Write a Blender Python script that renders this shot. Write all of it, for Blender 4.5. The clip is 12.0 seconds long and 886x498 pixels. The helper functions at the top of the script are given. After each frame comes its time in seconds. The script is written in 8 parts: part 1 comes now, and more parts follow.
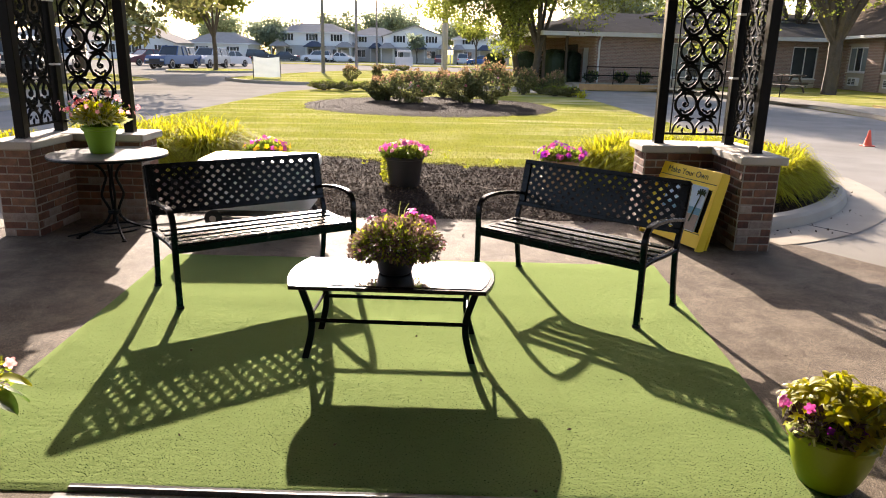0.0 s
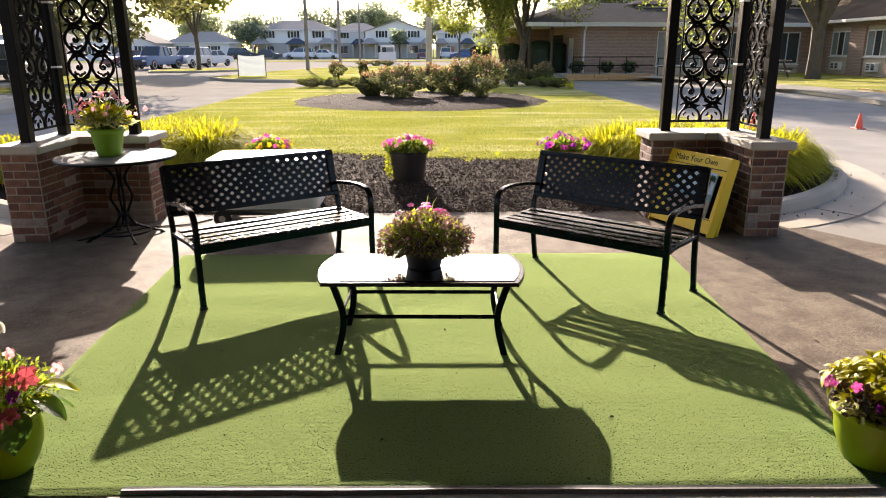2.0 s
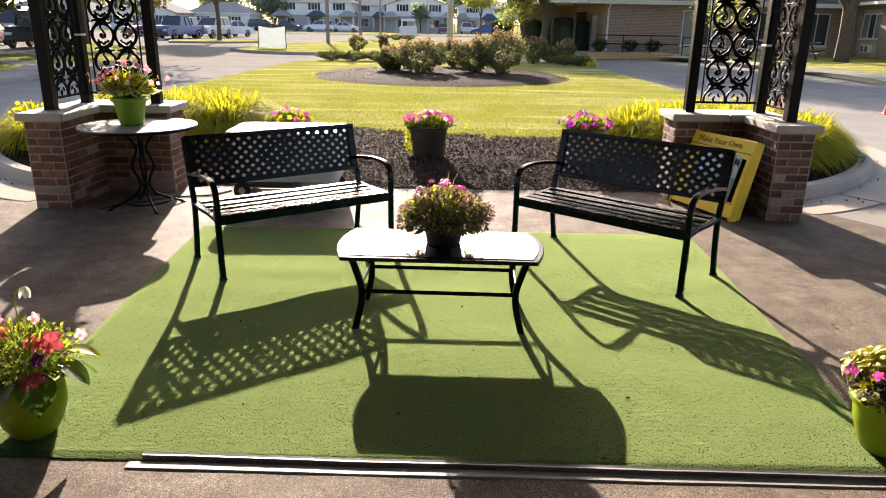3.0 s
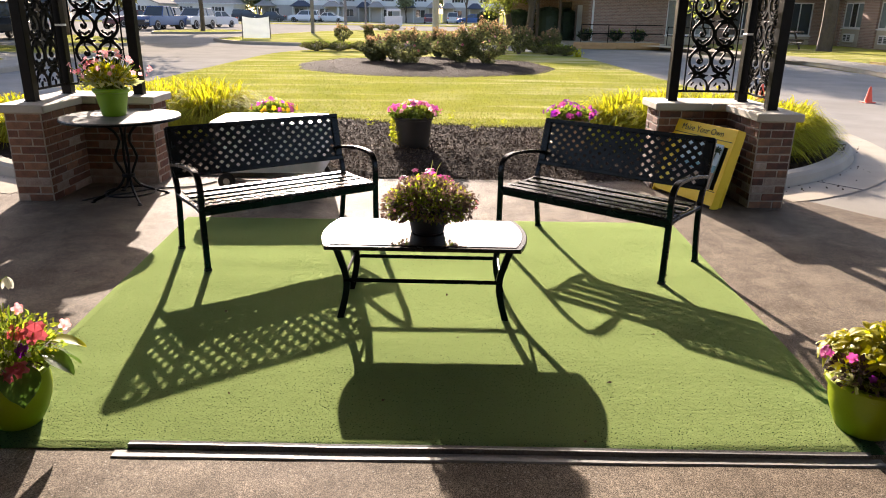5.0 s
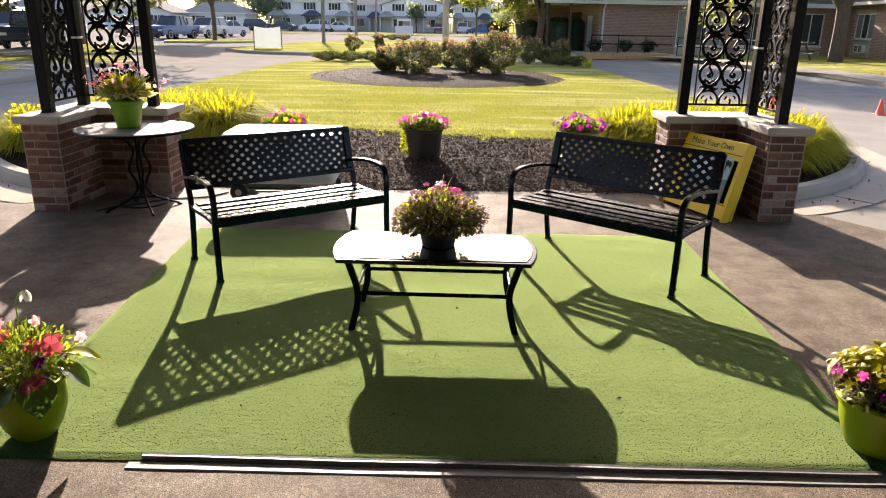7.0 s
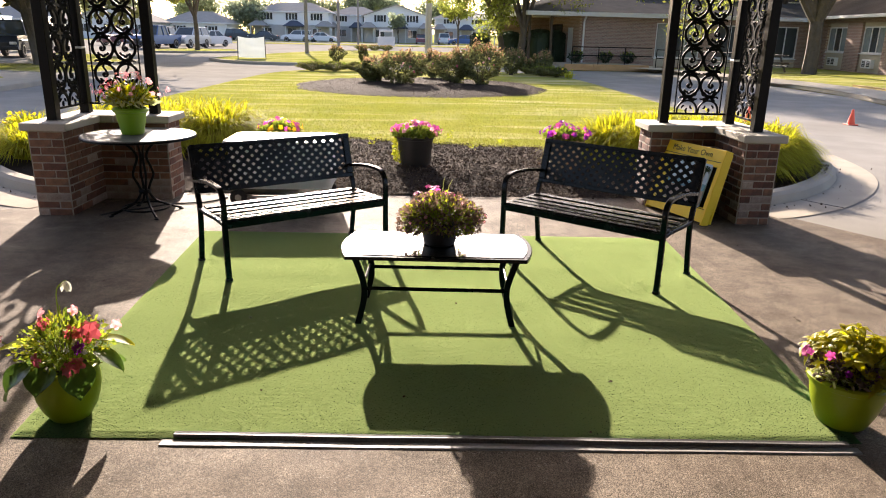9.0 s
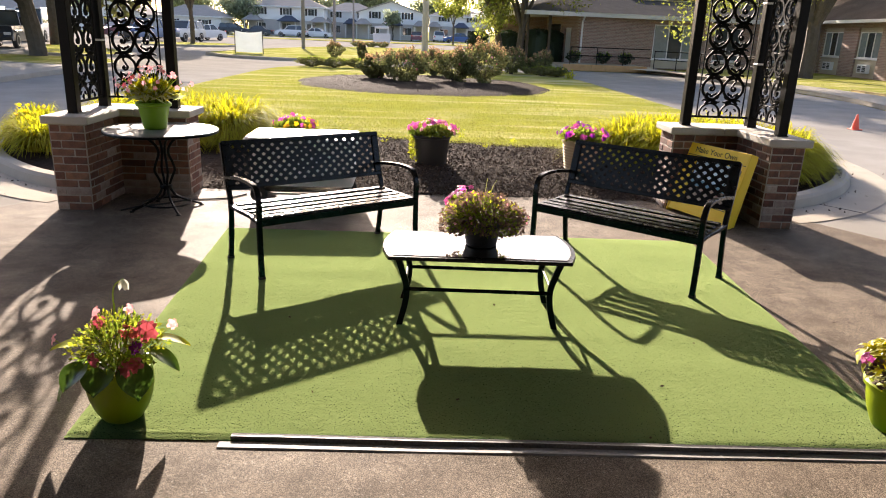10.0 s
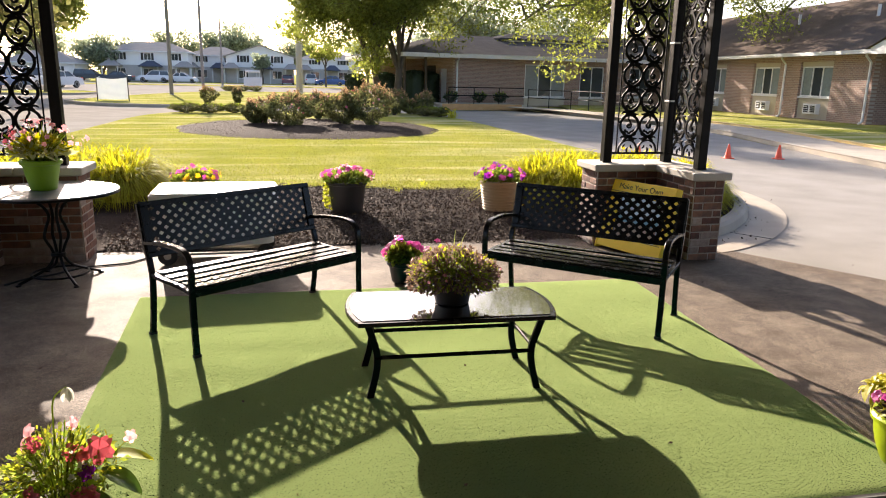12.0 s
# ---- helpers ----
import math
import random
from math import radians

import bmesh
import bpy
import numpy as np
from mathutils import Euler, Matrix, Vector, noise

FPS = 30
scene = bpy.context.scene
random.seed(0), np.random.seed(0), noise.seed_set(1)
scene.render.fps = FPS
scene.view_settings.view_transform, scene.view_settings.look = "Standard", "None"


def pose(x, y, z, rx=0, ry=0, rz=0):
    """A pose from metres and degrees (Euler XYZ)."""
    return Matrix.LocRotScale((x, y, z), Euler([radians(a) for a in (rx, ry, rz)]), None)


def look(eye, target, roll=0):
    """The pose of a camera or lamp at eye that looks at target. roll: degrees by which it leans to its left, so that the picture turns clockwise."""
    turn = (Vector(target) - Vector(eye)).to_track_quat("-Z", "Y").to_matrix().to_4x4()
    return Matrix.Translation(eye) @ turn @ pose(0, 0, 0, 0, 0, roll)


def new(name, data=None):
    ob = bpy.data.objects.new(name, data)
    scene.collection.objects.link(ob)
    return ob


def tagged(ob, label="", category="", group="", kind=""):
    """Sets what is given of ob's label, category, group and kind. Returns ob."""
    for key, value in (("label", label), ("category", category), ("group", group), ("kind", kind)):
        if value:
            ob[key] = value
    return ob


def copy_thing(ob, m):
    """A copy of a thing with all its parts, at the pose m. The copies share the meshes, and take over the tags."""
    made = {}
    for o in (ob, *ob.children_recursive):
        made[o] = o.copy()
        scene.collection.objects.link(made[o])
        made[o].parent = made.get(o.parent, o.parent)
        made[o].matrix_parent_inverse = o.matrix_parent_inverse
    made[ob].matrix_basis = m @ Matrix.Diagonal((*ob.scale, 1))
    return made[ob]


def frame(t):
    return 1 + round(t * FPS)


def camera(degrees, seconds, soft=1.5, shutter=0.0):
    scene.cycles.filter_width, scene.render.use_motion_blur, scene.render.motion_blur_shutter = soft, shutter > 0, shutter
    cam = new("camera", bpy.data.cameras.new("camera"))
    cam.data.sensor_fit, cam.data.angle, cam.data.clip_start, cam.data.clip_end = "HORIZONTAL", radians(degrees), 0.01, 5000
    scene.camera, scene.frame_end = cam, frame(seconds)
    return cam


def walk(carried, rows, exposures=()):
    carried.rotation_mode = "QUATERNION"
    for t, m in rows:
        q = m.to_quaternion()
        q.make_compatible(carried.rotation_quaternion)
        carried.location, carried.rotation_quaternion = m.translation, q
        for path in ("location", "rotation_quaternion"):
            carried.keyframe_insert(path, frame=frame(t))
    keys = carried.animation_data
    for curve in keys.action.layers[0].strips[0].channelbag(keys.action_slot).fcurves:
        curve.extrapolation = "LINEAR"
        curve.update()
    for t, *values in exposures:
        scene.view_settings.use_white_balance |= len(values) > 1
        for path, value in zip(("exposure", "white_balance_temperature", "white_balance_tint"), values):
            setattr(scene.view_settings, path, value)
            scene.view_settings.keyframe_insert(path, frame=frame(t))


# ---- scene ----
cam = camera(64.6, 12.0, 1.0)

# camera path
PATH = [
    (0, (0.723, -0.132, 1.56), (0.724, 1.795, 1.025), 1.2),
    (0.5, (0.599, -0.152, 1.559), (0.679, 1.766, 0.998), 0.1),
    (1, (0.543, -0.158, 1.565), (0.655, 1.773, 1.054), 0.1),
    (1.5, (0.513, -0.154, 1.558), (0.547, 1.774, 1.027), 0.1),
    (2, (0.504, -0.135, 1.552), (0.541, 1.787, 1.002), -0.2),
    (2.5, (0.498, -0.129, 1.562), (0.494, 1.782, 0.973), 0.3),
    (3, (0.484, -0.131, 1.55), (0.477, 1.772, 0.937), 0.9),
    (4.8, (0.531, -0.16, 1.538), (0.558, 1.738, 0.908), 0.6),
    (5, (0.502, -0.159, 1.546), (0.531, 1.736, 0.909), 0.8),
    (5.5, (0.492, -0.165, 1.537), (0.553, 1.725, 0.887), 2.2),
    (6, (0.479, -0.194, 1.539), (0.497, 1.704, 0.909), 3.2),
    (6.5, (0.482, -0.184, 1.536), (0.553, 1.705, 0.881), 2.6),
    (7, (0.491, -0.173, 1.579), (0.495, 1.73, 0.965), 0.9),
    (7.2, (0.476, -0.198, 1.568), (0.474, 1.728, 1.028), -0.0),
    (8.8, (0.442, -0.424, 1.582), (0.484, 1.487, 0.995), 1.4),
    (9, (0.381, -0.432, 1.589), (0.437, 1.479, 1.003), 1.2),
    (9.5, (0.201, -0.436, 1.588), (0.246, 1.48, 1.016), -0.8),
    (10, (0.088, -0.387, 1.587), (0.172, 1.522, 0.996), 2.2),
    (10.5, (-0.001, -0.208, 1.6), (0.04, 1.713, 1.045), -1.5),
    (11, (-0.094, -0.085, 1.592), (-0.089, 1.849, 1.084), 0.2),
    (11.5, (-0.193, -0.032, 1.584), (-0.068, 1.891, 1.049), 2.2),
    (12, (-0.339, 0.012, 1.583), (0.08, 1.909, 1.108), 1.2),
]
walk(cam, [(t, look(eye, target, roll)) for t, eye, target, roll in PATH], [(0, 1.88, 6350, 19.5), (12, 1.88, 6350, 19.5)])

# ==== build ====

# ---- world, sun, exposure ----
SUN_EL, SUN_AZ = 20.7, -11.3          # degrees; azimuth clockwise from +y
world = bpy.data.worlds.new("world")
scene.world = world
world.use_nodes = True
_nt = world.node_tree
_bg = _nt.nodes["Background"]
_sky = _nt.nodes.new("ShaderNodeTexSky")
_sky.sky_type = "NISHITA"
_sky.sun_disc = False
_sky.sun_elevation = radians(SUN_EL)
_sky.sun_rotation = radians(SUN_AZ % 360)
_sky.air_density, _sky.dust_density, _sky.ozone_density = 0.9, 2.6, 1.0
_nt.links.new(_sky.outputs[0], _bg.inputs[0])
_bg.inputs[1].default_value = 0.1
_sl = bpy.data.lights.new("sun", "SUN")
_sl.energy, _sl.angle, _sl.color = 5.0, radians(0.5), (1.0, 0.88, 0.70)
sun = new("sun", _sl)
_sd = Vector((math.sin(radians(SUN_AZ)) * math.cos(radians(SUN_EL)), math.cos(radians(SUN_AZ)) * math.cos(radians(SUN_EL)), math.sin(radians(SUN_EL))))
sun.matrix_world = look(tuple(_sd * 60), (0, 0, 0))

# ---- materials ----
def mat(name, base, base2=None, rough=0.6, metal=0.0, scale=8.0, fine=120.0, bump=0.2, bump_fine=0.1, mixup=0.5,
        spec=0.5, coat=0.0, translucent=0.0, island=0.0, per_object=0.0, stain=None, stain_scale=1.0, stain_amount=0.0, distance=0.01, rough_var=0.12, sheen=0.0, sheen_tint=(1, 1, 1), through_tint=None):
    m = bpy.data.materials.new(name)
    m.use_nodes = True
    nt = m.node_tree
    n, l = nt.nodes, nt.links
    p = n["Principled BSDF"]
    tc = n.new("ShaderNodeTexCoord")
    n1 = n.new("ShaderNodeTexNoise")
    n1.inputs["Scale"].default_value, n1.inputs["Detail"].default_value = scale, 5
    n2 = n.new("ShaderNodeTexNoise")
    n2.inputs["Scale"].default_value, n2.inputs["Detail"].default_value = fine, 3
    l.new(tc.outputs["Object"], n1.inputs["Vector"])
    l.new(tc.outputs["Object"], n2.inputs["Vector"])
    add = n.new("ShaderNodeMath"); add.operation = "MULTIPLY_ADD"
    l.new(n1.outputs["Fac"], add.inputs[0]); add.inputs[1].default_value = 0.55
    half = n.new("ShaderNodeMath"); half.operation = "MULTIPLY"
    l.new(n2.outputs["Fac"], half.inputs[0]); half.inputs[1].default_value = 0.45
    l.new(half.outputs[0], add.inputs[2])
    ramp = n.new("ShaderNodeMapRange")
    ramp.inputs["From Min"].default_value, ramp.inputs["From Max"].default_value = 0.5 - 0.25 * mixup - 0.08, 0.5 + 0.25 * mixup + 0.08
    l.new(add.outputs[0], ramp.inputs["Value"])
    mix = n.new("ShaderNodeMix"); mix.data_type = "RGBA"
    mix.inputs["A"].default_value = (*base, 1)
    mix.inputs["B"].default_value = (*(base2 or [c * 0.75 for c in base]), 1)
    l.new(ramp.outputs[0], mix.inputs["Factor"])
    col = mix.outputs["Result"]
    if stain:
        n3 = n.new("ShaderNodeTexNoise")
        n3.inputs["Scale"].default_value, n3.inputs["Detail"].default_value = stain_scale, 6
        l.new(tc.outputs["Object"], n3.inputs["Vector"])
        r3 = n.new("ShaderNodeMapRange")
        r3.inputs["From Min"].default_value, r3.inputs["From Max"].default_value = 0.48, 0.7
        r3.inputs["To Max"].default_value = stain_amount
        l.new(n3.outputs["Fac"], r3.inputs["Value"])
        m3 = n.new("ShaderNodeMix"); m3.data_type = "RGBA"
        l.new(r3.outputs[0], m3.inputs["Factor"]); l.new(col, m3.inputs["A"])
        m3.inputs["B"].default_value = (*stain, 1)
        col = m3.outputs["Result"]
    if island or per_object:
        hsv = n.new("ShaderNodeHueSaturation")
        if island:
            src = n.new("ShaderNodeNewGeometry").outputs["Random Per Island"]
        else:
            src = n.new("ShaderNodeObjectInfo").outputs["Random"]
        amt = island or per_object
        mr = n.new("ShaderNodeMapRange")
        mr.inputs["To Min"].default_value, mr.inputs["To Max"].default_value = 1 - amt, 1 + amt
        l.new(src, mr.inputs["Value"]); l.new(mr.outputs[0], hsv.inputs["Value"])
        mh = n.new("ShaderNodeMapRange")
        mh.inputs["To Min"].default_value, mh.inputs["To Max"].default_value = 0.5 - 0.03 * amt, 0.5 + 0.03 * amt
        l.new(src, mh.inputs["Value"]); l.new(mh.outputs[0], hsv.inputs["Hue"])
        l.new(col, hsv.inputs["Color"])
        col = hsv.outputs["Color"]
    l.new(col, p.inputs["Base Color"])
    p.inputs["Metallic"].default_value = metal
    p.inputs["Sheen Weight"].default_value, p.inputs["Sheen Roughness"].default_value, p.inputs["Sheen Tint"].default_value = sheen, 0.45, (*sheen_tint, 1)
    p.inputs["Specular IOR Level"].default_value = spec
    p.inputs["Coat Weight"].default_value = coat
    p.inputs["Coat Roughness"].default_value = 0.08
    rr = n.new("ShaderNodeMapRange")
    rr.inputs["To Min"].default_value, rr.inputs["To Max"].default_value = max(0.02, rough - rough_var), min(1, rough + rough_var)
    l.new(n1.outputs["Fac"], rr.inputs["Value"]); l.new(rr.outputs[0], p.inputs["Roughness"])
    if bump or bump_fine:
        b1 = n.new("ShaderNodeBump"); b1.inputs["Strength"].default_value = bump; b1.inputs["Distance"].default_value = distance * 3
        b2 = n.new("ShaderNodeBump"); b2.inputs["Strength"].default_value = bump_fine; b2.inputs["Distance"].default_value = distance
        l.new(n1.outputs["Fac"], b1.inputs["Height"]); l.new(n2.outputs["Fac"], b2.inputs["Height"])
        l.new(b1.outputs[0], b2.inputs["Normal"]); l.new(b2.outputs[0], p.inputs["Normal"])
    if translucent:
        tr = n.new("ShaderNodeBsdfTranslucent")
        bright = n.new("ShaderNodeHueSaturation")
        bright.inputs["Value"].default_value, bright.inputs["Saturation"].default_value = 1.6, 1.1
        l.new(col, bright.inputs["Color"])
        if through_tint:
            tr.inputs["Color"].default_value = (*through_tint, 1)
        else:
            l.new(bright.outputs[0], tr.inputs["Color"])
        ms = n.new("ShaderNodeMixShader"); ms.inputs[0].default_value = translucent
        l.new(p.outputs[0], ms.inputs[1]); l.new(tr.outputs[0], ms.inputs[2])
        l.new(ms.outputs[0], n["Material Output"].inputs["Surface"])
    return m


def brick_mat(name, c1, c2, mortar, row=0.076, width=0.21, axis="xz"):
    """Brickwork for walls that stay far off; courses run along local x or y and up z."""
    m = mat(name, c1, c2, rough=0.85, scale=2.0, fine=60, bump=0.1)
    n, l = m.node_tree.nodes, m.node_tree.links
    tc = n.new("ShaderNodeTexCoord"); sep = n.new("ShaderNodeSeparateXYZ"); com = n.new("ShaderNodeCombineXYZ")
    l.new(tc.outputs["Object"], sep.inputs[0])
    if axis == "xz":
        l.new(sep.outputs["X"], com.inputs["X"])
    else:
        l.new(sep.outputs["Y"], com.inputs["X"])
    l.new(sep.outputs["Z"], com.inputs["Y"])
    b = n.new("ShaderNodeTexBrick")
    b.inputs["Scale"].default_value = 1.0
    b.inputs["Brick Width"].default_value, b.inputs["Row Height"].default_value, b.inputs["Mortar Size"].default_value = width, row, 0.008
    b.inputs["Color1"].default_value, b.inputs["Color2"].default_value, b.inputs["Mortar"].default_value = (*c1, 1), (*c2, 1), (*mortar, 1)
    l.new(com.outputs[0], b.inputs["Vector"])
    p = n["Principled BSDF"]
    l.new(b.outputs["Color"], p.inputs["Base Color"])
    return m


def glass_mat(name, tint=(0.05, 0.06, 0.065), rough=0.04):
    m = mat(name, tint, rough=rough, bump=0.0, bump_fine=0.0, spec=0.8, rough_var=0.01, scale=1.0, fine=3.0)
    return m


M_ASPHALT = mat("old_asphalt", (0.305, 0.288, 0.258), (0.235, 0.221, 0.197), rough=0.85, scale=1.3, fine=80, bump=0.1, bump_fine=0.5, distance=0.006, stain=(0.22, 0.203, 0.176), stain_scale=0.35, stain_amount=0.65, rough_var=0.1, mixup=0.25, spec=0.0)

def aggregate_mat(name, stones, binder, stain):
    """Worn paving with small exposed stones: cells of their own tone, set in a darker binder, with broad stains."""
    m = mat(name, stones[0], stones[1], rough=0.72, scale=2.2, fine=90, bump=0.02, bump_fine=0.2, distance=0.003, stain=stain, stain_scale=0.8, stain_amount=0.7, mixup=0.1, spec=0.08)
    n, l = m.node_tree.nodes, m.node_tree.links
    p = n["Principled BSDF"]
    col = p.inputs["Base Color"].links[0].from_socket
    nrm = p.inputs["Normal"].links[0].from_socket
    tc = n.new("ShaderNodeTexCoord")
    v = n.new("ShaderNodeTexVoronoi"); v.inputs["Scale"].default_value = 300
    l.new(tc.outputs["Object"], v.inputs["Vector"])
    sep = n.new("ShaderNodeSeparateColor"); l.new(v.outputs["Color"], sep.inputs[0])
    tone = n.new("ShaderNodeMapRange"); tone.inputs["To Min"].default_value, tone.inputs["To Max"].default_value = 0.55, 1.6
    l.new(sep.outputs[0], tone.inputs["Value"])
    hs = n.new("ShaderNodeHueSaturation"); l.new(col, hs.inputs["Color"]); l.new(tone.outputs[0], hs.inputs["Value"])
    gap = n.new("ShaderNodeMapRange")
    gap.inputs["From Min"].default_value, gap.inputs["From Max"].default_value = 0.45, 0.75
    l.new(v.outputs["Distance"], gap.inputs["Value"])
    mix = n.new("ShaderNodeMix"); mix.data_type = "RGBA"
    l.new(gap.outputs[0], mix.inputs["Factor"]); l.new(hs.outputs[0], mix.inputs["A"]); mix.inputs["B"].default_value = (*binder, 1)
    l.new(mix.outputs["Result"], p.inputs["Base Color"])
    # worn patches at hand's width and scattered pale chips
    pz = n.new("ShaderNodeTexNoise"); pz.inputs["Scale"].default_value, pz.inputs["Detail"].default_value, pz.inputs["Roughness"].default_value = 5.0, 8, 0.72
    l.new(tc.outputs["Object"], pz.inputs["Vector"])
    pm = n.new("ShaderNodeMapRange")
    pm.inputs["From Min"].default_value, pm.inputs["From Max"].default_value, pm.inputs["To Min"].default_value, pm.inputs["To Max"].default_value = 0.36, 0.64, 0.72, 1.26
    l.new(pz.outputs["Fac"], pm.inputs["Value"])
    ph = n.new("ShaderNodeHueSaturation"); l.new(mix.outputs["Result"], ph.inputs["Color"]); l.new(pm.outputs[0], ph.inputs["Value"])
    v2 = n.new("ShaderNodeTexVoronoi"); v2.inputs["Scale"].default_value = 95
    l.new(tc.outputs["Object"], v2.inputs["Vector"])
    s2 = n.new("ShaderNodeSeparateColor"); l.new(v2.outputs["Color"], s2.inputs[0])
    ch = n.new("ShaderNodeMapRange"); ch.inputs["From Min"].default_value, ch.inputs["From Max"].default_value, ch.inputs["To Max"].default_value = 0.90, 0.94, 0.55
    l.new(s2.outputs[1], ch.inputs["Value"])
    near = n.new("ShaderNodeMapRange"); near.inputs["From Min"].default_value, near.inputs["From Max"].default_value, near.inputs["To Min"].default_value, near.inputs["To Max"].default_value = 0.25, 0.4, 1.0, 0.0
    l.new(v2.outputs["Distance"], near.inputs["Value"])
    chip = n.new("ShaderNodeMath"); chip.operation = "MULTIPLY"; l.new(ch.outputs[0], chip.inputs[0]); l.new(near.outputs[0], chip.inputs[1])
    cm = n.new("ShaderNodeMix"); cm.data_type = "RGBA"
    l.new(chip.outputs[0], cm.inputs["Factor"]); l.new(ph.outputs[0], cm.inputs["A"]); cm.inputs["B"].default_value = (0.42, 0.39, 0.34, 1)
    l.new(cm.outputs["Result"], p.inputs["Base Color"])
    pb = n.new("ShaderNodeBump"); pb.inputs["Strength"].default_value, pb.inputs["Distance"].default_value = 0.35, 0.006
    l.new(pz.outputs["Fac"], pb.inputs["Height"]); l.new(nrm, pb.inputs["Normal"]); nrm = pb.outputs[0]
    b = n.new("ShaderNodeBump"); b.inputs["Strength"].default_value, b.inputs["Distance"].default_value = 0.4, 0.002
    b.invert = True
    l.new(v.outputs["Distance"], b.inputs["Height"]); l.new(nrm, b.inputs["Normal"]); l.new(b.outputs[0], p.inputs["Normal"])
    return m


M_PORCH = aggregate_mat("worn_porch_paving", ((0.232, 0.19, 0.146), (0.155, 0.125, 0.094)), (0.06, 0.049, 0.038), (0.125, 0.092, 0.066))
M_CONCRETE = mat("pale_concrete", (0.42, 0.375, 0.305), (0.34, 0.3, 0.245), rough=0.9, scale=3, fine=140, bump=0.1, bump_fine=0.25, distance=0.004, stain=(0.3, 0.27, 0.23), stain_scale=1.4, stain_amount=0.5, spec=0.02)
M_KERB_OLD = mat("old_kerb_concrete", (0.3, 0.27, 0.22), (0.2, 0.18, 0.15), rough=0.9, scale=3, fine=140, bump=0.1, bump_fine=0.25, distance=0.004, spec=0.0)
M_CURB_YELLOW = mat("faded_yellow_kerb_paint", (0.62, 0.42, 0.10), (0.5, 0.40, 0.24), rough=0.75, scale=3, fine=80, bump=0.1)
M_LIMESTONE = mat("limestone_cap", (0.50, 0.46, 0.39), (0.40, 0.36, 0.30), rough=0.75, scale=5, fine=110, bump=0.15, bump_fine=0.3, distance=0.003, stain=(0.33, 0.28, 0.22), stain_scale=4, stain_amount=0.4)
M_BRICK = mat("red_brown_brick", (0.26, 0.115, 0.07), (0.12, 0.061, 0.041), rough=0.85, scale=14, fine=160, bump=0.3, bump_fine=0.5, distance=0.003, per_object=0.36, stain=(0.085, 0.06, 0.048), stain_scale=9, stain_amount=0.7)
M_BRICK_WORN = mat("whitened_brick", (0.4, 0.33, 0.28), (0.23, 0.155, 0.12), rough=0.9, scale=18, fine=160, bump=0.4, bump_fine=0.5, distance=0.004, per_object=0.25)
M_MORTAR = mat("mortar", (0.40, 0.345, 0.28), (0.25, 0.21, 0.17), rough=0.95, scale=20, fine=200, bump=0.4, bump_fine=0.6, distance=0.003)
M_IRON = mat("black_painted_iron", (0.004, 0.004, 0.0045), (0.008, 0.0075, 0.0075), rough=0.36, scale=20, fine=260, bump=0.06, bump_fine=0.15, distance=0.001, spec=0.1)
M_IRON_SCROLL = mat("black_wrought_iron", (0.005, 0.005, 0.005), (0.009, 0.009, 0.009), rough=0.6, scale=40, fine=300, bump=0.1, bump_fine=0.1, distance=0.001, spec=0.08)
M_BENCH = mat("black_powder_coated_steel", (0.003, 0.003, 0.0033), (0.006, 0.006, 0.006), rough=0.26, scale=12, fine=400, bump=0.03, bump_fine=0.18, distance=0.0008, rough_var=0.08, spec=0.25)
M_TABLE_TOP = mat("dark_glossy_table_top", (0.012, 0.012, 0.013), (0.03, 0.03, 0.03), rough=0.07, scale=3, fine=60, bump=0.01, bump_fine=0.0, spec=0.8, rough_var=0.03, coat=1.0)
M_SLATE = mat("grey_round_table_top", (0.17, 0.165, 0.16), (0.10, 0.10, 0.10), rough=0.42, scale=7, fine=120, bump=0.05, bump_fine=0.1, distance=0.001, rough_var=0.12)
M_TURF = mat("green_turf_carpet", (0.034, 0.09, 0.05), (0.028, 0.075, 0.042), rough=0.95, scale=2.2, fine=240, bump=0.05, bump_fine=0.8, distance=0.005, spec=0.05, stain=(0.042, 0.1, 0.05), stain_scale=1.6, stain_amount=0.45, mixup=0.2)
M_PILE = mat("green_turf_fibres", (0.002, 0.088, 0.058), (0.002, 0.077, 0.05), rough=0.6, scale=1.6, fine=12, bump=0, bump_fine=0, translucent=0.195, island=0.05, spec=0.04, through_tint=(0.755, 0.945, 0.37))
M_STRIP_PALE = mat("weathered_pale_edging", (0.3, 0.29, 0.275), (0.17, 0.165, 0.155), rough=0.6, scale=3.5, fine=90, bump=0.25, bump_fine=0.4, distance=0.003)
M_RUBBER = mat("weathered_black_edging", (0.045, 0.043, 0.042), (0.2, 0.195, 0.19), rough=0.5, scale=1.5, fine=120, bump=0.2, bump_fine=0.3, distance=0.003)
M_LIME = mat("lime_green_plastic", (0.29, 0.37, 0.005), (0.25, 0.33, 0.005), rough=0.32, scale=4, fine=90, bump=0.02, bump_fine=0.05, distance=0.001, translucent=0.12)
M_LIME_DARK = mat("leaf_green_plastic", (0.24, 0.42, 0.02), (0.2, 0.36, 0.015), rough=0.35, scale=4, fine=90, bump=0.02, bump_fine=0.05, distance=0.001, translucent=0.12)
M_POT_BLACK = mat("black_plastic_pot", (0.014, 0.014, 0.016), (0.024, 0.024, 0.026), rough=0.42, scale=6, fine=90, bump=0.03)
M_POT_TAN = mat("ribbed_tan_plastic", (0.50, 0.36, 0.19), (0.42, 0.29, 0.14), rough=0.55, scale=6, fine=90, bump=0.05)
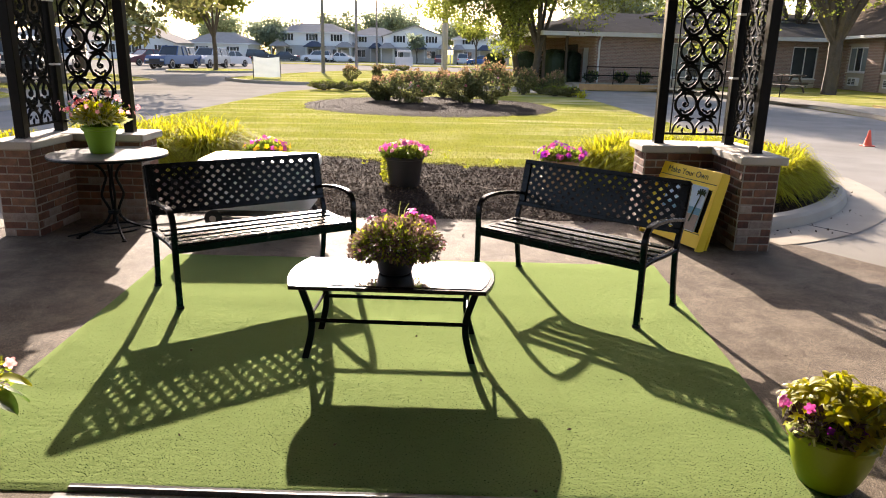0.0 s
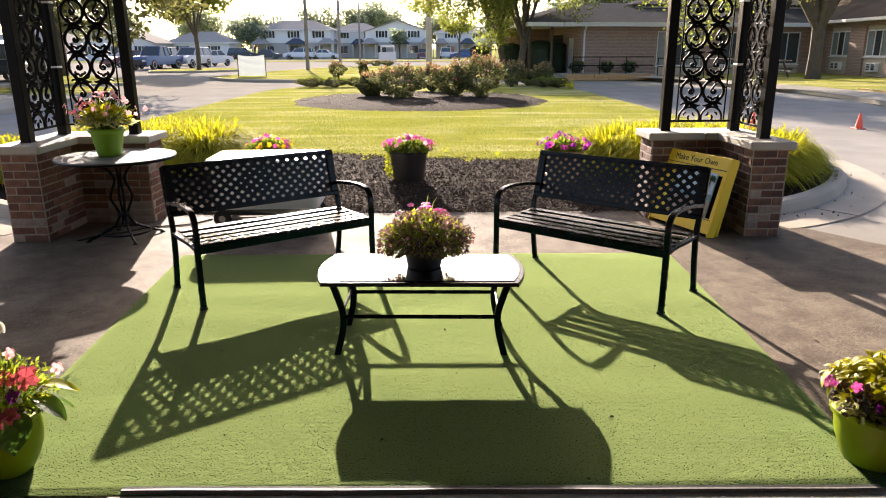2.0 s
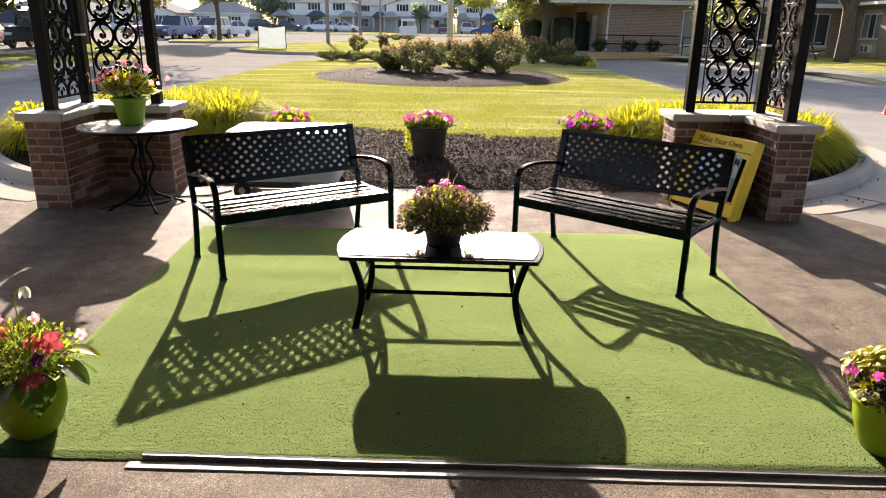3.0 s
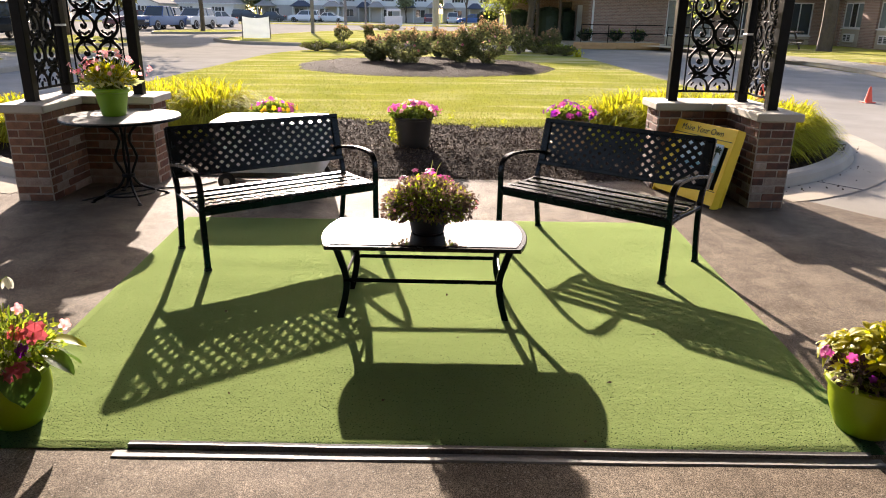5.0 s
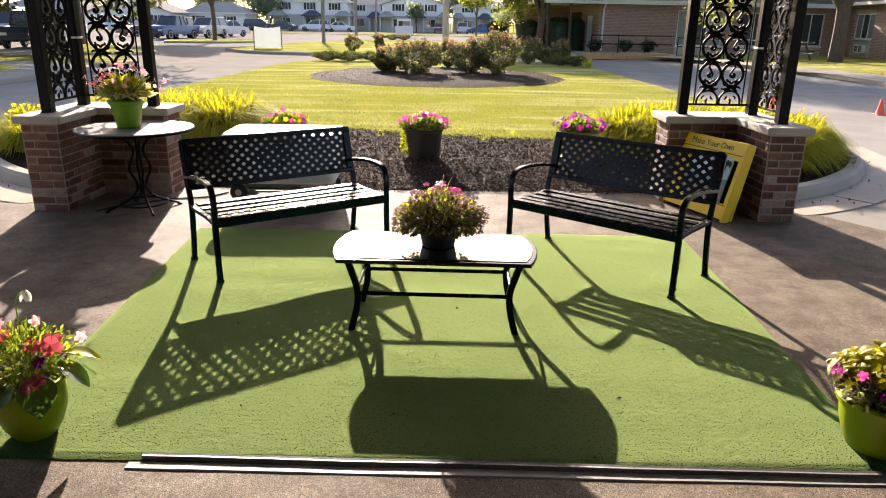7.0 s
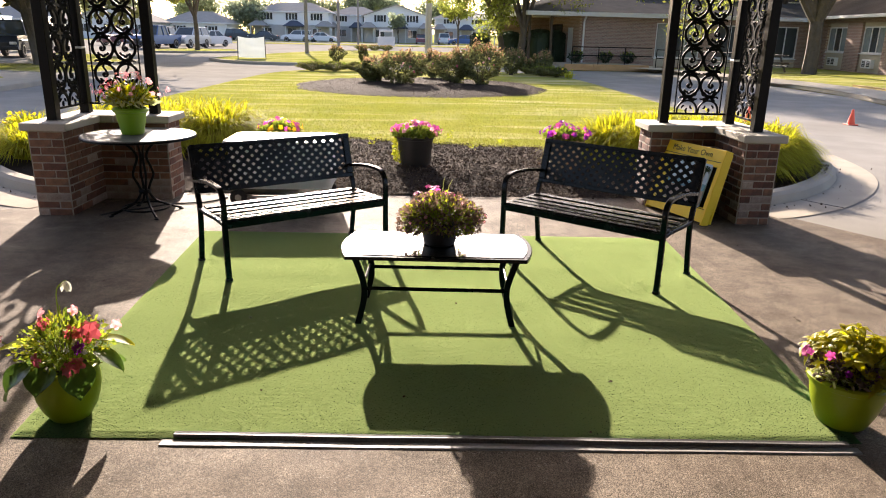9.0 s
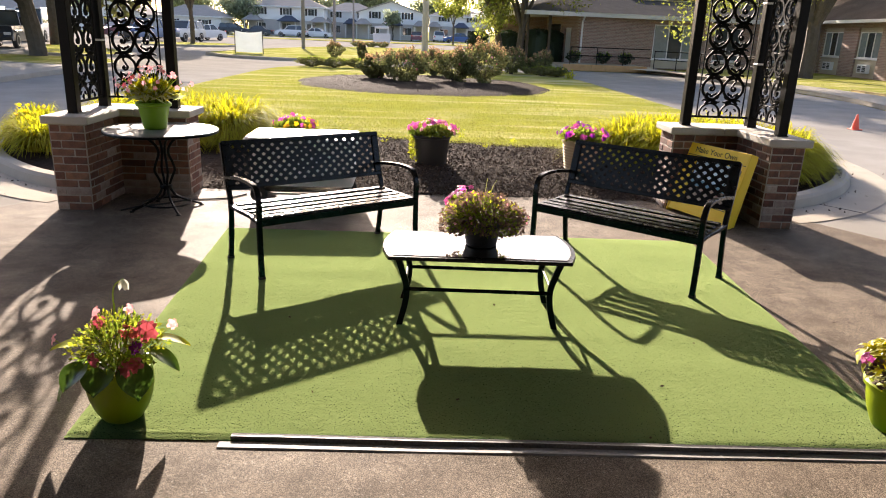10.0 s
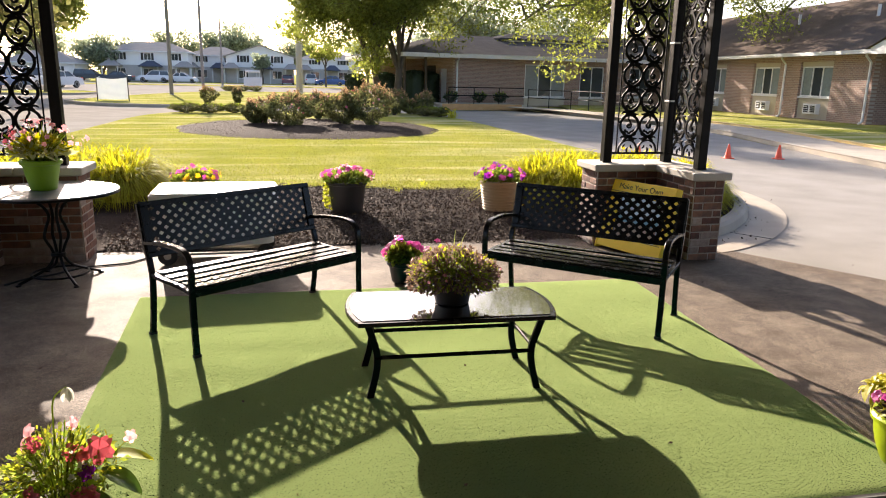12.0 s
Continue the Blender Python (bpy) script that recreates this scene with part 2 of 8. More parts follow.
M_SOIL = mat("potting_soil", (0.03, 0.02, 0.014), (0.06, 0.042, 0.03), rough=1, scale=30, fine=160, bump=0.6, bump_fine=0.8)
M_MULCH = mat("dark_bark_mulch", (0.022, 0.016, 0.012), (0.055, 0.04, 0.03), rough=0.95, scale=16, fine=90, bump=0.8, bump_fine=1.0, distance=0.015, spec=0.03)
M_CHIP = mat("mulch_chips", (0.052, 0.037, 0.027), (0.125, 0.09, 0.067), spec=0.15, rough=0.85, scale=30, fine=120, bump=0.3, island=0.6)

def streaked(m, dry, amount):
    """Long faint mowing streaks and dry bands over grass."""
    n, l = m.node_tree.nodes, m.node_tree.links
    p = n["Principled BSDF"]
    col = p.inputs["Base Color"].links[0].from_socket
    tc = n.new("ShaderNodeTexCoord"); mp = n.new("ShaderNodeMapping")
    mp.inputs["Scale"].default_value, mp.inputs["Rotation"].default_value = (0.22, 1.7, 1), (0, 0, radians(8))
    l.new(tc.outputs["Object"], mp.inputs["Vector"])
    nz = n.new("ShaderNodeTexNoise"); nz.inputs["Scale"].default_value, nz.inputs["Detail"].default_value = 1.0, 6
    l.new(mp.outputs[0], nz.inputs["Vector"])
    mr = n.new("ShaderNodeMapRange"); mr.inputs["From Min"].default_value, mr.inputs["From Max"].default_value, mr.inputs["To Max"].default_value = 0.5, 0.66, amount
    l.new(nz.outputs["Fac"], mr.inputs["Value"])
    mx = n.new("ShaderNodeMix"); mx.data_type = "RGBA"
    l.new(mr.outputs[0], mx.inputs["Factor"]); l.new(col, mx.inputs["A"]); mx.inputs["B"].default_value = (*dry, 1)
    l.new(mx.outputs["Result"], p.inputs["Base Color"])
    return m


M_LAWN = streaked(mat("mown_lawn", (0.31, 0.30, 0.06), (0.20, 0.225, 0.045), rough=0.95, scale=0.9, fine=70, bump=0.2, bump_fine=0.9, distance=0.03, spec=0.0, stain=(0.5, 0.43, 0.24), stain_scale=0.6, stain_amount=0.4), (0.54, 0.47, 0.27), 0.7)
M_BLADE = streaked(mat("grass_blades", (0.30, 0.285, 0.06), (0.17, 0.195, 0.04), rough=0.7, scale=0.9, fine=20, bump=0, bump_fine=0, island=0.35, translucent=0.35, spec=0.06), (0.46, 0.40, 0.22), 0.7)
M_LILY = mat("daylily_leaves", (0.42, 0.39, 0.045), (0.25, 0.25, 0.03), rough=0.7, scale=3, fine=30, bump=0, bump_fine=0, island=0.4, translucent=0.5, spec=0.05)
M_LEAF = mat("shrub_leaves", (0.15, 0.14, 0.055), (0.085, 0.09, 0.03), rough=0.7, scale=2, fine=30, bump=0, bump_fine=0, island=0.5, translucent=0.35, spec=0.12)
M_TREELEAF = mat("locust_leaves", (0.19, 0.2, 0.05), (0.12, 0.145, 0.036), rough=0.7, scale=0.6, fine=10, bump=0, bump_fine=0, island=0.4, translucent=0.62, spec=0.12)
# distance haze is put into this leaf colour: paler and greyer green
M_HAZYLEAF = mat("hazed_far_leaves", (0.22, 0.245, 0.16), (0.17, 0.2, 0.13), rough=0.7, scale=0.3, fine=6, bump=0, bump_fine=0, island=0.35, translucent=0.5, spec=0.12)
M_HEDGE = mat("clipped_yew_leaves", (0.022, 0.04, 0.014), (0.015, 0.03, 0.01), rough=0.6, scale=2, fine=20, bump=0, bump_fine=0, island=0.5, translucent=0.2)
M_BARK = mat("grey_bark", (0.12, 0.095, 0.07), (0.06, 0.047, 0.036), rough=0.9, scale=5, fine=40, bump=0.7, bump_fine=0.8, distance=0.02)
M_PINK = mat("magenta_petals", (0.55, 0.13, 0.33), (0.44, 0.075, 0.25), rough=0.5, scale=20, fine=80, bump=0, bump_fine=0, per_object=0.35, translucent=0.4)
M_PALEPINK = mat("pale_pink_petals", (0.82, 0.48, 0.48), (0.74, 0.3, 0.34), rough=0.5, scale=20, fine=80, bump=0, bump_fine=0, per_object=0.25, translucent=0.4)
M_CORAL = mat("coral_red_petals", (0.5, 0.085, 0.11), (0.47, 0.15, 0.17), rough=0.6, scale=20, fine=80, bump=0, bump_fine=0, per_object=0.3, translucent=0.26)
M_PURPLE = mat("purple_petals", (0.25, 0.04, 0.30), (0.18, 0.03, 0.22), rough=0.5, scale=20, fine=80, bump=0, bump_fine=0, per_object=0.35, translucent=0.4)
M_YELLOWP = mat("yellow_petals", (0.78, 0.55, 0.05), (0.7, 0.45, 0.04), rough=0.5, scale=20, fine=80, bump=0, bump_fine=0, per_object=0.25, translucent=0.4)
M_WHITEP = mat("white_petals", (0.55, 0.54, 0.47), (0.48, 0.48, 0.4), rough=0.5, scale=20, fine=80, bump=0, bump_fine=0, per_object=0.1, translucent=0.4)
M_COLEUS = mat("chartreuse_coleus_leaves", (0.42, 0.38, 0.02), (0.3, 0.3, 0.02), rough=0.5, scale=10, fine=60, bump=0.1, bump_fine=0, island=0.3, translucent=0.45)
M_POTLEAF = mat("pot_plant_leaves", (0.22, 0.26, 0.045), (0.12, 0.16, 0.03), rough=0.7, scale=10, fine=60, bump=0, bump_fine=0, island=0.5, translucent=0.5, spec=0.12)
M_BROADLEAF = mat("broad_dark_leaves", (0.05, 0.095, 0.02), (0.085, 0.14, 0.03), rough=0.35, scale=12, fine=60, bump=0.1, bump_fine=0, island=0.3, translucent=0.35)
M_VARILEAF = mat("cream_edged_leaves", (0.55, 0.52, 0.30), (0.30, 0.36, 0.12), rough=0.5, scale=14, fine=60, bump=0, bump_fine=0, island=0.3, translucent=0.4)
M_ROSE = mat("rose_leaves", (0.16, 0.16, 0.065), (0.085, 0.092, 0.036), rough=0.7, scale=2, fine=30, bump=0, bump_fine=0, island=0.5, translucent=0.35, spec=0.1)
M_ROSE_SHOOT = mat("russet_rose_shoots", (0.31, 0.185, 0.12), (0.22, 0.16, 0.075), rough=0.7, scale=2, fine=30, bump=0, bump_fine=0, island=0.5, translucent=0.4, spec=0.1)
M_YELLEAF = mat("yellow_green_leaves", (0.36, 0.36, 0.05), (0.26, 0.29, 0.04), rough=0.55, scale=10, fine=60, bump=0, bump_fine=0, island=0.3, translucent=0.45, spec=0.2)
M_DUSKY = mat("dusky_mauve_leaves", (0.2, 0.13, 0.105), (0.12, 0.085, 0.06), rough=0.6, scale=10, fine=60, bump=0, bump_fine=0, island=0.4, translucent=0.35, spec=0.2)
M_YELLOW = mat("yellow_painted_board", (0.85, 0.59, 0.004), (0.8, 0.54, 0.004), rough=0.5, scale=6, fine=80, bump=0.04, bump_fine=0.1, distance=0.001)
M_DARKPRINT = mat("dark_green_lettering", (0.02, 0.03, 0.012), rough=0.7, bump=0, bump_fine=0)
M_WHITE = mat("white_plastic", (0.74, 0.72, 0.69), (0.66, 0.64, 0.6), rough=0.45, scale=4, fine=60, bump=0.02)
M_PAINT = mat("white_trim_paint", (0.72, 0.71, 0.69), (0.62, 0.61, 0.59), rough=0.6, scale=3, fine=40, bump=0.03)
M_SIDING = mat("pale_house_siding", (0.84, 0.82, 0.79), (0.78, 0.76, 0.73), rough=0.7, scale=1, fine=12, bump=0.05)
M_LOWER = mat("greige_house_cladding", (0.55, 0.51, 0.48), (0.45, 0.42, 0.4), rough=0.8, scale=1, fine=12, bump=0.05)
M_SHINGLE = mat("grey_roof_shingles", (0.1, 0.097, 0.098), (0.065, 0.063, 0.064), rough=0.95, scale=1.5, fine=18, bump=0.3, bump_fine=0.5, distance=0.02, spec=0.0)
M_SHINGLE_PALE = mat("pale_grey_house_shingles", (0.38, 0.35, 0.31), (0.3, 0.275, 0.245), rough=0.95, scale=1.5, fine=18, bump=0.3, bump_fine=0.5, distance=0.02, spec=0.0)
M_SHINGLE_BROWN = mat("weathered_brown_shingles", (0.15, 0.12, 0.1), (0.085, 0.068, 0.057), rough=0.95, scale=0.8, fine=14, bump=0.3, bump_fine=0.5, distance=0.02, spec=0.0)
M_SHINGLE_BLUE = mat("blue_grey_roof_shingles", (0.10, 0.11, 0.14), (0.07, 0.08, 0.10), rough=0.95, scale=1.5, fine=18, bump=0.2, spec=0.0)
M_STUCCO = mat("beige_panel", (0.48, 0.42, 0.32), (0.42, 0.36, 0.27), rough=0.85, scale=2, fine=50, bump=0.05)
M_GLASS = glass_mat("window_glass")
M_CURTAINED = mat("glass_before_curtain", (0.24, 0.28, 0.28), (0.17, 0.2, 0.2), rough=0.15, scale=6, fine=30, bump=0.0, bump_fine=0.0, spec=0.8, rough_var=0.02)
M_CURTAIN = mat("pale_curtain", (0.42, 0.44, 0.42), (0.30, 0.32, 0.31), rough=0.9, scale=3, fine=30, bump=0.2)
M_DARKROOM = mat("dark_porch_shade", (0.05, 0.045, 0.04), rough=0.9, scale=2, fine=20, bump=0.05)
M_ORANGE = mat("orange_cone_plastic", (0.85, 0.10, 0.035), (0.75, 0.085, 0.03), rough=0.5, scale=6, fine=60, bump=0.02)
M_TYRE = mat("tyre_rubber", (0.018, 0.018, 0.018), (0.03, 0.03, 0.03), rough=0.85, scale=10, fine=90, bump=0.05)
M_RIM = mat("alloy_rim", (0.45, 0.45, 0.46), rough=0.35, metal=0.9, scale=6, fine=60, bump=0.02)
M_POLE = mat("weathered_grey_pole", (0.26, 0.235, 0.21), (0.18, 0.165, 0.15), rough=0.85, scale=3, fine=50, bump=0.2)
M_POLE_PALE = mat("pale_concrete_pole", (0.42, 0.40, 0.37), (0.36, 0.34, 0.32), rough=0.8, scale=3, fine=50, bump=0.1)
M_WOOD_GREY = mat("grey_timber", (0.14, 0.11, 0.085), (0.09, 0.07, 0.055), rough=0.95, scale=4, fine=60, bump=0.2, spec=0.03)
M_LANDSCAPE_TIMBER = mat("landscape_timber", (0.55, 0.31, 0.13), (0.4, 0.22, 0.09), rough=0.85, scale=4, fine=60, bump=0.2)
M_CANOPY = mat("canopy_soffit_paint", (0.28, 0.26, 0.23), (0.24, 0.22, 0.195), rough=0.8, scale=2, fine=60, bump=0.05)
FAR_BRICK_X = brick_mat("far_brickwork", (0.33, 0.2, 0.152), (0.22, 0.142, 0.108), (0.42, 0.35, 0.29))
FAR_BRICK_Y = brick_mat("far_brickwork_side", (0.33, 0.2, 0.152), (0.22, 0.142, 0.108), (0.42, 0.35, 0.29), axis="yz")
PAINTS = {}


def car_paint(name, c, metal=0.2):
    if name not in PAINTS:
        PAINTS[name] = mat(name, c, [v * 0.9 for v in c], rough=0.3, metal=metal, scale=1, fine=30, bump=0, bump_fine=0, coat=0.25, rough_var=0.04)
    return PAINTS[name]


# ---- mesh tools ----
class Shape:
    """A growing list of corners and faces."""
    def __init__(self):
        self.v, self.f = [], []

    def add(self, verts, faces, m=None):
        k = len(self.v)
        self.v += [tuple(m @ Vector(p)) for p in verts] if m else [tuple(p) for p in verts]
        self.f += [tuple(i + k for i in f) for f in faces]
        return self

    def box(self, x0, y0, z0, x1, y1, z1, c=0.0, m=None):
        """A box, with chamfered edges where c is given."""
        c = min(c, 0.45 * min(abs(x1 - x0), abs(y1 - y0), abs(z1 - z0)))
        if c <= 0:
            vs = [(x, y, z) for x in (x0, x1) for y in (y0, y1) for z in (z0, z1)]
            return self.add(vs, [(0, 1, 3, 2), (4, 6, 7, 5), (0, 4, 5, 1), (2, 3, 7, 6), (0, 2, 6, 4), (1, 5, 7, 3)], m)
        vs, ix = [], {}
        for sx in (0, 1):
            for sy in (0, 1):
                for sz in (0, 1):
                    p = (x1 if sx else x0, y1 if sy else y0, z1 if sz else z0)
                    d = (-c if sx else c, -c if sy else c, -c if sz else c)
                    for a in range(3):
                        q = [p[i] + (0 if i == a else d[i]) for i in range(3)]
                        ix[sx, sy, sz, a] = len(vs)
                        vs.append(q)
        fs = []
        for a in range(3):
            b, e = (a + 1) % 3, (a + 2) % 3
            for s in (0, 1):
                loop = []
                for u, w in ((0, 0), (1, 0), (1, 1), (0, 1)):
                    k = [0, 0, 0]; k[a], k[b], k[e] = s, u, w
                    loop.append(ix[(*k, a)])
                fs.append(tuple(loop if s else loop[::-1]))
            for u in (0, 1):
                for w in (0, 1):
                    k0, k1 = [0, 0, 0], [0, 0, 0]
                    k0[a], k0[b], k0[e] = 0, u, w
                    k1[a], k1[b], k1[e] = 1, u, w
                    fs.append((ix[(*k0, b)], ix[(*k1, b)], ix[(*k1, e)], ix[(*k0, e)]))
        for sx in (0, 1):
            for sy in (0, 1):
                for sz in (0, 1):
                    fs.append(tuple(ix[sx, sy, sz, a] for a in range(3)))
        return self.add(vs, fs, m)

    def tube(self, pts, r, segs=8, m=None, flat=None, closed=False, caps=True):
        """A bar along points. r: one radius or one for each; flat=(w, h) makes it rectangular, w along the level."""
        pts = [Vector(p) for p in pts]
        n = len(pts)
        rs = r if isinstance(r, (list, tuple)) else [r] * n
        vs, fs = [], []
        up = None
        for i, p in enumerate(pts):
            if closed:
                d = pts[(i + 1) % n] - pts[i - 1]
            else:
                d = pts[min(i + 1, n - 1)] - pts[max(i - 1, 0)]
            d.normalize()
            if up is None:
                up = Vector((0, 0, 1)) if abs(d.z) < 0.9 else Vector((0, 1, 0))
            side = d.cross(up).normalized()
            up = side.cross(d).normalized()
            if flat:
                w, h = flat[0] / 2, flat[1] / 2
                k = 0.25 * min(w, h)
                ring = [(w - k, h), (w, h - k), (w, -h + k), (w - k, -h), (-w + k, -h), (-w, -h + k), (-w, h - k), (-w + k, h)]
                vs += [p + side * a * (rs[i] if rs[i] <= 1.0 and isinstance(r, (list, tuple)) else 1) + up * b for a, b in ring]
            else:
                vs += [p + (side * math.cos(2 * math.pi * j / segs) + up * math.sin(2 * math.pi * j / segs)) * rs[i] for j in range(segs)]
        s = 8 if flat else segs
        for i in range(n if closed else n - 1):
            for j in range(s):
                a, b = i * s, ((i + 1) % n) * s
                fs.append((a + j, a + (j + 1) % s, b + (j + 1) % s, b + j))
        if caps and not closed:
            fs += [tuple(range(s))[::-1], tuple((n - 1) * s + j for j in range(s))]
        return self.add(vs, fs, m)

    def lathe(self, prof, segs=24, m=None, wob=0.0):
        """A turned shape from (radius, height) pairs, closed at both ends."""
        vs, fs = [], []
        for i, (r, z) in enumerate(prof):
            for j in range(segs):
                a = 2 * math.pi * j / segs
                q = r * (1 + wob * math.sin(3 * a + i))
                vs.append((q * math.cos(a), q * math.sin(a), z))
        for i in range(len(prof) - 1):
            for j in range(segs):
                fs.append((i * segs + j, i * segs + (j + 1) % segs, (i + 1) * segs + (j + 1) % segs, (i + 1) * segs + j))
        fs += [tuple(range(segs))[::-1], tuple((len(prof) - 1) * segs + j for j in range(segs))]
        return self.add(vs, fs, m)

    def slab(self, outline, z0, z1, m=None, c=0.0):
        """A flat plate with that outline, chamfered on its upper edge by c."""
        n = len(outline)
        cx, cy = sum(p[0] for p in outline) / n, sum(p[1] for p in outline) / n
        def inset(p, d):
            v = Vector((p[0] - cx, p[1] - cy))
            return (p[0] - v.x / max(v.length, 1e-6) * d, p[1] - v.y / max(v.length, 1e-6) * d)
        rings = [[(x, y, z0) for x, y in outline], [(x, y, z1 - c) for x, y in outline]]
        if c:
            rings.append([(*inset(p, c), z1) for p in outline])
        vs = [p for ring in rings for p in ring]
        fs = [tuple(range(n))[::-1], tuple((len(rings) - 1) * n + j for j in range(n))]
        for i in range(len(rings) - 1):
            fs += [(i * n + j, i * n + (j + 1) % n, (i + 1) * n + (j + 1) % n, (i + 1) * n + j) for j in range(n)]
        return self.add(vs, fs, m)

    def mesh(self, name, material, smooth=False):
        me = bpy.data.meshes.new(name)
        me.from_pydata(self.v, [], self.f)
        me.materials.append(material)
        if smooth:
            me.polygons.foreach_set("use_smooth", [True] * len(me.polygons))
        me.update()
        return me


def thing(name, label, category, m=None, group="", kind=""):
    """An Empty at a thing's base, for its parts."""
    ob = new(name)
    ob.empty_display_size = 0.1
    if m is not None:
        ob.matrix_world = m
    return tagged(ob, label, category, group, kind)


def part(name, shape, material, parent=None, label="", smooth=False, m=None):
    me = shape if isinstance(shape, bpy.types.Mesh) else shape.mesh(name, material, smooth)
    ob = new(name, me)
    ob.parent = parent
    if m is not None:
        ob.matrix_local = m
    if label:
        tagged(ob, label)
    return ob


def smooth_by_angle(ob):
    me = ob.data
    me.polygons.foreach_set("use_smooth", [True] * len(me.polygons))
    me.set_sharp_from_angle(angle=radians(35))
    return ob


def quads(name, V, material, per=4):
    """A mesh of loose flat leaves: V holds per corners for each."""
    n = len(V) // per
    me = bpy.data.meshes.new(name)
    me.vertices.add(len(V))
    me.vertices.foreach_set("co", np.ascontiguousarray(V, dtype=np.float32).ravel())
    me.loops.add(n * per)
    me.loops.foreach_set("vertex_index", np.arange(n * per, dtype=np.int32))
    me.polygons.add(n)
    me.polygons.foreach_set("loop_start", np.arange(0, n * per, per, dtype=np.int32))
    me.polygons.foreach_set("loop_total", np.full(n, per, dtype=np.int32))
    me.update(calc_edges=True)
    me.materials.append(material)
    return me


def leaf_quads(P, size, rng, aspect=0.55, up=0.0, vary=0.5, out=None):
    """Small pointed leaves at the places P, turned at random; up > 0 lays them flatter; out turns their tips that way."""
    n = len(P)
    d = rng.normal(size=(n, 3))
    if out is not None:
        d = d * 0.6 + out * 1.2
    d /= np.linalg.norm(d, axis=1, keepdims=True) + 1e-9
    k = rng.normal(size=(n, 3)) + np.array([0, 0, up])
    s = np.cross(d, k)
    s /= np.linalg.norm(s, axis=1, keepdims=True) + 1e-9
    L = (size * (1 - vary + 2 * vary * rng.random(n)))[:, None]
    V = np.empty((n, 4, 3))
    V[:, 0] = P - d * L * 0.5
    V[:, 1] = P + s * L * aspect * 0.5
    V[:, 2] = P + d * L * 0.5
    V[:, 3] = P - s * L * aspect * 0.5
    return V.reshape(-1, 3)


def flower_quads(P, N, size, rng, petals=5):
    """Open flowers at P that face along N: each petal a four-cornered leaf, cupped a little."""
    out = []
    for p, nrm in zip(P, N):
        nrm = Vector(nrm).normalized()
        a = nrm.orthogonal().normalized()
        b = nrm.cross(a)
        s = size * rng.uniform(0.75, 1.2)
        t0 = rng.uniform(0, 6.28)
        for k in range(petals):
            t = t0 + 2 * math.pi * k / petals
            w = 2 * math.pi / petals * 0.55
            c = Vector(p)
            u = a * math.cos(t) + b * math.sin(t)
            u1 = a * math.cos(t - w) + b * math.sin(t - w)
            u2 = a * math.cos(t + w) + b * math.sin(t + w)
            fl = nrm * s * 0.1 * rng.uniform(-0.6, 1.6)
            lo, hi = c + u1 * s * 0.34 + nrm * s * 0.15, c + u2 * s * 0.34 + nrm * s * 0.15
            mid = c + u * s * 0.33 + nrm * s * 0.08
            tl, tr = c + (u * 0.75 + u1 * 0.35) * s * 0.5 + fl, c + (u * 0.75 + u2 * 0.35) * s * 0.5 + fl * 0.6
            tip = c + u * s * rng.uniform(0.46, 0.54) + fl * 0.4
            out += [c, lo, mid, hi, lo, tl, tip, mid, mid, tip, tr, hi]
    return np.array([tuple(q) for q in out])


def blades(rng, roots, height, lean, width, segs=4, spread=None):
    """Arching strap leaves from roots: each a chain of four-cornered pieces."""
    n = len(roots)
    h = height * rng.uniform(0.6, 1.1, n)
    az = rng.uniform(0, 2 * np.pi, n) if spread is None else spread
    ln = lean * rng.uniform(0.3, 1.3, n)
    u = np.stack([np.cos(az), np.sin(az), np.zeros(n)], 1)
    s = np.stack([-np.sin(az), np.cos(az), np.zeros(n)], 1)
    V = []
    def at(t):
        fall = np.maximum(0, t - 0.55) ** 2 * 1.5 * ln / max(lean, 1e-6)
        return roots + u * (ln * t ** 1.8)[:, None] + np.array([0, 0, 1.0]) * (h * (t - fall * 0.9))[:, None]
    for k in range(segs):
        t0, t1 = np.full(n, k / segs), np.full(n, (k + 1) / segs)
        w0, w1 = width * (1 - (k / segs) ** 2) * 0.5, width * (1 - ((k + 1) / segs) ** 2) * 0.5 + 0.0005
        a, b = at(t0), at(t1)
        V.append(np.stack([a - s * w0, a + s * w0, b + s * w1, b - s * w1], 1))
    return np.stack(V, 1).reshape(-1, 3)


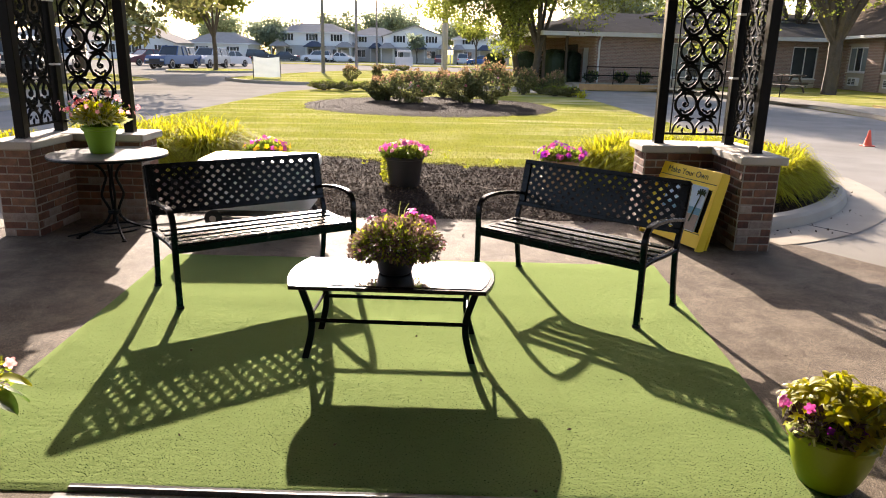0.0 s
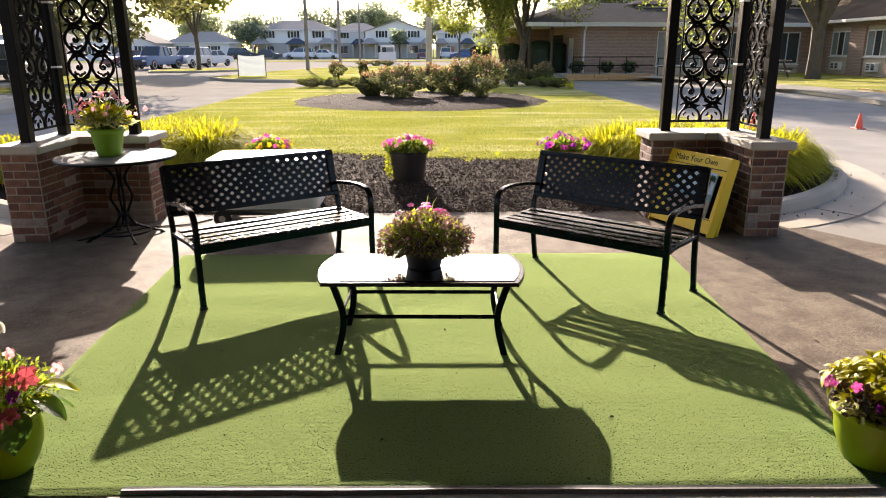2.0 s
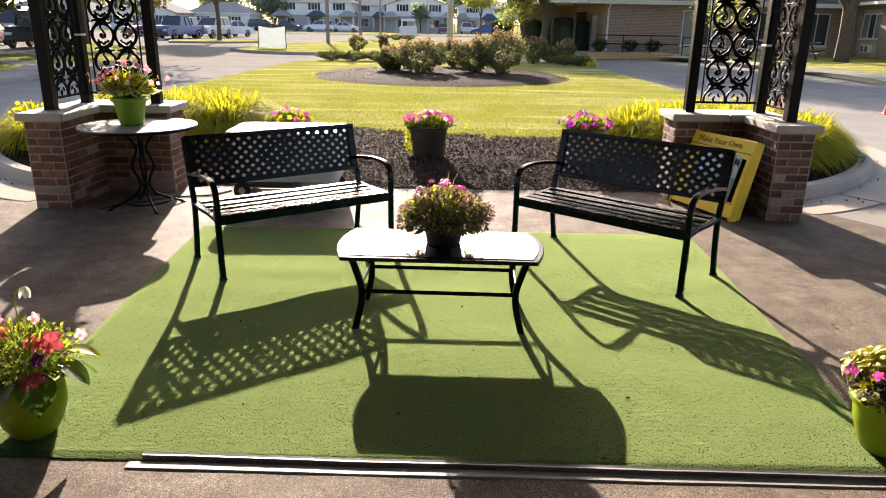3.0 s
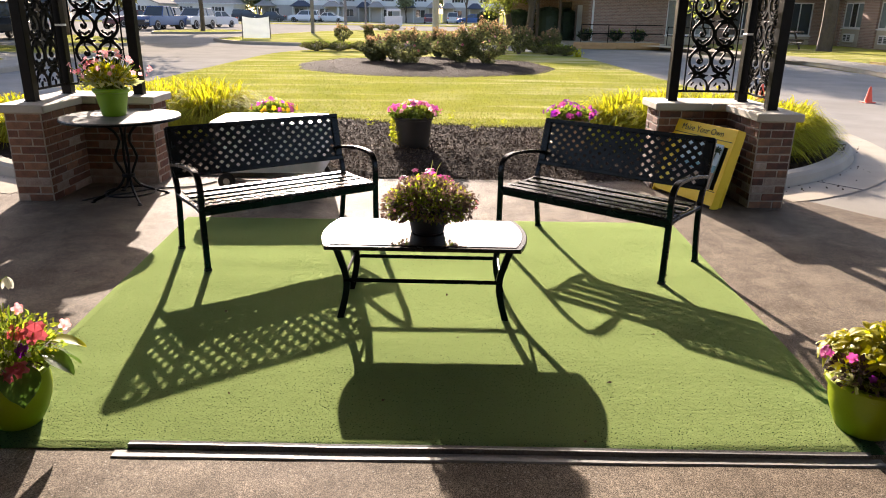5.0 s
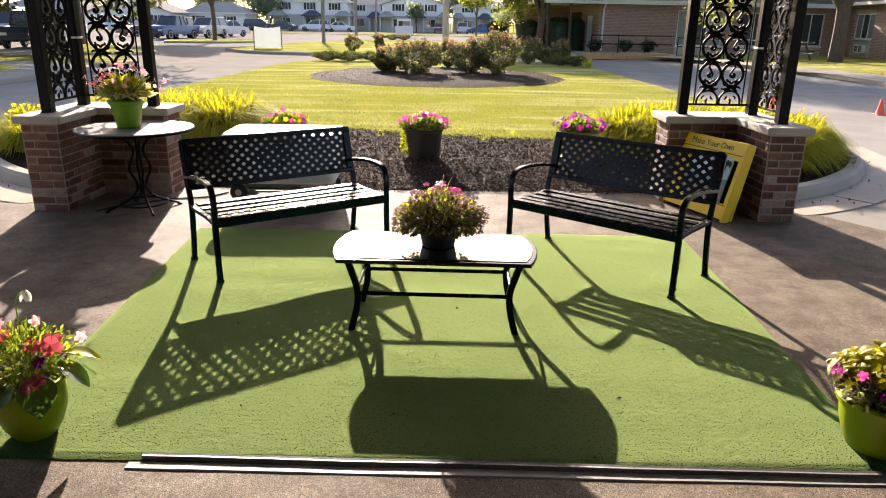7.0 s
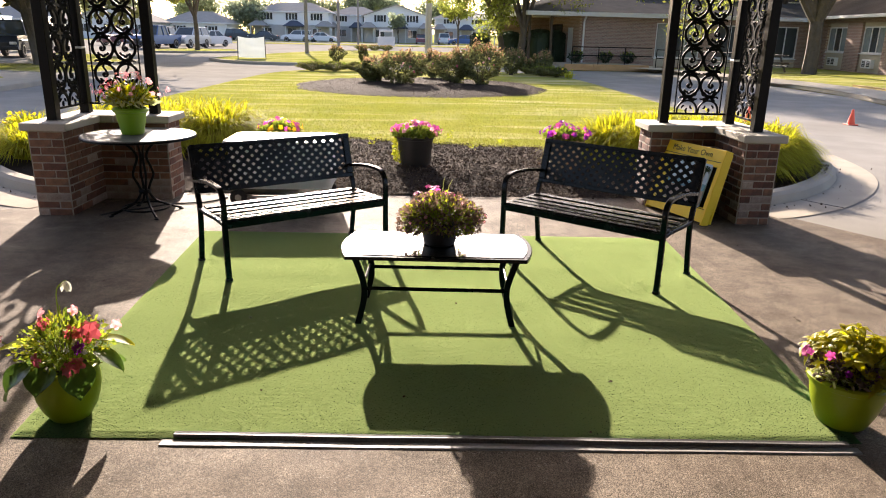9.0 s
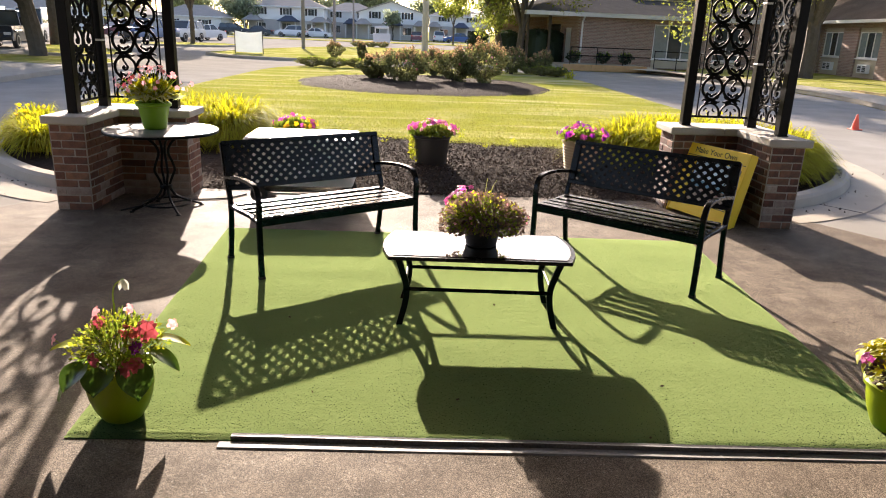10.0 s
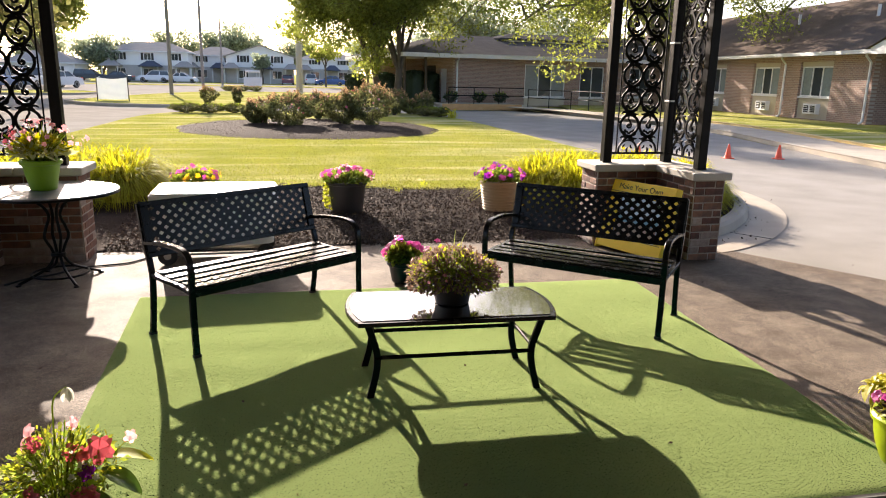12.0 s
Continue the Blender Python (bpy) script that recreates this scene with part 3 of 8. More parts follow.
def wall_boxes(shape, length, height, thick, holes, m=None):
    """One wall along x from 0, y from 0 to thick, with openings (x0, x1, z0, z1) right through."""
    xs = sorted({0, length, *[h[0] for h in holes], *[h[1] for h in holes]})
    zs = sorted({0, height, *[h[2] for h in holes], *[min(h[3], height) for h in holes]})
    nx, nz = len(xs), len(zs)
    def solid(i, j):
        if not (0 <= i < nx - 1 and 0 <= j < nz - 1):
            return False
        x, z = (xs[i] + xs[i + 1]) / 2, (zs[j] + zs[j + 1]) / 2
        return not any(h[0] < x < h[1] and h[2] < z < h[3] for h in holes)
    def vid(i, j, back):
        return (i * nz + j) * 2 + back
    vs = [(x, thick * b, z) for x in xs for z in zs for b in (0, 1)]
    fs = []
    for i in range(nx - 1):
        for j in range(nz - 1):
            if not solid(i, j):
                continue
            fs += [(vid(i, j, 0), vid(i + 1, j, 0), vid(i + 1, j + 1, 0), vid(i, j + 1, 0)), (vid(i, j + 1, 1), vid(i + 1, j + 1, 1), vid(i + 1, j, 1), vid(i, j, 1))]
            for di, dj, a, b in ((-1, 0, (i, j + 1), (i, j)), (1, 0, (i + 1, j), (i + 1, j + 1)), (0, -1, (i, j), (i + 1, j)), (0, 1, (i + 1, j + 1), (i, j + 1))):
                if not solid(i + di, j + dj):
                    fs.append((vid(*a, 1), vid(*b, 1), vid(*b, 0), vid(*a, 0)))
    return shape.add(vs, fs, m)


def offset_line(pts, d):
    """The line moved sideways by d (to its left when positive)."""
    out = []
    for i, p in enumerate(pts):
        a, b = Vector(pts[max(i - 1, 0)]), Vector(pts[min(i + 1, len(pts) - 1)])
        t = (b - a).normalized()
        out.append((p[0] - t.y * d, p[1] + t.x * d))
    return out


def smooth_line(pts, k=6):
    """A Catmull-Rom line through points."""
    out = []
    P = [pts[0], *pts, pts[-1]]
    for i in range(1, len(P) - 2):
        p0, p1, p2, p3 = [Vector(p) for p in P[i - 1 : i + 3]]
        for j in range(k):
            t = j / k
            q = 0.5 * (2 * p1 + (p2 - p0) * t + (2 * p0 - 5 * p1 + 4 * p2 - p3) * t * t + (3 * p1 - p0 - 3 * p2 + p3) * t ** 3)
            out.append(tuple(q))
    out.append(tuple(pts[-1]))
    return out


def band(line_a, line_b, za, zb):
    """A strip of quads between two lines of the same count."""
    s = Shape()
    n = len(line_a)
    s.add([(x, y, za) for x, y in line_a] + [(x, y, zb) for x, y in line_b], [(i, i + 1, n + i + 1, n + i) for i in range(n - 1)])
    return s


def filled(outline, z):
    """A level face with any outline, cut into triangles."""
    bm = bmesh.new()
    vs = [bm.verts.new((x, y, z)) for x, y in outline]
    es = [bm.edges.new((vs[i], vs[(i + 1) % len(vs)])) for i in range(len(vs))]
    bmesh.ops.triangle_fill(bm, edges=es, use_beauty=True)
    bmesh.ops.recalc_face_normals(bm, faces=bm.faces)
    if sum(f.normal.z for f in bm.faces) < 0:
        bmesh.ops.reverse_faces(bm, faces=bm.faces)
    return bm


def ground_piece(name, outline, z, material, label, category="", kind="structure", thick=0.0):
    bm = filled(outline, z)
    me = bpy.data.meshes.new(name)
    bm.to_mesh(me); bm.free()
    me.materials.append(material)
    return tagged(new(name, me), label, category, kind=kind)


# ---- ground, drive, lawn island ----
CX = 0.25                                # the porch's middle line
rng = np.random.default_rng(7)
ground_piece("ground", [(-900, -300), (900, -300), (900, 2500), (-900, 2500)], -0.03, M_LAWN, "wide level ground of mown grass around the buildings", "ground")
DRIVE = [(-70, -30), (40, -30), (40, 8), (11.0, 10.2), (11.2, 11.7), (12.0, 15.5), (13.3, 21), (13.2, 26), (12.2, 31), (12.0, 35), (7.6, 34.8),
         (9.0, 57), (30, 63), (70, 66), (70, 84), (0, 90), (-26, 92), (-70, 92), (-70, 24), (-12, 23), (-10.4, 20), (-10.4, 12), (-12, 8), (-70, 2)]
ground_piece("road", DRIVE, 0.0, M_ASPHALT, "pale worn asphalt drive looping round the lawn island", "road")
ground_piece("street", [(-300, 101), (300, 101), (300, 112), (-300, 112)], -0.01, M_ASPHALT, "pale asphalt street in front of the houses", "road")
ground_piece("porch_paving", [(-5.2, -5.2), (5.7, -5.2), (5.7, 2.6), (4.75, 4.4), (3.75, 6.0), (3.5, 6.3), (3.5, 6.6), (-3.0, 6.6), (-3.0, 6.3), (-3.25, 6.0), (-4.25, 4.4), (-5.2, 2.6)], 0.004, M_PORCH, "worn brownish grey paving under the entrance canopy", "pavement")

# the island's kerb, one half mirrored about the middle line
_half = [(3.54, 6.22), (3.88, 6.36), (4.44, 6.73), (5.10, 7.42), (5.62, 8.3), (5.92, 9.5), (6.05, 11.0), (6.10, 16.0), (6.05, 22.0), (5.9, 26.0), (5.2, 28.6), (3.6, 30.0), (1.6, 30.4)]
_right = smooth_line(_half, 5)
KERB = _right + [(2 * CX - x, y) for x, y in _right[::-1]]
def kerb_run(name, line, w, h, material, label, base=0.0, roll=0.03):
    inner = offset_line(line, w)
    lip = offset_line(line, roll)
    s = Shape()
    n = len(line)
    rows = [[(x, y, base) for x, y in line], [(x, y, base + h - 0.03) for x, y in offset_line(line, roll * 0.45)], [(x, y, base + h) for x, y in lip],
            [(x, y, base + h) for x, y in inner], [(x, y, base - 0.02) for x, y in inner]]
    s.add([p for r in rows for p in r], [(k * n + i, k * n + i + 1, (k + 1) * n + i + 1, (k + 1) * n + i) for k in range(4) for i in range(n - 1)] + [tuple(k * n for k in range(5)), tuple(k * n + n - 1 for k in range(5))])
    return tagged(new(name, s.mesh(name, material)), label, "kerb", kind="structure")

_cut = max(i for i, p in enumerate(_right) if p[1] < 9.6) + 1
FRONT_R, FRONT_L = KERB[:_cut + 1], KERB[len(KERB) - _cut - 1:]
for front in (FRONT_R, FRONT_L):
    kerb_run("kerb", front, 0.18, 0.12, M_CONCRETE, "rounded pale concrete kerb at the island's front corner", roll=0.07)
kerb_run("kerb", KERB[_cut:len(KERB) - _cut], 0.1, 0.09, M_KERB_OLD, "low grass-grown concrete kerb along the lawn")
for front in (FRONT_R, FRONT_L):
    tagged(new("gutter", band(offset_line(front, -0.43), front, 0.008, 0.010).mesh("gutter", M_CONCRETE)), "pale concrete gutter strip along the island kerb", "gutter", kind="structure")

# joints across kerb and gutter
for front in (FRONT_R, FRONT_L):
    for i in range(9, len(front) - 1, 18):
        a, b = Vector(offset_line(front, -0.43)[i]), Vector(front[i])
        ob = tagged(new("expansion_joint", Shape().box(0, -0.003, 0.0085, (b - a).length - 0.004, 0.003, 0.0125).mesh("expansion_joint", M_TYRE)), "thin dark joint across the concrete gutter", "joint", kind="structure")
        ob.matrix_world = pose(a.x, a.y, 0, 0, 0, math.degrees(math.atan2(b.y - a.y, b.x - a.x)))

# lawn: gently domed, front edge curved
EDGE = smooth_line([(-5.2, 8.5), (-4.2, 9.15), (-3.0, 9.7), (-1.7, 9.98), (-0.5, 9.72), (0.8, 9.36), (1.8, 9.2), (2.9, 9.12), (4.1, 8.95), (5.3, 8.75), (5.75, 8.7)], 6)
def lawn_height(x, y):
    return 0.10 + 0.015 * math.exp(-(((x - 0.3) / 4.5) ** 2 + ((y - 21) / 6.5) ** 2))

_inner = offset_line(KERB, 0.04)
_lawn_out = EDGE + [p for p in _inner if p[1] > 8.8]
bm = filled(_lawn_out, 0.1)
bmesh.ops.subdivide_edges(bm, edges=[e for e in bm.edges if e.calc_length() > 1.5], cuts=3, use_grid_fill=True)
bmesh.ops.triangulate(bm, faces=bm.faces)
for v in bm.verts:
    v.co.z = lawn_height(v.co.x, v.co.y)
me = bpy.data.meshes.new("lawn"); bm.to_mesh(me); bm.free(); me.materials.append(M_LAWN)
tagged(new("lawn", me), "sunlit mown lawn on the island, yellow-green with dry streaks", "lawn", kind="structure")

# mulch bed between paving and lawn
def bed_height(x, y):
    t = min(1, max(0, (y - 6.55) / 1.2))
    return 0.012 + 0.10 * t * t * (3 - 2 * t) + 0.018 * noise.noise(Vector((x * 2.3, y * 2.3, 0))) + 0.010 * noise.noise(Vector((x * 9, y * 9, 3)))

def bed_grid(name, x0, x1, y0, y1, nx, ny, inside, label):
    s = Shape(); ix = {}
    for i in range(nx + 1):
        for j in range(ny + 1):
            x, y = x0 + (x1 - x0) * i / nx, y0 + (y1 - y0) * j / ny
            if inside(x, y):
                ix[i, j] = len(s.v); s.v.append((x, y, bed_height(x, y)))
    for i in range(nx):
        for j in range(ny):
            q = [(i, j), (i + 1, j), (i + 1, j + 1), (i, j + 1)]
            if all(k in ix for k in q):
                s.f.append(tuple(ix[k] for k in q))
    return tagged(new(name, s.mesh(name, M_MULCH, True)), label, "mulch", kind="structure")

def kerb_half_width(y):
    for (xa, ya), (xb, yb) in zip(_right, _right[1:]):
        if ya <= y <= yb:
            return xa + (xb - xa) * (y - ya) / max(yb - ya, 1e-6) - CX
    return 3.3

def in_bed(x, y):
    w = kerb_half_width(y) - 0.13
    if y > np.interp(x, [p[0] for p in EDGE], [p[1] for p in EDGE]) + 0.12:
        return False
    if abs(x - CX) > w:
        return False
    return y > 6.52 + 0.015 * noise.noise(Vector((x * 3, 0, 0))) or abs(x - CX) > 3.3

bed_grid("mulch_bed", -5.7, 6.2, 6.2, 11.4, 150, 66, in_bed, "dark shredded bark mulch bed along the lawn's front edge")

# far kerbs and grass islands
def grass_island(name, outline, label, h=0.13, kerb=M_CONCRETE):
    closed = outline + [outline[0]]
    ln = smooth_line(closed, 4)
    ar = sum(a[0] * b[1] - b[0] * a[1] for a, b in zip(ln, ln[1:]))
    if ar < 0:
        ln = ln[::-1]
    kerb_run("kerb", ln, 0.16, h, kerb, "low concrete kerb round a grass island")
    ground_piece(name, offset_line(ln, 0.15)[:-1], h - 0.015, M_LAWN, label, "lawn")

grass_island("verge", [(-11.2, 38.6), (-9.5, 35.9), (-6.8, 34.6), (-2.7, 34.3), (3, 34.4), (6.6, 34.9), (7.4, 40), (7.9, 56), (4, 61), (-3, 62), (-7.5, 58), (-10, 48)], "mown grass verge beyond the drive with poles and shrubs", 0.15)
grass_island("parking_island", [(-18.5, 49.2), (-14.5, 50.5), (-13.2, 54), (-15, 57.5), (-18.3, 57), (-19.6, 53)], "small kerbed grass island with a tree in the car park")
grass_island("parking_verge", [(-17.6, 28.2), (-15.6, 25.2), (-13.5, 24.0), (-11.2, 23.7), (-10.7, 26), (-12.5, 29), (-16, 29.4)], "kerbed grass strip with a tree beside the car park")
grass_island("car_park_island", [(-17.5, 32.8), (-16.2, 31.5), (-14, 31.3), (-13, 34), (-17, 39.6), (-20.2, 42.4), (-21.2, 42.2), (-19.4, 36.5)], "narrow kerbed grass island in the car park")
ground_piece("far_verge", [(-120, 92.5), (120, 92.5), (120, 100.8), (-120, 100.8)], 0.03, M_LAWN, "grass verge along the street", "lawn")

# right pavement with kerb
RW = smooth_line([(10.6, 5.0), (11.0, 10.0), (11.2, 11.7), (12.0, 15.5), (13.3, 21.0), (13.35, 26.0), (12.4, 31.0), (12.2, 34.6)], 5)
kerb_run("kerb", RW, -0.16, 0.13, M_CONCRETE, "pale concrete kerb along the footpath")
RW2 = offset_line(RW, -1.7)
tagged(new("pavement", band(offset_line(RW, -0.16), RW2, 0.125, 0.13).mesh("pavement", M_CONCRETE)), "pale concrete footpath beside the drive", "pavement", kind="structure")
_rg = offset_line(RW2, -0.14)
kerb_run("kerb", RW2[4:24], -0.14, 0.2, M_CURB_YELLOW, "faded yellow edging kerb beside the grass")
ground_piece("side_lawn", [p for p in _rg] + [(16, 42), (40, 44), (60, 44), (60, 4), (14, 4)], 0.09, M_LAWN, "shaded lawn in front of the brick wing", "lawn")

# left pavement with kerb
LW = smooth_line([(-12.6, 6.0), (-10.9, 11.0), (-10.2, 16.5), (-10.35, 20.0), (-10.4, 22.3), (-11.2, 23.7)], 5)
kerb_run("kerb", LW, 0.16, 0.13, M_CONCRETE, "pale concrete kerb along the far side of the drive")
tagged(new("pavement", band(offset_line(LW, 0.16), offset_line(LW, 1.3), 0.125, 0.13).mesh("pavement", M_CONCRETE)), "pale concrete footpath across the drive", "pavement", kind="structure")
ground_piece("footpath", [(-11.2, 18.5), (-11.2, 23.6), (-13.5, 24.2), (-15.8, 25.4), (-17.8, 28.4), (-30, 40), (-33, 36), (-17, 23.5)], 0.11, M_CONCRETE, "pale concrete path between grass patches", "pavement")
ground_piece("side_lawn", [(-11.5, 8), (-11.5, 16), (-11.55, 19.2), (-11.85, 20.8), (-13.4, 22.6), (-16, 24.4), (-34, 37), (-60, 40), (-60, 2), (-14, 2)], 0.135, M_LAWN, "grass patch beside the footpath", "lawn")

# ---- porch ----
# unseen canopy overhead and wall behind, added to close the place and cut skylight
s = Shape().box(-4.8, -5.0, 2.75, 5.3, 6.75, 3.0)
tagged(new("ceiling", s.mesh("ceiling", M_CANOPY)), "unseen flat canopy ceiling, widened to cut skylight", "ceiling", kind="structure")
s = Shape()
wall_boxes(s, 16, 3.0, 0.25, [(7.0, 9.4, 0.0, 2.2), (2.0, 4.5, 0.8, 2.2), (12.0, 14.5, 0.8, 2.2)], pose(-7.7, -5.25, 0))
tagged(new("wall_south", s.mesh("wall_south", FAR_BRICK_X)), "unseen brick wall added behind the canopy", "wall", kind="structure")
s = Shape().box(-0.72, -5.12, 0.02, 1.72, -5.08, 2.18).box(-5.72, -5.12, 0.8, -3.2, -5.08, 2.2).box(4.3, -5.12, 0.8, 6.8, -5.08, 2.2)
tagged(new("window_1", s.mesh("window_1", M_GLASS)), "glass doors and windows added in the unseen back wall", "window", kind="structure")

# side walls out of view, added to keep skylight off the turf
for nm, x in (("wall_west", -4.95), ("wall_east", 5.3)):
    tagged(new(nm, Shape().box(x, -5.0, 0, x + 0.15, 0.6, 2.75).mesh(nm, FAR_BRICK_Y)), "unseen brick side wall added to cut skylight", "wall", kind="structure")

# green turf carpet
s = Shape()
NX, NY = 90, 78
def carpet_at(u, v):
    xl = -1.27 + (-1.42 + 1.27) * v; xr = 2.20 + (2.37 - 2.20) * v
    y0 = 2.075 - 0.015 * u; y1 = 5.15 - 0.05 * u
    x, y = xl + (xr - xl) * u, y0 + (y1 - y0) * v
    return x, y
for j in range(NY + 1):
    for i in range(NX + 1):
        x, y = carpet_at(i / NX, j / NY)
        edge = min(i, NX - i, j, NY - j)
        z = 0.014 + 0.0055 * noise.noise(Vector((x * 0.6, y * 4.2, 0))) + 0.0015 * noise.noise(Vector((x * 6, y * 6, 5)))
        if edge == 0:
            x += 0.006 * noise.noise(Vector((x * 7, y * 7, 1))); y += 0.006 * noise.noise(Vector((x * 7, y * 7, 9)))
            z = 0.005
        s.v.append((x, y, z))
for j in range(NY):
    for i in range(NX):
        a = j * (NX + 1) + i
        s.f.append((a, a + 1, a + NX + 2, a + NX + 1))
CARPET = tagged(new("carpet", s.mesh("carpet", M_TURF, True)), "bright green artificial turf carpet laid on the paving", "carpet")

# edging strips along the carpet's near edge
def edging(x0, x1, y, w, h, label, material, slope=0.0):
    s = Shape(); n = 40
    prof = [(-w / 2, 0.0), (-w / 2 + 0.006, h), (0.0, h * 0.86), (w / 2 - 0.006, h), (w / 2, 0.0)]
    for i in range(n + 1):
        x = x0 + (x1 - x0) * i / n
        dy = 0.006 * noise.noise(Vector((x * 2, y, 0))); dz = 0.003 * noise.noise(Vector((x * 3, y, 4)))
        s.v += [(x, y + slope * (x - x0) + a + dy, 0.004 + b + (dz if b else 0)) for a, b in prof]
    for i in range(n):
        s.f += [(i * 5 + k, i * 5 + k + 1, i * 5 + k + 6, i * 5 + k + 5) for k in range(4)]
    s.f += [(0, 1, 2, 3, 4), tuple(n * 5 + k for k in (4, 3, 2, 1, 0))]
    return tagged(new("edging_strip", s.mesh("edging_strip", material)), label, "edging strip")
edging(-0.62, 2.13, 2.092, 0.034, 0.018, "weathered black edging strip against the carpet", M_RUBBER, -0.02)
edging(-0.66, 2.16, 2.042, 0.05, 0.005, "flat worn pale grey edging strip on the paving", M_STRIP_PALE, -0.014)

# limestone-capped brick piers: mortar core and caps here, their bricks last
def pier(mirror):
    def X(x):
        return 2 * CX - x if mirror else x
    def bx(s, x0, y0, z0, x1, y1, z1, c=0.0):
        a, b = sorted((X(x0), X(x1)))
        s.box(a, y0, z0, b, y1, z1, c)
    p = thing("brick_pier", "L-shaped low brick pier with a pale limestone cap", "brick pier", pose(X(3.37), 6.46, 0), "piers of the entrance")
    inv = pose(-X(3.37), -6.46, 0)
    def sub(name, s, material, label=""):
        return part(name, s, material, p, label, m=inv)
    s = Shape()
    bx(s, 2.5565, 6.2765, 0.0, 3.4835, 6.6435, 0.738)
    bx(s, 3.1865, 5.6065, 0.0, 3.4825, 6.28, 0.737)
    sub("core", s, M_MORTAR, "pale recessed mortar")
    s = Shape(); bx(s, 2.51, 6.235, 0.74, 3.02, 6.69, 0.805, 0.008); sub("cap_stone", s, M_LIMESTONE, "pale limestone cap slab")
    s = Shape(); bx(s, 3.024, 6.235, 0.74, 3.53, 6.69, 0.804, 0.008); sub("cap_stone", s, M_LIMESTONE, "pale limestone cap slab")
    s = Shape(); bx(s, 3.14, 5.565, 0.74, 3.53, 6.231, 0.805, 0.008); sub("cap_stone", s, M_LIMESTONE, "pale limestone cap slab")
    return p
PIER_R, PIER_L = pier(False), pier(True)

# wrought-iron posts and scroll panels on the piers
def spiral(cx, cz, r0, r1, a0, a1, n=16):
    return [(cx + (r0 + (r1 - r0) * k / n) * math.cos(a0 + (a1 - a0) * k / n), 0, cz + (r0 + (r1 - r0) * k / n) * math.sin(a0 + (a1 - a0) * k / n)) for k in range(n + 1)]

def scroll_unit(s, side, zc, w, half=False):
    """One C-scroll with its inner curl, leaves and buds; side is -1 or 1."""
    R = w * 0.475
    cx = side * w * 0.5
    T = (0.016, 0.021)
    def put(pts, flat=T):
        s.tube([(side * x + cx, y, z + zc) for x, y, z in pts], 1, flat=flat)
    def leaf(x, z, a, ln, wd):
        c_, s_ = math.cos(a), math.sin(a)
        n = 6
        pts = [(x + c_ * ln * k / n - s_ * ln * 0.22 * math.sin(math.pi * k / n), 0, z + s_ * ln * k / n + c_ * ln * 0.22 * math.sin(math.pi * k / n)) for k in range(n + 1)]
        s.tube([(side * p[0] + cx, p[1], p[2] + zc) for p in pts], [wd * (0.35 + 0.65 * math.sin(math.pi * min(1, 0.15 + 0.8 * k / n))) for k in range(n + 1)], 6)
    if half:
        put(spiral(0, -0.06, R * 1.02, R * 0.98, math.pi * -0.12, math.pi * 1.12, 16))
        leaf(0, -0.02 - 0.15 * R, -1.57, 0.05, 0.011)
        leaf(-0.3 * R, -0.1 * R, -2.2, 0.04, 0.009); leaf(0.3 * R, -0.1 * R, -0.9, 0.04, 0.009)
        return
    put(spiral(0, 0, R, R * 0.98, math.radians(-62), math.radians(242), 26), (0.017, 0.024))
    # stem from the crown into a small curl
    put([(0.10 * R, 0, R * 0.95), (0.16 * R, 0, R * 0.66), (-0.02 * R, 0, R * 0.40), (-0.13 * R, 0, R * 0.17)], (0.016, 0.019))
    put(spiral(0.06 * R, -0.04 * R, R * 0.29, R * 0.10, math.pi * 0.75, math.pi * 2.6, 14), (0.016, 0.018))
    s.tube([(side * 0.06 * R + cx, -0.012, zc - 0.02 * R), (side * 0.06 * R + cx, 0.012, zc - 0.02 * R)], 0.012, 8)
    # heart under the curl
    for k in (-1, 1):
        put([(k * 0.50 * R, 0, -0.42 * R), (k * 0.40 * R, 0, -0.60 * R), (k * 0.16 * R, 0, -0.66 * R), (0, 0, -0.86 * R)], (0.016, 0.019))
    # acanthus knot that ties one ring to the next
    put([(-0.62 * R, 0, -0.80 * R), (-0.30 * R, 0, -1.06 * R), (0, 0, -1.12 * R), (0.30 * R, 0, -1.06 * R), (0.62 * R, 0, -0.80 * R)], (0.018, 0.030))
    put([(-0.55 * R, 0, -1.62 * R), (-0.34 * R, 0, -1.32 * R), (0, 0, -1.14 * R), (0.34 * R, 0, -1.32 * R), (0.55 * R, 0, -1.62 * R)], (0.018, 0.028))
    for k in (-1, 1):
        leaf(k * 0.34 * R, -1.02 * R, math.pi / 2 - k * 0.9, 0.055, 0.013)
        leaf(k * 0.42 * R, -1.22 * R, math.pi / 2 - k * 1.75, 0.050, 0.011)
        leaf(k * 0.10 * R, -1.16 * R, -math.pi / 2 + k * 0.5, 0.045, 0.010)
        leaf(k * 0.98 * R, 0.15 * R, math.pi / 2 - k * 1.0, 0.030, 0.008)
    s.box(side * R * 1.0 + cx - 0.009, -0.011, zc - 0.03, side * R * 1.0 + cx + 0.009, 0.011, zc + 0.03, 0.005)

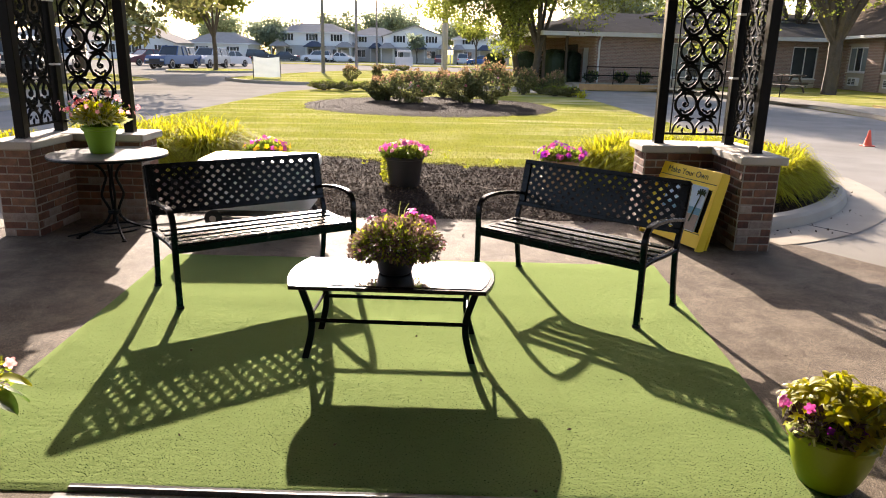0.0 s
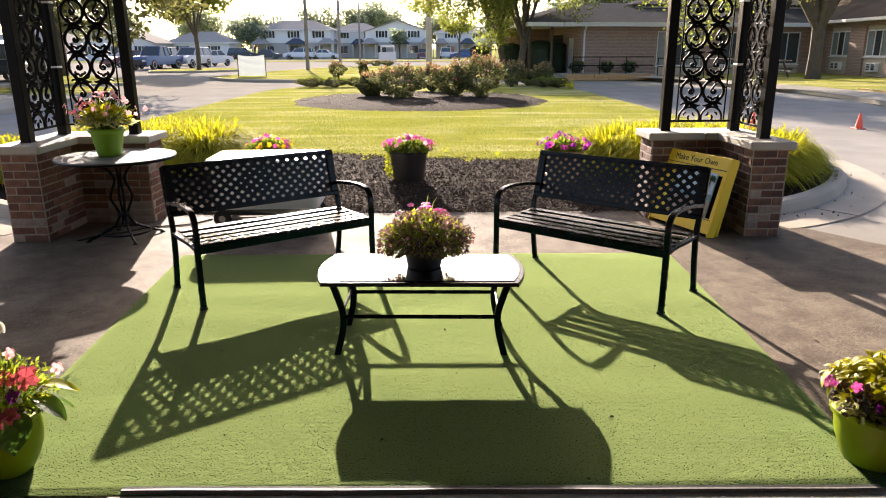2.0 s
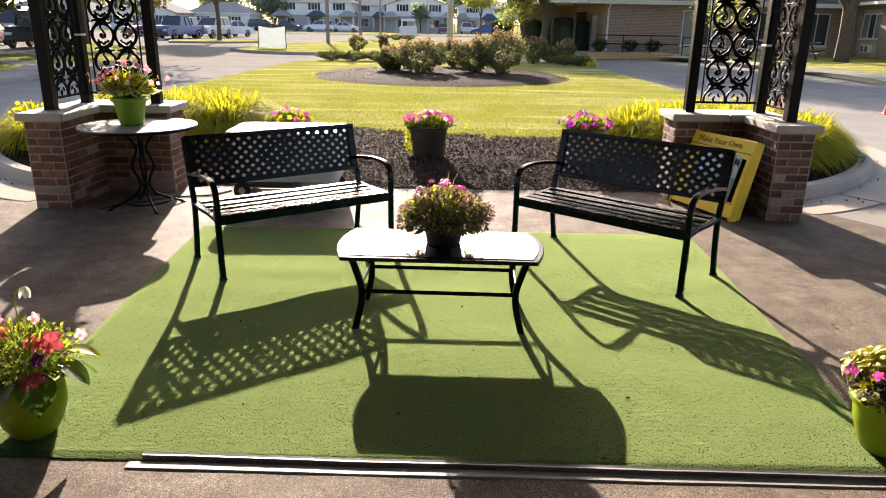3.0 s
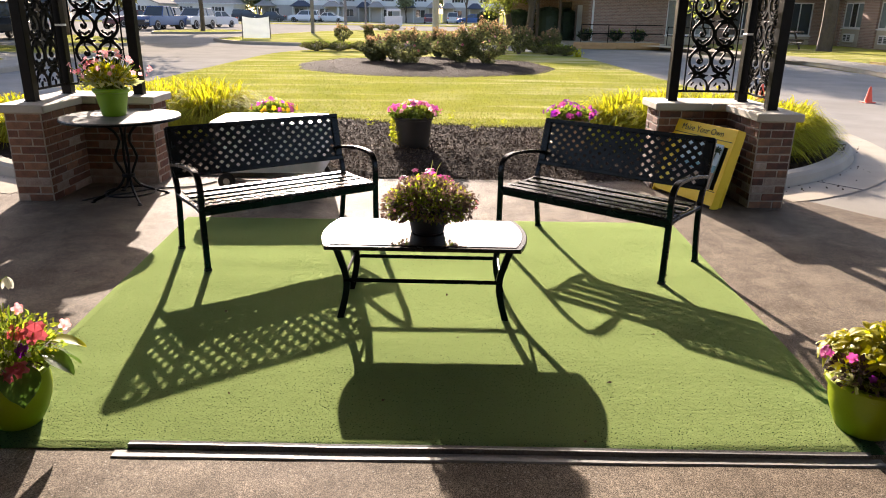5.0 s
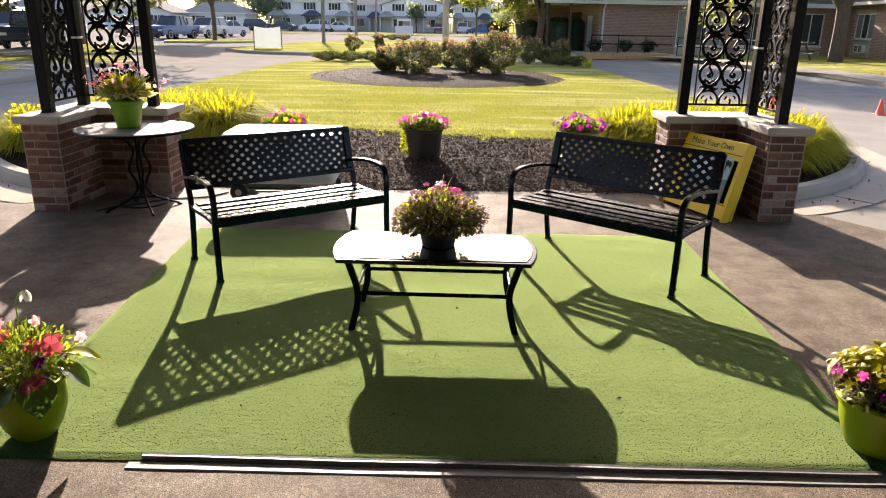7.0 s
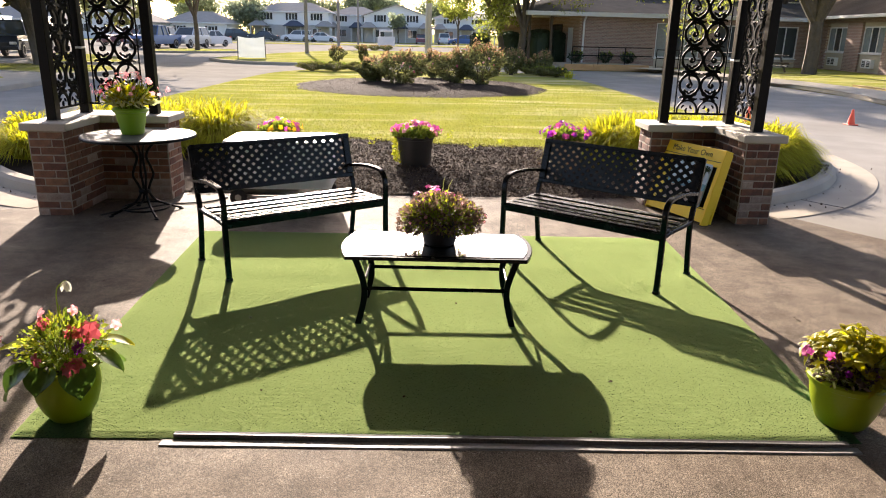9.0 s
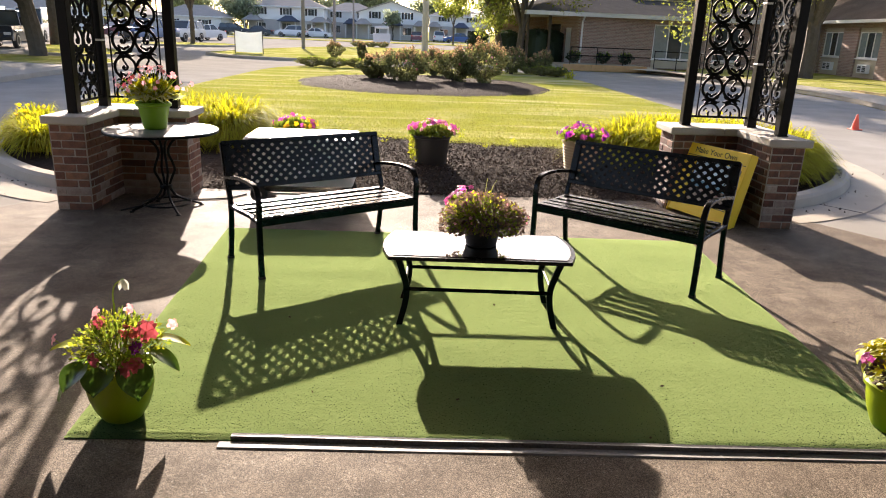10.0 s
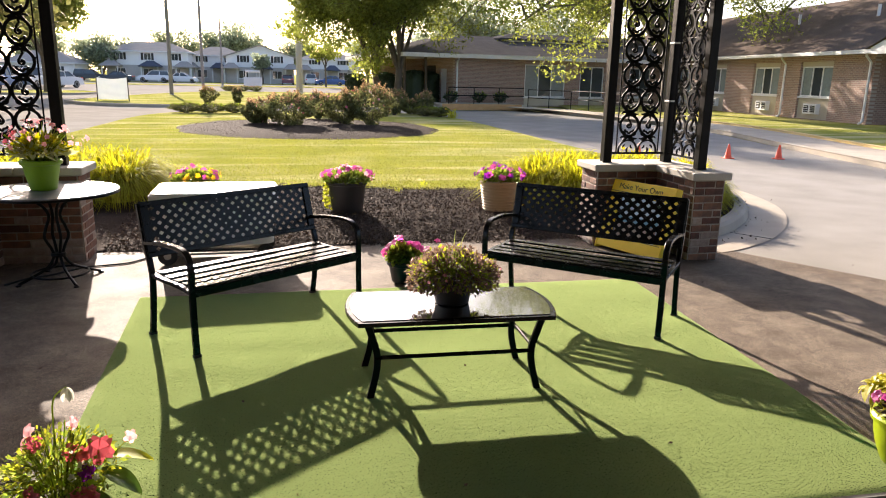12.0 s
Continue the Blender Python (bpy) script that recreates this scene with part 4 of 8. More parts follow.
def trellis(mirror):
    def X(x):
        return 2 * CX - x if mirror else x
    t = thing("iron_trellis", "black wrought-iron posts with scrollwork panels standing on the pier cap", "trellis", pose(X(3.362), 6.455, 0.805), "trellises of the entrance")
    for (x, y) in ((2.712, 6.455), (3.362, 6.455), (3.362, 5.84)):
        s = Shape().box(-0.043, -0.043, 0.0, 0.043, 0.043, 1.945, 0.005)
        s.box(-0.05, -0.05, 0.0, 0.05, 0.05, 0.006, 0.002)
        part("post", s, M_IRON, t, m=pose(X(x) - X(3.362), y - 6.455, 0))
    for k, (x0, y0, x1, y1) in enumerate(((2.712, 6.455, 3.362, 6.455), (3.362, 6.455, 3.362, 5.84))):
        mx, my = (X(x0) + X(x1)) / 2, (y0 + y1) / 2
        ln = math.hypot(x1 - x0, y1 - y0) - 0.086
        m = pose(mx - X(3.362), my - 6.455, 0, 0, 0, 0 if k == 0 else 90)
        w = 0.205
        sc = Shape()
        for sx in (-1, 1):
            scroll_unit(sc, sx, 0.178, w, True)
        for i in range(7):
            for sx in (-1, 1):
                scroll_unit(sc, sx, 0.362 + i * 0.238, w)
        pan = smooth_by_angle(part("scroll_panel", sc, M_IRON_SCROLL, t, "lacy black iron scrollwork panel", m=m))
        for z0 in (0.078, 1.94):
            part("rail", Shape().box(-ln / 2, -0.008, z0, ln / 2, 0.008, z0 + 0.02, 0.003), M_IRON_SCROLL, pan)
        for sx in (-1, 1):
            part("side_bar", Shape().box(sx * (w + 0.018) - 0.006, -0.006, 0.099, sx * (w + 0.018) + 0.006, 0.006, 1.939, 0.002), M_IRON_SCROLL, pan)
    for z in (0.59, 1.14, 1.69):
        s = Shape().box(-0.047, -0.047, z, 0.047, 0.047, z + 0.018, 0.003)
        part("clamp_band", s, M_PAINT, t, "narrow pale metal band")
    return t
trellis(False); trellis(True)


# ---- benches ----
def smooth_line3(pts, k=5):
    out = []
    P = [pts[0], *pts, pts[-1]]
    for i in range(1, len(P) - 2):
        p0, p1, p2, p3 = [Vector(p) for p in P[i - 1 : i + 3]]
        for j in range(k):
            t = j / k
            out.append(0.5 * (2 * p1 + (p2 - p0) * t + (2 * p0 - 5 * p1 + 4 * p2 - p3) * t * t + (3 * p1 - p0 - 3 * p2 + p3) * t ** 3))
    out.append(Vector(pts[-1]))
    return out

BENCH_W = 1.24
def bench_back_mesh():
    """Sheet-steel back: a woven lattice pierced with diamond holes, in a folded frame; local x along, z up, y thickness."""
    s = Shape()
    W, H = BENCH_W - 0.004, 0.336
    nx, nz = 31, 9
    mx, mz = 0.056, 0.03
    cw, ch = (W - 2 * mx) / nx, (H - 2 * mz) / nz
    t = 0.0012
    def plate(x0, z0, x1, z1):
        s.box(x0, -t, z0, x1, t, z1)
    for i in range(nx):
        for j in range(nz):
            x0, z0 = -W / 2 + mx + i * cw, mz + j * ch
            x1, z1 = x0 + cw, z0 + ch
            xc, zc = (x0 + x1) / 2, (z0 + z1) / 2
            if (i + j) % 2:
                plate(x0, z0, x1, z1)
                continue
            rad = math.hypot(xc / 0.13, (zc - H / 2) / 0.09)
            k = 0.43 if rad > 1 else (0.28 if 0.6 < rad else 0.38)
            a, b = cw * k * 1.06, ch * k * 1.06
            outer = [(x0, z0), (xc, z0), (x1, z0), (x1, zc), (x1, z1), (xc, z1), (x0, z1), (x0, zc)]
            hole = [(xc, zc - b), (xc + a, zc), (xc, zc + b), (xc - a, zc)]
            vs = [(x, -t, z) for x, z in outer + hole] + [(x, t, z) for x, z in outer + hole]
            fs = []
            for q in range(4):
                o0, o1, o2 = (2 * q + 7) % 8, 2 * q, 2 * q + 1
                h0, h1 = 8 + (q + 3) % 4, 8 + q
                # corner o1 between mid o0 and mid o2
                fs += [(o0, o1, h1, h0), (o1, o2, h1)]
            back = [tuple(v + 12 for v in f[::-1]) for f in fs]
            wall = [(8 + q, 8 + (q + 1) % 4, 20 + (q + 1) % 4, 20 + q) for q in range(4)]
            s.add(vs, fs + back + wall)
    # folded frame
    for x0, z0, x1, z1 in ((-W / 2, 0, W / 2, mz), (-W / 2, H - mz, W / 2, H), (-W / 2, mz, -W / 2 + mx, H - mz), (W / 2 - mx, mz, W / 2, H - mz)):
        s.box(x0, -0.011, z0, x1, 0.011, z1, 0.004)
    return s

def bench():
    b = thing("garden_bench", "black steel garden bench with lattice back on the turf", "bench", group="benches on the turf")
    lean = pose(0, 0.222, 0.49, -13.5)
    part("backrest", bench_back_mesh(), M_BENCH, b, "black steel back pierced with a diamond lattice", m=lean)
    for k in range(5):
        y = -0.228 + k * 0.094
        z = 0.392 + (0.008, 0.004, 0.003, 0.006, 0.014)[k]
        s = Shape().box(-BENCH_W / 2 + 0.03, y - 0.031, z - 0.007, BENCH_W / 2 - 0.03, y + 0.031, z + 0.007, 0.004)
        part("slat", s, M_BENCH, b)
    for sx in (-1, 1):
        x = sx * (BENCH_W / 2 - 0.012)
        # front leg runs up into the arm
        pts = smooth_line3([(x, -0.27, 0.0), (x, -0.262, 0.22), (x, -0.262, 0.40), (x, -0.262, 0.52), (x, -0.222, 0.592), (x, -0.12, 0.612), (x, 0.06, 0.605), (x, 0.262, 0.575)], 4)
        smooth_by_angle(part("leg", Shape().tube(pts, 1, flat=(0.036, 0.022)), M_BENCH, b, "front leg bent round into the armrest"))
        pts = smooth_line3([(x, 0.255, 0.0), (x, 0.215, 0.22), (x, 0.205, 0.40), (x, 0.262, 0.58), (x, 0.312, 0.806)], 4)
        smooth_by_angle(part("leg", Shape().tube(pts, 1, flat=(0.034, 0.024)), M_BENCH, b))
        pts = smooth_line3([(x, -0.262, 0.375), (x, -0.13, 0.388), (x, 0.05, 0.385), (x, 0.2, 0.39)], 4)
        smooth_by_angle(part("seat_rail", Shape().tube(pts, 1, flat=(0.03, 0.024)), M_BENCH, b))
        for y in (-0.27, 0.255):
            part("foot_cap", Shape().box(x - 0.021, y - 0.016, 0.0, x + 0.021, y + 0.016, 0.02, 0.003), M_TYRE, b, "black plastic foot cap")
    part("stretcher", Shape().box(-BENCH_W / 2 + 0.022, -0.274, 0.350, BENCH_W / 2 - 0.022, -0.2595, 0.398, 0.005), M_BENCH, b)
    return b

_b = bench()
_b.matrix_world = pose(-0.551, 4.502, 0.014, 0, 0, 35.7)
copy_thing(_b, pose(1.598, 4.372, 0.014, 0, 0, -40.7))

# ---- coffee table ----
def coffee_table():
    t = thing("coffee_table", "black metal coffee table with a dark glossy top on the turf", "coffee table", pose(0.458, 3.43, 0.014, 0, 0, -2) @ Matrix.Diagonal((1, 1, 1.03, 1)))
    W, D = 1.09, 0.52
    def barrel(w, d, bow):
        pts = []
        for k in range(13):
            u = -1 + 2 * k / 12
            pts.append((w / 2 - bow * u * u, u * d / 2))
        return pts + [(-x, -y) for x, y in pts]
    s = Shape().slab(barrel(W, D, 0.05), 0.385, 0.405, c=0.004)
    smooth_by_angle(part("rim", s, M_BENCH, t, "black metal table rim"))
    s = Shape().slab(barrel(W - 0.05, D - 0.05, 0.046), 0.400, 0.409, c=0.002)
    part("tabletop", s, M_TABLE_TOP, t, "dark glossy tabletop mirroring the sky")
    for sx in (-1, 1):
        for sy in (-1, 1):
            x, y = sx * 0.435, sy * 0.195
            pts = smooth_line3([(x * 1.03, y * 1.02, 0.385), (x * 0.97, y * 1.0, 0.31), (x * 0.915, y * 0.97, 0.22), (x * 0.925, y * 0.98, 0.13), (x * 1.0, y * 1.03, 0.0)], 5)
            smooth_by_angle(part("leg", Shape().tube(pts, 1, flat=(0.034, 0.022)), M_IRON, t, "curved black leg"))
    for sy in (-1, 1):
        y = sy * 0.195
        part("stretcher", Shape().tube([(-0.41, y * 0.98, 0.205), (0.41, y * 0.98, 0.205)], 0.011, 8), M_BENCH, t)
    for sx in (-1, 1):
        part("stretcher", Shape().tube([(sx * 0.405, -0.19, 0.222), (sx * 0.405, 0.19, 0.222)], 0.008, 8), M_IRON, t)
    for sy in (-1, 1):
        part("apron", Shape().box(-0.43, sy * 0.215 - 0.01, 0.374, 0.43, sy * 0.215 + 0.01, 0.388, 0.003), M_BENCH, t)
    return t
coffee_table()
TABLE_Z = 0.014 + 0.409 * 1.03

# ---- round bistro table ----
def bistro_table():
    t = thing("bistro_table", "round grey bistro table on black wrought-iron legs beside the pier", "table", pose(-2.10, 5.74, 0.004))
    top = part("tabletop", Shape().lathe([(0.455, 0.680), (0.468, 0.686), (0.47, 0.694), (0.466, 0.701), (0.45, 0.703), (0.2, 0.703), (0.02, 0.703)], 56), M_SLATE, t, "round grey tabletop")
    smooth_by_angle(top)
    smooth_by_angle(part("rim", Shape().tube([(0.462 * math.cos(a * math.pi / 24), 0.462 * math.sin(a * math.pi / 24), 0.684) for a in range(48)], 0.011, 8, closed=True), M_IRON, t, "black iron rim"))
    for k in range(4):
        a = radians(35 + 90 * k)
        c, s_ = math.cos(a), math.sin(a)
        prof = [(0.26, 0.678), (0.16, 0.645), (0.075, 0.58), (0.04, 0.50), (0.07, 0.41), (0.085, 0.34), (0.05, 0.26), (0.035, 0.19), (0.085, 0.11), (0.19, 0.055), (0.30, 0.012)]
        pts = smooth_line3([(r * c, r * s_, z) for r, z in prof], 4)
        smooth_by_angle(part("leg", Shape().tube(pts, 0.011, 8), M_IRON, t, "scrolling wrought-iron leg"))
        part("foot_pad", Shape().lathe([(0.02, 0.0), (0.022, 0.006), (0.014, 0.012)], 12, pose(0.30 * c, 0.30 * s_, 0)), M_IRON, t)
    part("ring", Shape().tube([(0.2 * math.cos(a * math.pi / 12), 0.2 * math.sin(a * math.pi / 12), 0.055) for a in range(24)], 0.008, 6, closed=True), M_IRON, t)
    part("collar", Shape().lathe([(0.05, 0.185), (0.055, 0.2), (0.05, 0.215)], 16), M_IRON, t)
    return t
bistro_table()

# ---- potted plants ----
def pot_shape(r0, r1, h, rim=0.02, segs=40, belly=0.0):
    """An open pot with a rolled rim: outside up, over, and down inside."""
    pr = [(r0 * 0.9, 0.0), (r0, 0.008)]
    for k in range(1, 7):
        u = k / 7
        pr.append((r0 + (r1 - r0) * u + belly * math.sin(math.pi * u), 0.008 + (h - rim - 0.008) * u))
    pr += [(r1, h - rim * 1.7), (r1 + rim * 0.6, h - rim * 1.4), (r1 + rim * 0.75, h - rim * 0.5), (r1 + rim * 0.4, h), (r1 - rim * 0.3, h), (r1 - rim * 0.5, h - rim), (r1 * 0.93, h - rim * 2.2), (r1 * 0.9, h * 0.8)]
    return Shape().lathe(pr, segs)

def potted(name, m, label, r0, r1, h, material, belly=0.0, soil=0.86, category="potted plant", pot_label="", group=""):
    t = thing(name, label, category, m, group)
    smooth_by_angle(part("pot", pot_shape(r0, r1, h, 0.022, belly=belly), material, t, pot_label))
    part("soil", Shape().lathe([(r1 * 0.9, h * soil - 0.01), (r1 * 0.88, h * soil), (r1 * 0.5, h * soil + 0.012), (0.02, h * soil + 0.018)], 24, wob=0.01), M_SOIL, t)
    return t

def dome(rng, n, c, r, low=-0.2):
    """Places and outward directions on an uneven dome."""
    d = rng.normal(size=(n * 3, 3)); d /= np.linalg.norm(d, axis=1, keepdims=True)
    d = d[d[:, 2] > low][:n]
    bump = 1 + 0.16 * np.sin(5 * d[:, 0] + 2) * np.sin(4 * d[:, 1] + 1) + rng.uniform(-0.12, 0.1, len(d))
    return np.array(c) + d * np.array(r) * bump[:, None], d

def foliage(t, name, rng, n, c, r, size, material, low=-0.3, inner=0.35, aspect=0.5, label="", up=0.4):
    P, D = dome(rng, n, c, r, low)
    P = np.array(c) + (P - np.array(c)) * (inner + (1 - inner) * rng.random((len(P), 1)) ** 0.45)
    return tagged(part(name, quads(name, leaf_quads(P, size, rng, aspect, up, out=D), material), material, t, label), kind="stuff")

FLOWERS = {}
def one_flower(t, name, p, nrm, size, material, rng, petals=5, label=""):
    """One open flower of its own, facing along nrm."""
    key = (material.name, petals, int(rng.integers(0, 4)))
    if key not in FLOWERS:
        FLOWERS[key] = quads("flower", flower_quads([(0, 0, 0)], [(0, 0, 1)], 1.0, rng, petals), material)
    ob = new(name, FLOWERS[key])
    ob.parent = t
    turn = Vector(nrm).to_track_quat("Z", "Y").to_matrix().to_4x4()
    ob.matrix_local = Matrix.Translation(p) @ turn @ Matrix.Rotation(rng.uniform(0, 6.28), 4, "Z") @ Matrix.Diagonal((size, size, size * rng.uniform(0.8, 1.5), 1))
    if label:
        tagged(ob, label)
    return ob

def blossoms(t, name, rng, n, c, r, size, material, low=0.1, label="", petals=5, where=None):
    P, D = dome(rng, n * 4, c, r, low)
    if where is not None:
        keep = [i for i in range(len(P)) if where(*P[i])]
        P, D = P[keep], D[keep]
    P, D = P[:n], D[:n]
    N = D + rng.normal(size=D.shape) * 0.35 + np.array([0, -0.25, 0.1])
    one = {"pink_flowers": "pink_flower", "small_flowers": "small_flower", "petunias": "petunia", "second_petunias": "petunia"}.get(name, name[:-1])
    for p, nn in zip(P, N):
        one_flower(t, one, tuple(p), nn, size * rng.uniform(0.8, 1.2), material, rng, petals, label[:-1] if label.endswith("s") else label)

def stems(t, rng, n, z0, c, r, rad=0.003):
    P, D = dome(rng, n, c, r, 0.0)
    s = Shape()
    for p in P:
        b = Vector((p[0] * 0.25, p[1] * 0.25, z0))
        q = Vector(p)
        s.tube([b, b.lerp(q, 0.5) + Vector((0, 0, 0.03)), q], rad, 4, caps=False)
    return tagged(part("stem_mass", s, M_POTLEAF, t), kind="stuff")

# petunia bowl on the coffee table
def table_planter():
    r = np.random.default_rng(21)
    t = potted("petunia_planter", pose(0.472, 3.445, TABLE_Z), "black planter overflowing with pink flowers on the coffee table", 0.09, 0.112, 0.15, M_POT_BLACK)
    c, R = (0, 0, 0.165), (0.225, 0.2, 0.105)
    stems(t, r, 60, 0.13, c, R)
    foliage(t, "foliage", r, 950, c, R, 0.025, M_POTLEAF, -0.75, 0.3, 0.55)
    foliage(t, "pale_foliage", r, 460, c, (0.24, 0.215, 0.122), 0.02, M_YELLEAF, -0.6, 0.7, 0.6, "small yellow-green leaves")
    foliage(t, "trailing_foliage", r, 420, (0, 0, 0.15), (0.215, 0.2, 0.10), 0.026, M_POTLEAF, -0.9, 0.75)
    foliage(t, "dusky_foliage", r, 2300, c, (0.235, 0.21, 0.118), 0.021, M_DUSKY, -0.7, 0.7, 0.6, "dusky mauve leaves")
    for x, y, z, n in ((-0.19, -0.03, 0.12, 170), (0.18, -0.05, 0.125, 170), (0.21, 0.03, 0.15, 120), (-0.14, -0.1, 0.12, 120), (0.05, -0.15, 0.15, 90), (-0.1, 0.0, 0.25, 110), (0.09, 0.03, 0.245, 90)):
        foliage(t, "dusky_shoot", r, n, (x, y, z), (0.06, 0.06, 0.05), 0.019, M_DUSKY, -1, 0.8, 0.6, "straggling dusky mauve shoot")
    blossoms(t, "pink_flowers", r, 4, (-0.06, 0.04, 0.195), (0.12, 0.12, 0.11), 0.035, M_PINK, 0.35, "magenta petunias", where=lambda x, y, z: x < 0.07)
    blossoms(t, "small_flowers", r, 30, c, (0.24, 0.215, 0.122), 0.018, M_PALEPINK, -0.4, "tiny pale pink flowers")
    s = Shape()
    for k in range(2):
        a = 1.2 * k
        s.tube([(0.02 * math.cos(a), 0.02 * math.sin(a), 0.2), (0.05 * math.cos(a), 0.05 * math.sin(a), 0.34), (0.07 * math.cos(a), 0.06 * math.sin(a), 0.375)], [0.003, 0.002, 0.001], 4)
    part("sprig", s, M_VARILEAF, t, "upright pale sprig")
table_planter()

# green pot on the bistro table
def bistro_pot():
    r = np.random.default_rng(22)
    t = potted("flower_pot", pose(-2.15, 5.74, 0.707), "green plastic pot of pale pink flowers on the bistro table", 0.092, 0.130, 0.225, M_LIME_DARK, pot_label="glossy leaf-green plastic pot")
    c, R = (0, 0, 0.31), (0.19, 0.18, 0.12)
    stems(t, r, 70, 0.2, c, (0.25, 0.2, 0.18))
    foliage(t, "foliage", r, 420, c, R, 0.05, M_COLEUS, -0.3, 0.3, 0.45)
    foliage(t, "striped_foliage", r, 260, (0, 0, 0.27), (0.18, 0.18, 0.10), 0.10, M_VARILEAF, -0.2, 0.5, 0.25, "long cream-edged leaves")
    blossoms(t, "pink_flowers", r, 50, (0, 0, 0.33), (0.285, 0.22, 0.18), 0.043, M_PALEPINK, -0.05, "pale pink flowers")
    blossoms(t, "red_flowers", r, 4, (-0.08, 0, 0.31), (0.2, 0.18, 0.12), 0.05, M_CORAL, -0.1, "coral flowers", where=lambda x, y, z: x < -0.05)
bistro_pot()

# lime pot with coral flowers and broad leaves, on the carpet's corner
def wide_leaf(t, name, m, L, W, material, label):
    """A broad rounded leaf with a folded midrib and a drooping tip."""
    vs, fs = [], []
    for i in range(9):
        u = i / 8
        w = W * math.sin(math.pi * min(1, u * 0.94 + 0.04)) ** 0.65 * 0.5
        y, z = u * L, -0.55 * L * u * u
        vs += [(-w, y, z + 0.10 * W), (-w * 0.5, y, z + 0.02 * W), (0, y, z - 0.03 * W), (w * 0.5, y, z + 0.02 * W), (w, y, z + 0.10 * W)]
    for i in range(8):
        for j in range(4):
            fs.append((5 * i + j, 5 * i + j + 1, 5 * i + j + 6, 5 * i + j + 5))
    return smooth_by_angle(part(name, Shape().add(vs, fs), material, t, label, m=m))

def coral_pot():
    r = np.random.default_rng(23)
    t = thing("flower_pot", "lime green pot of coral flowers and broad leaves on turf", "potted plant", pose(-1.10, 2.24, 0.014) @ Matrix.Diagonal((1.08, 1.08, 1.13, 1)))
    pr = [(0.066, 0.0), (0.074, 0.006), (0.098, 0.045), (0.114, 0.09), (0.121, 0.13), (0.121, 0.165), (0.116, 0.19), (0.121, 0.2), (0.121, 0.21), (0.113, 0.212), (0.106, 0.2), (0.105, 0.17)]
    smooth_by_angle(part("pot", Shape().lathe(pr, 44), M_LIME, t, "rounded lime green plastic pot"))
    part("soil", Shape().lathe([(0.104, 0.175), (0.1, 0.185), (0.05, 0.195), (0.01, 0.2)], 24, wob=0.01), M_SOIL, t)
    c = (0.01, 0, 0.27)
    stems(t, r, 60, 0.19, c, (0.14, 0.13, 0.15), 0.002)
    foliage(t, "foliage", r, 1000, c, (0.165, 0.15, 0.13), 0.019, M_POTLEAF, -0.5, 0.3, 0.5)
    foliage(t, "pale_foliage", r, 560, (0.0, 0, 0.285), (0.155, 0.14, 0.12), 0.017, M_YELLEAF, -0.2, 0.5, 0.5, "fine pale yellow-green leaves")
    for x, y, z, rx, rz, L, W, yellow in ((-0.12, -0.05, 0.22, -28, 112, 0.13, 0.115, 0), (-0.075, -0.10, 0.25, -4, 152, 0.10, 0.11, 0), (-0.01, -0.11, 0.24, -6, 180, 0.095, 0.115, 0), (0.09, -0.09, 0.25, -14, 208, 0.12, 0.125, 0),
                                          (0.12, -0.01, 0.27, -5, 262, 0.12, 0.085, 0), (0.13, 0.02, 0.30, 18, 272, 0.12, 0.06, 1), (-0.09, -0.02, 0.285, 22, 92, 0.125, 0.085, 1), (-0.09, 0.03, 0.23, -10, 70, 0.12, 0.09, 0), (0.09, 0.08, 0.23, -10, 320, 0.12, 0.09, 0), (0.0, 0.1, 0.23, -10, 10, 0.12, 0.09, 0)):
        wide_leaf(t, "yellow_leaf" if yellow else "broad_leaf", pose(x, y, z, rx, 0, rz), L, W, M_YELLEAF if yellow else M_BROADLEAF, "sunlit yellow-green leaf" if yellow else "broad dark rounded leaf")
    for x, y, z, sz in ((0.13, -0.04, 0.355, 0.075), (0.09, -0.05, 0.35, 0.055), (-0.03, -0.12, 0.28, 0.062), (0.085, -0.13, 0.255, 0.066), (0.115, -0.125, 0.265, 0.06), (-0.055, 0.0, 0.37, 0.06), (0.055, -0.03, 0.35, 0.06)):
        one_flower(t, "coral_flower", (x, y, z), (r.normal(0, 0.45), -0.8, 0.5 + r.normal(0, 0.3)), sz * 1.0, M_CORAL, r, 5, "ruffled coral red flower")
    for x, y, z in ((-0.07, 0.02, 0.40), (0.045, 0.03, 0.41), (0.205, 0.02, 0.36), (-0.225, 0.0, 0.30), (-0.09, 0.02, 0.36)):
        one_flower(t, "pink_flower", (x, y, z), (r.normal(0, 0.7), -0.6, 0.4), 0.044, M_PALEPINK, r, 5, "pink flower")
        part("stem", Shape().tube([(x * 0.3, y, 0.24), (x * 0.75, y, z - 0.05), (x, y, z)], 0.0018, 5, caps=False), M_POTLEAF, t)
    one_flower(t, "mauve_flower", (0.105, -0.08, 0.31), (0.1, -0.9, 0.3), 0.05, M_PURPLE, r, 5, "mauve flower")
    for x, y, z in ((0.07, -0.1, 0.31), (0.09, -0.07, 0.33), (0.13, -0.09, 0.30)):
        one_flower(t, "white_flower", (x, y, z), (0.1, -0.9, 0.3), 0.02, M_WHITEP, r, 5, "tiny white flower")
    tall = part("tall_stem", Shape().tube(smooth_line3([(0, 0, 0.24), (0.0, 0.01, 0.40), (0.012, 0.0, 0.50), (0.05, 0.0, 0.535)], 4), 0.0025, 6), M_POTLEAF, t, "tall thin flower stem")
